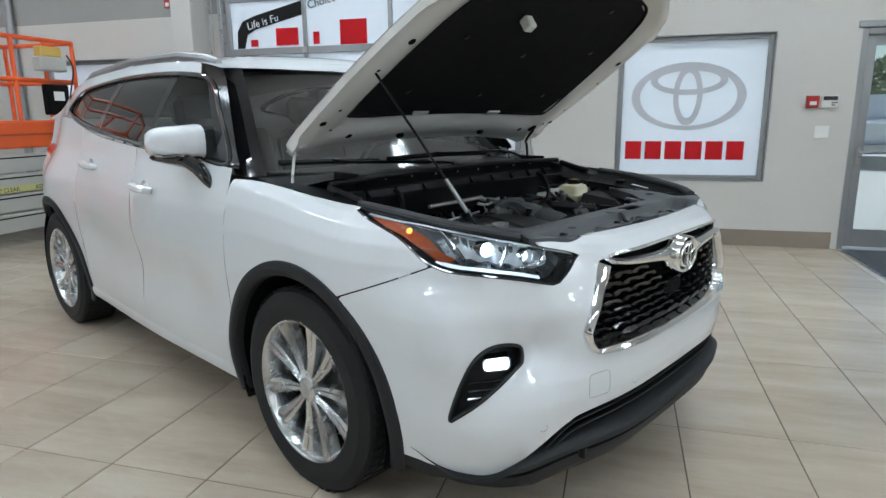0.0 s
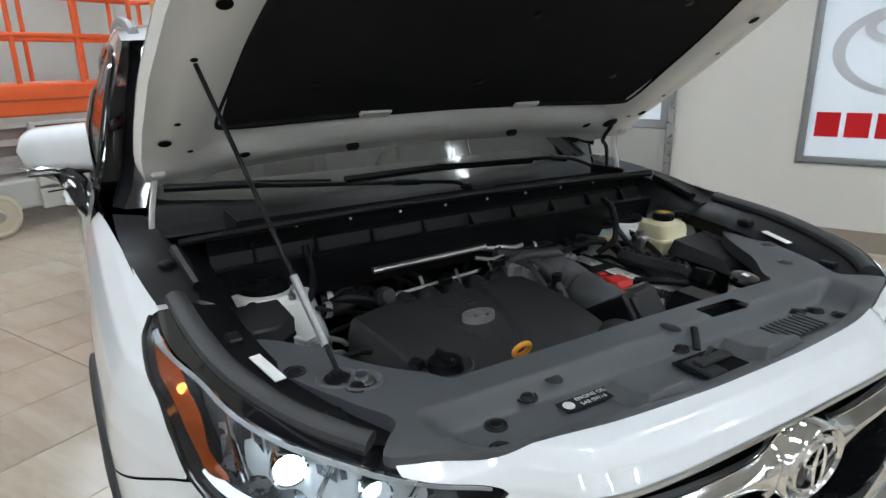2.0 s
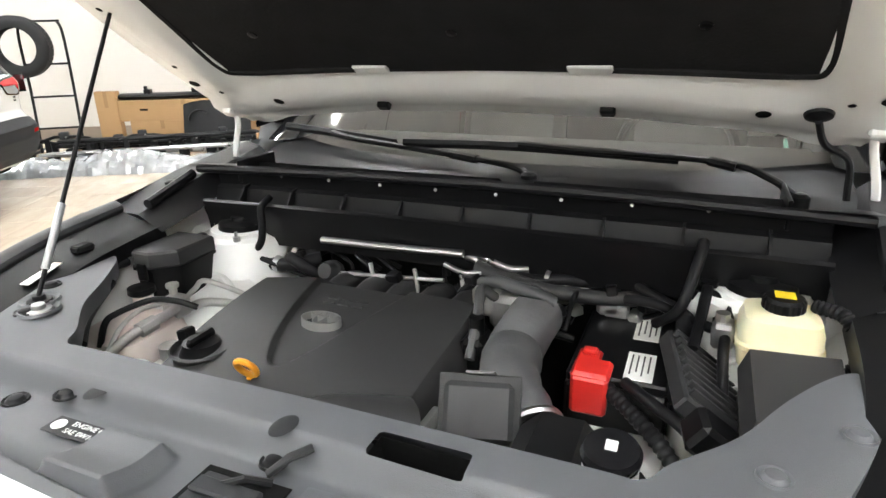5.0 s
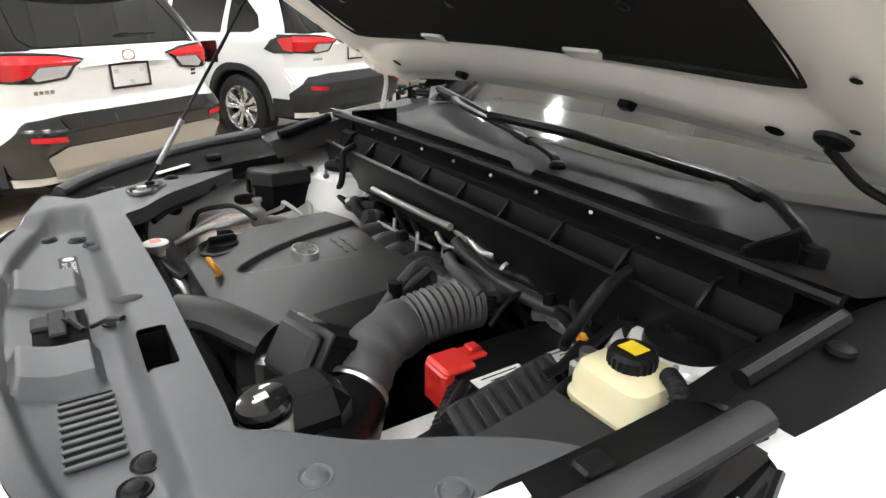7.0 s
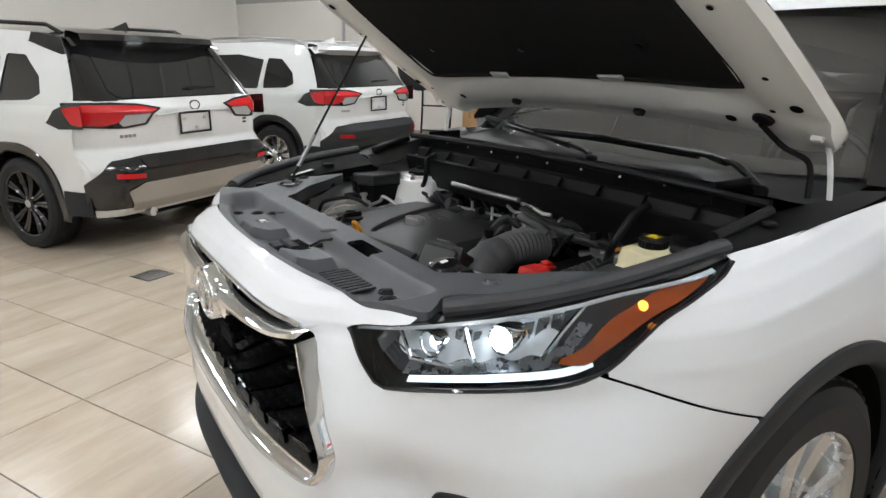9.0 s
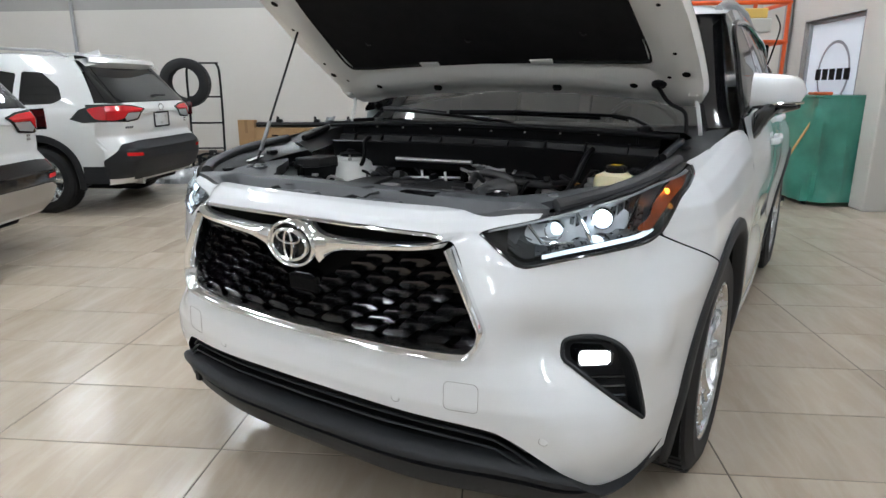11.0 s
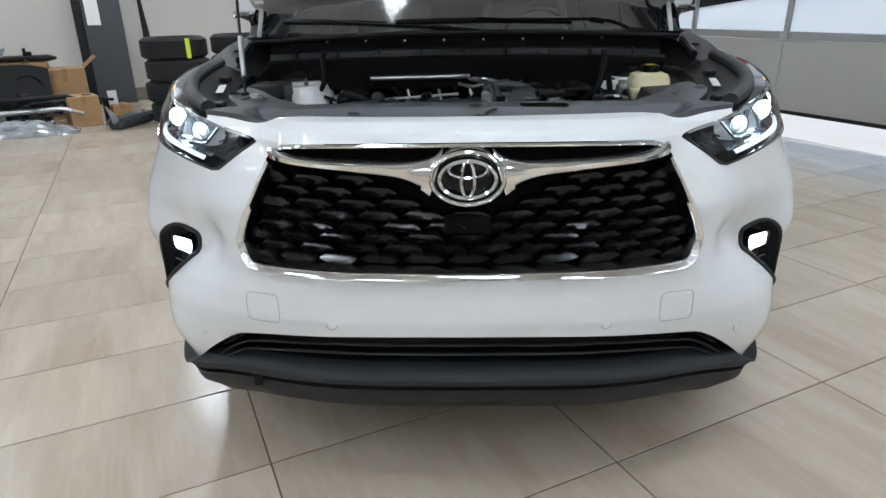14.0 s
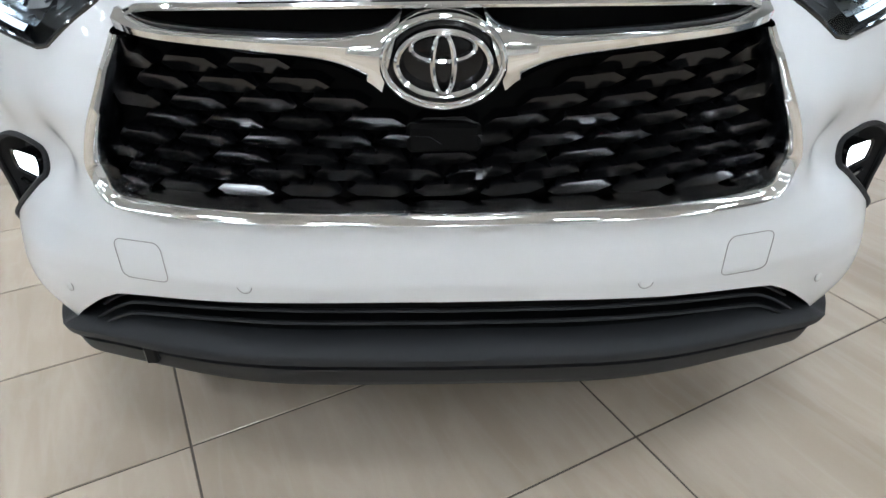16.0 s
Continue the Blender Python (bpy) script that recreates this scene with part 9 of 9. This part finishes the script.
def carton(a, b, z, w, d, h, turn, label, open_top=False):
    """A cardboard box, w along a, d along b."""
    o = thing("cardboard_box", label, "box", ROOM @ pose(a, b, z, 0, 0, turn), "cardboard boxes")
    part("body", Mesh().box(-w / 2, w / 2, -d / 2, d / 2, 0.0, h, 0.004), CARD, o)
    part("tape", Mesh().box(-w / 2 - 0.001, w / 2 + 0.001, -0.025, 0.025, h * 0.75, h + 0.001, 0), CARDDARK, o)
    if open_top:
        for sg in (1, -1):
            part("flap", Mesh().box(-w / 2, w / 2, 0, d * 0.45, -0.002, 0.002, 0, pose(0, sg * d / 2, h, 40 if sg > 0 else 140, 0, 0)), CARDDARK, o)
    return o


long_box = carton(-7.2, -2.9, 0.42, 0.30, 1.70, 0.26, 0, "long brown cardboard box on a stack")
part("hand_hole", Mesh().box(0.151, 0.153, -0.55, -0.45, 0.13, 0.155, 0), DEEPBLACK, long_box)
part("print", Mesh().box(0.151, 0.153, 0.10, 0.40, 0.09, 0.20, 0), CARDDARK, long_box)
support = carton(-7.25, -3.2, 0.0, 0.40, 0.8, 0.42, 0, "brown cardboard box under others")
carton(-7.25, -2.3, 0.0, 0.40, 0.8, 0.42, 0, "brown cardboard box under others")
carton(-7.1, -3.85, 0.0, 0.10, 0.28, 0.80, -6, "tall narrow torn cardboard box")
carton(-7.2, -1.90, 0.0, 0.40, 0.45, 0.60, 8, "brown cardboard box with open flaps", True)
carton(-6.42, -1.72, 0.0, 0.34, 0.32, 0.34, 14, "square brown cardboard box with a white label")
lb = carton(-6.55, -1.34, 0.0, 0.26, 0.22, 0.20, 20, "small brown cardboard box")
part("sheet", Mesh().box(-0.05, 0.05, -0.001, 0.001, 0.2, 0.36, 0, pose(0, -0.05, 0, 0, 0, 70)), LABEL, lb)
carton(-6.8, -3.9, 0.0, 0.3, 0.5, 0.14, 0, "flat brown cardboard box")
tn = thing("cargo_cover", "long black cargo shelf lying on cardboard boxes", "car part", ROOM @ pose(-7.15, -2.85, 0.69))
part("board", Mesh().tube([(0, -0.92, 0.03), (0, -0.84, 0.035), (0, 0.84, 0.04), (0, 0.92, 0.035)], [0.03, 0.09, 0.09, 0.03], 10, flat=0.45), SEAL, tn)
for y in (-0.5, 0.1, 0.62):
    part("bracket", Mesh().box(-0.03, 0.05, y - 0.04, y + 0.05, 0.06, 0.12, 0.008).box(-0.02, 0.02, y - 0.04, y - 0.005, 0.115, 0.16, 0.005), BLACKPLASTIC, tn)
bg = Mesh()
part("bag", Mesh().grid([[(0.06 + 0.02 * math.sin(3 * k + j), 0.22 + 0.14 * j / 4 + 0.02 * k, 0.03 + 0.13 * k / 3 + 0.012 * math.sin(5 * j)) for j in range(5)] for k in range(4)]), WRAP, tn, "clear parts bag")
mg = thing("mud_guard", "black moulded liner leaning on boxes", "car part", ROOM @ pose(-6.95, -2.45, 0))
part("shell", Mesh().grid([[(0.06 * math.sin(3.1 * t) + 0.12 * (1 - s), -0.42 + 0.84 * t, 0.28 + (0.40 - 0.06 * abs(2 * t - 1) ** 3) * s) for s in np.linspace(0, 1, 8)] for t in np.linspace(0, 1, 20)]), SEAL, mg)
for y in (-0.2, 0.2):
    part("arch_relief", Mesh().tube([(0.10, y + 0.14 * math.cos(t), 0.42 + 0.14 * math.sin(t)) for t in np.linspace(0.1, math.pi - 0.1, 12)], 0.012, 6), BLACKPLASTIC, mg)
# bundled bars and plastic wrapped goods on the floor
for k in range(7):
    a = -6.75 + 0.09 * k
    z = 0.10 + 0.065 * (k % 3) + 0.06 * (k // 4)
    o = thing("side_step", "long black side step bar lying on the floor", "car part", ROOM @ pose(a, -3.0 + 0.05 * (k % 2), z - 0.06), "side step bars")
    part("bar", Mesh().tube([(0, -1.35 + 0.1 * (k % 3), 0.06), (0, -1.2, 0.07), (0, 1.1, 0.07 + 0.01 * k), (0, 1.3, 0.06)], [0.02, 0.035, 0.035, 0.02], 8, flat=0.8), SEAL if k % 3 else STEEL, o)
    for y in (-0.8, -0.1, 0.7):
        part("bracket", Mesh().box(-0.03, 0.05, y - 0.03, y + 0.03, -0.04, 0.05, 0.006), BLACKPLASTIC, o)
    if k % 2:
        part("end_cap", Mesh().box(-0.02, 0.02, 0.45, 0.62, 0.10, 0.112, 0.002), LIME if k == 5 else LABEL, o)


def wrapped(name, label, m, length, width, high, seed, group="wrapped goods"):
    o = thing(name, label, "wrapped goods", m, group)
    r = random.Random(seed)
    rows = []
    ph = [r.uniform(0, 6) for _ in range(6)]
    for i in range(71):
        y = -length / 2 + length * i / 70
        row = []
        for j in range(19):
            t = j / 18
            x = -width / 2 + width * t
            h = high * (math.sin(math.pi * t) ** 0.6) * (0.55 + 0.45 * abs(math.sin(2.3 * y + ph[0]) * math.cos(0.9 * y + ph[1]))) * (1 - abs(2 * i / 70 - 1) ** 6)
            cr = noise.noise(Vector((x * 9, y * 9, seed))) * 0.035 + noise.noise(Vector((x * 28, y * 28, seed))) * 0.014
            row.append((x + cr, y, max(0.003, h + cr * (1.2 if 0 < j < 18 else 0))))
        rows.append(row)
    part("film", Mesh().grid(rows, flip=True), WRAP, o, sharp=18)
    return o


wrapped("wrapped_bundle", "long goods in crumpled clear plastic on the floor", ROOM @ pose(-5.98, -3.3, 0, 0, 0, 2), 3.1, 0.50, 0.24, 3)
wrapped("wrapped_bundle", "long goods in crumpled clear plastic on the floor", ROOM @ pose(-6.1, -5.4, 0, 0, 0, -3), 2.2, 0.5, 0.16, 5)
wr = thing("wrapped_part", "black part in clear plastic lying on the floor", "wrapped goods", ROOM @ pose(-6.05, -1.22, 0.06, 0, 0, -35))
part("core", Mesh().box(-0.35, 0.32, -0.09, 0.09, -0.05, 0.07, 0.03), SLATE, wr)
for k in range(5):
    part("film_fold", Mesh().tube([(-0.3 + 0.15 * k, -0.10, 0.0), (-0.27 + 0.15 * k, -0.02, 0.085), (-0.32 + 0.15 * k, 0.10, 0.02)], 0.012, 6, flat=0.4), WRAP, wr)
part("film_tuft", Mesh().tube([(0.30, 0.02, 0.03), (0.38, 0.05, 0.12), (0.40, 0.0, 0.22)], [0.05, 0.03, 0.01], 7, flat=0.5), WRAP, wr)

# green covered trolley, broom and oddments by the pillar
tp = thing("covered_trolley", "green tarpaulin draped over a trolley", "tarpaulin", ROOM @ pose(-5.25, 3.80, 0))
rows = []
for i in range(31):
    t = i / 30
    row = []
    for j in range(17):
        z = 1.18 * (1 - j / 16)
        f = 1 + 0.10 * (j / 16)
        ang = 2 * math.pi * t
        rx, ry = 0.60 * f, 0.36 * f
        k = noise.noise(Vector((3 * math.cos(ang), 3 * math.sin(ang), 1.5 * z))) * 0.12 + 0.025 * math.sin(14 * ang + 3 * z) * (j / 16)
        c, s = math.cos(ang), math.sin(ang)
        row.append(((rx + k) * math.copysign(abs(c) ** 0.5, c), (ry + k) * math.copysign(abs(s) ** 0.5, s), max(0.05, z)))
    rows.append(row)
part("cover", Mesh().grid(rows), TARP, tp, sharp=50)
part("top", Mesh().box(-0.62, 0.62, -0.37, 0.37, 1.16, 1.19, 0.01), TARP, tp)
part("castor", Mesh().box(-0.5, -0.42, -0.3, -0.25, 0.0, 0.07, 0.01).box(0.42, 0.5, -0.3, -0.25, 0.0, 0.07, 0.01), SEAL, tp)
rg = thing("rag", "small orange rag on the green cover", "rag", ROOM @ pose(-4.95, 3.62, 1.191))
part("cloth", Mesh().box(-0.08, 0.08, -0.1, 0.1, 0.0, 0.03, 0.01), LIFTORANGE, rg)
bm_ = thing("broom", "wooden broom leaning against the green cover", "broom", ROOM @ pose(-4.72, 3.18, 0, 0, 0, 20))
part("handle", Mesh().tube([(-0.18, 0.0, 0.07), (0.10, 0.30, 0.98)], 0.013, 8), WOOD, bm_)
part("head", Mesh().box(-0.45, 0.10, -0.05, 0.05, 0.05, 0.10, 0.01), SEAL, bm_)
part("bristles", Mesh().box(-0.44, 0.09, -0.04, 0.04, 0.0, 0.05, 0.004), BEIGE, bm_)
bl = thing("blue_bag", "small blue bag on the floor", "bag", ROOM @ pose(-5.7, 3.2, 0))
part("sack", Mesh().lathe([(0.0, 0.0), (0.16, 0.0), (0.18, 0.06), (0.12, 0.13), (0.0, 0.15)], 14), BLUE, bl)

# pickup truck parked outside, seen through the entrance door
pk = thing("pickup_truck", "white pickup truck parked in the yard", "car", ROOM @ pose(7.6, 17.0, -0.02, 0, 0, 70))
part("bed", Mesh().box(-2.7, 0.0, -0.95, 0.95, 0.55, 1.15, 0.06), CARWHITE, pk)
part("cab", Mesh().box(-0.05, 1.6, -0.93, 0.93, 0.55, 1.20, 0.06).add([(0.1, -0.9, 1.2), (1.5, -0.9, 1.2), (1.0, -0.7, 1.82), (0.2, -0.7, 1.82), (0.1, 0.9, 1.2), (1.5, 0.9, 1.2), (1.0, 0.7, 1.82), (0.2, 0.7, 1.82)], [(0, 1, 2, 3), (7, 6, 5, 4), (0, 3, 7, 4), (3, 2, 6, 7)]), CARWHITE, pk)
part("bonnet", Mesh().box(1.55, 2.9, -0.93, 0.93, 0.55, 1.12, 0.08), CARWHITE, pk)
part("windscreen", Mesh().add([(1.5, -0.88, 1.2), (1.5, 0.88, 1.2), (1.0, 0.7, 1.8), (1.0, -0.7, 1.8)], [(0, 1, 2, 3)]), DARKGLASS, pk)
for sg in (1, -1):
    part("side_glass", Mesh().add([(0.25, sg * 0.893, 1.24), (1.35, sg * 0.893, 1.24), (0.95, sg * 0.735, 1.74), (0.28, sg * 0.735, 1.74)], [(0, 1, 2, 3)]), DARKGLASS, pk)
part("bumper", Mesh().box(-2.85, -2.70, -0.93, 0.93, 0.42, 0.62, 0.03), STEEL, pk)
for sg in (1, -1):
    part("tail_lamp", Mesh().box(-2.72, -2.66, sg * 0.88 - 0.07, sg * 0.88 + 0.06, 0.78, 1.10, 0.01), REDLENS, pk)
for x0, sg in ((-1.7, 1), (-1.7, -1), (1.9, 1), (1.9, -1)):
    wheel(pose(x0, sg * 0.82, 0.38, 0, 0, 0 if sg > 0 else 180), parent=pk, R=0.38, rim=0.24, wid=0.25)

# jumbled black car parts stacked before the cardboard boxes
rk = random.Random(5)
for k in range(11):
    b0 = -4.75 + 0.31 * k
    z0 = 0.20 + 0.05 * (k % 3)
    bk = thing("tow_bracket", "black metal bracket part stacked with others by the boxes", "car part", ROOM @ pose(-6.42 + 0.06 * (k % 2), b0, z0, 0, 0, rk.uniform(-25, 25)), "stacked brackets")
    part("arm", Mesh().tube([(0, -0.26, 0.0), (0.02, -0.10, 0.05), (0.0, 0.12, 0.04), (0.02, 0.28, 0.01)], 0.022, 8, flat=0.8), BLACKPLASTIC if k % 2 else SEAL, bk)
    part("plate", Mesh().box(-0.05, 0.05, -0.05, 0.05, -0.03, 0.10, 0.01), CLAD, bk)
    part("bolt", Mesh().tube([(0.055, 0.03, 0.05), (0.075, 0.03, 0.05)], 0.012, 8), STEEL, bk, "bright bolt")
    part("foot", Mesh().box(-0.03, 0.03, 0.16, 0.22, -z0 + 0.002, 0.03, 0.006), SEAL, bk)
    part("foot", Mesh().box(-0.03, 0.03, -0.22, -0.16, -z0 + 0.002, 0.03, 0.006), SEAL, bk)
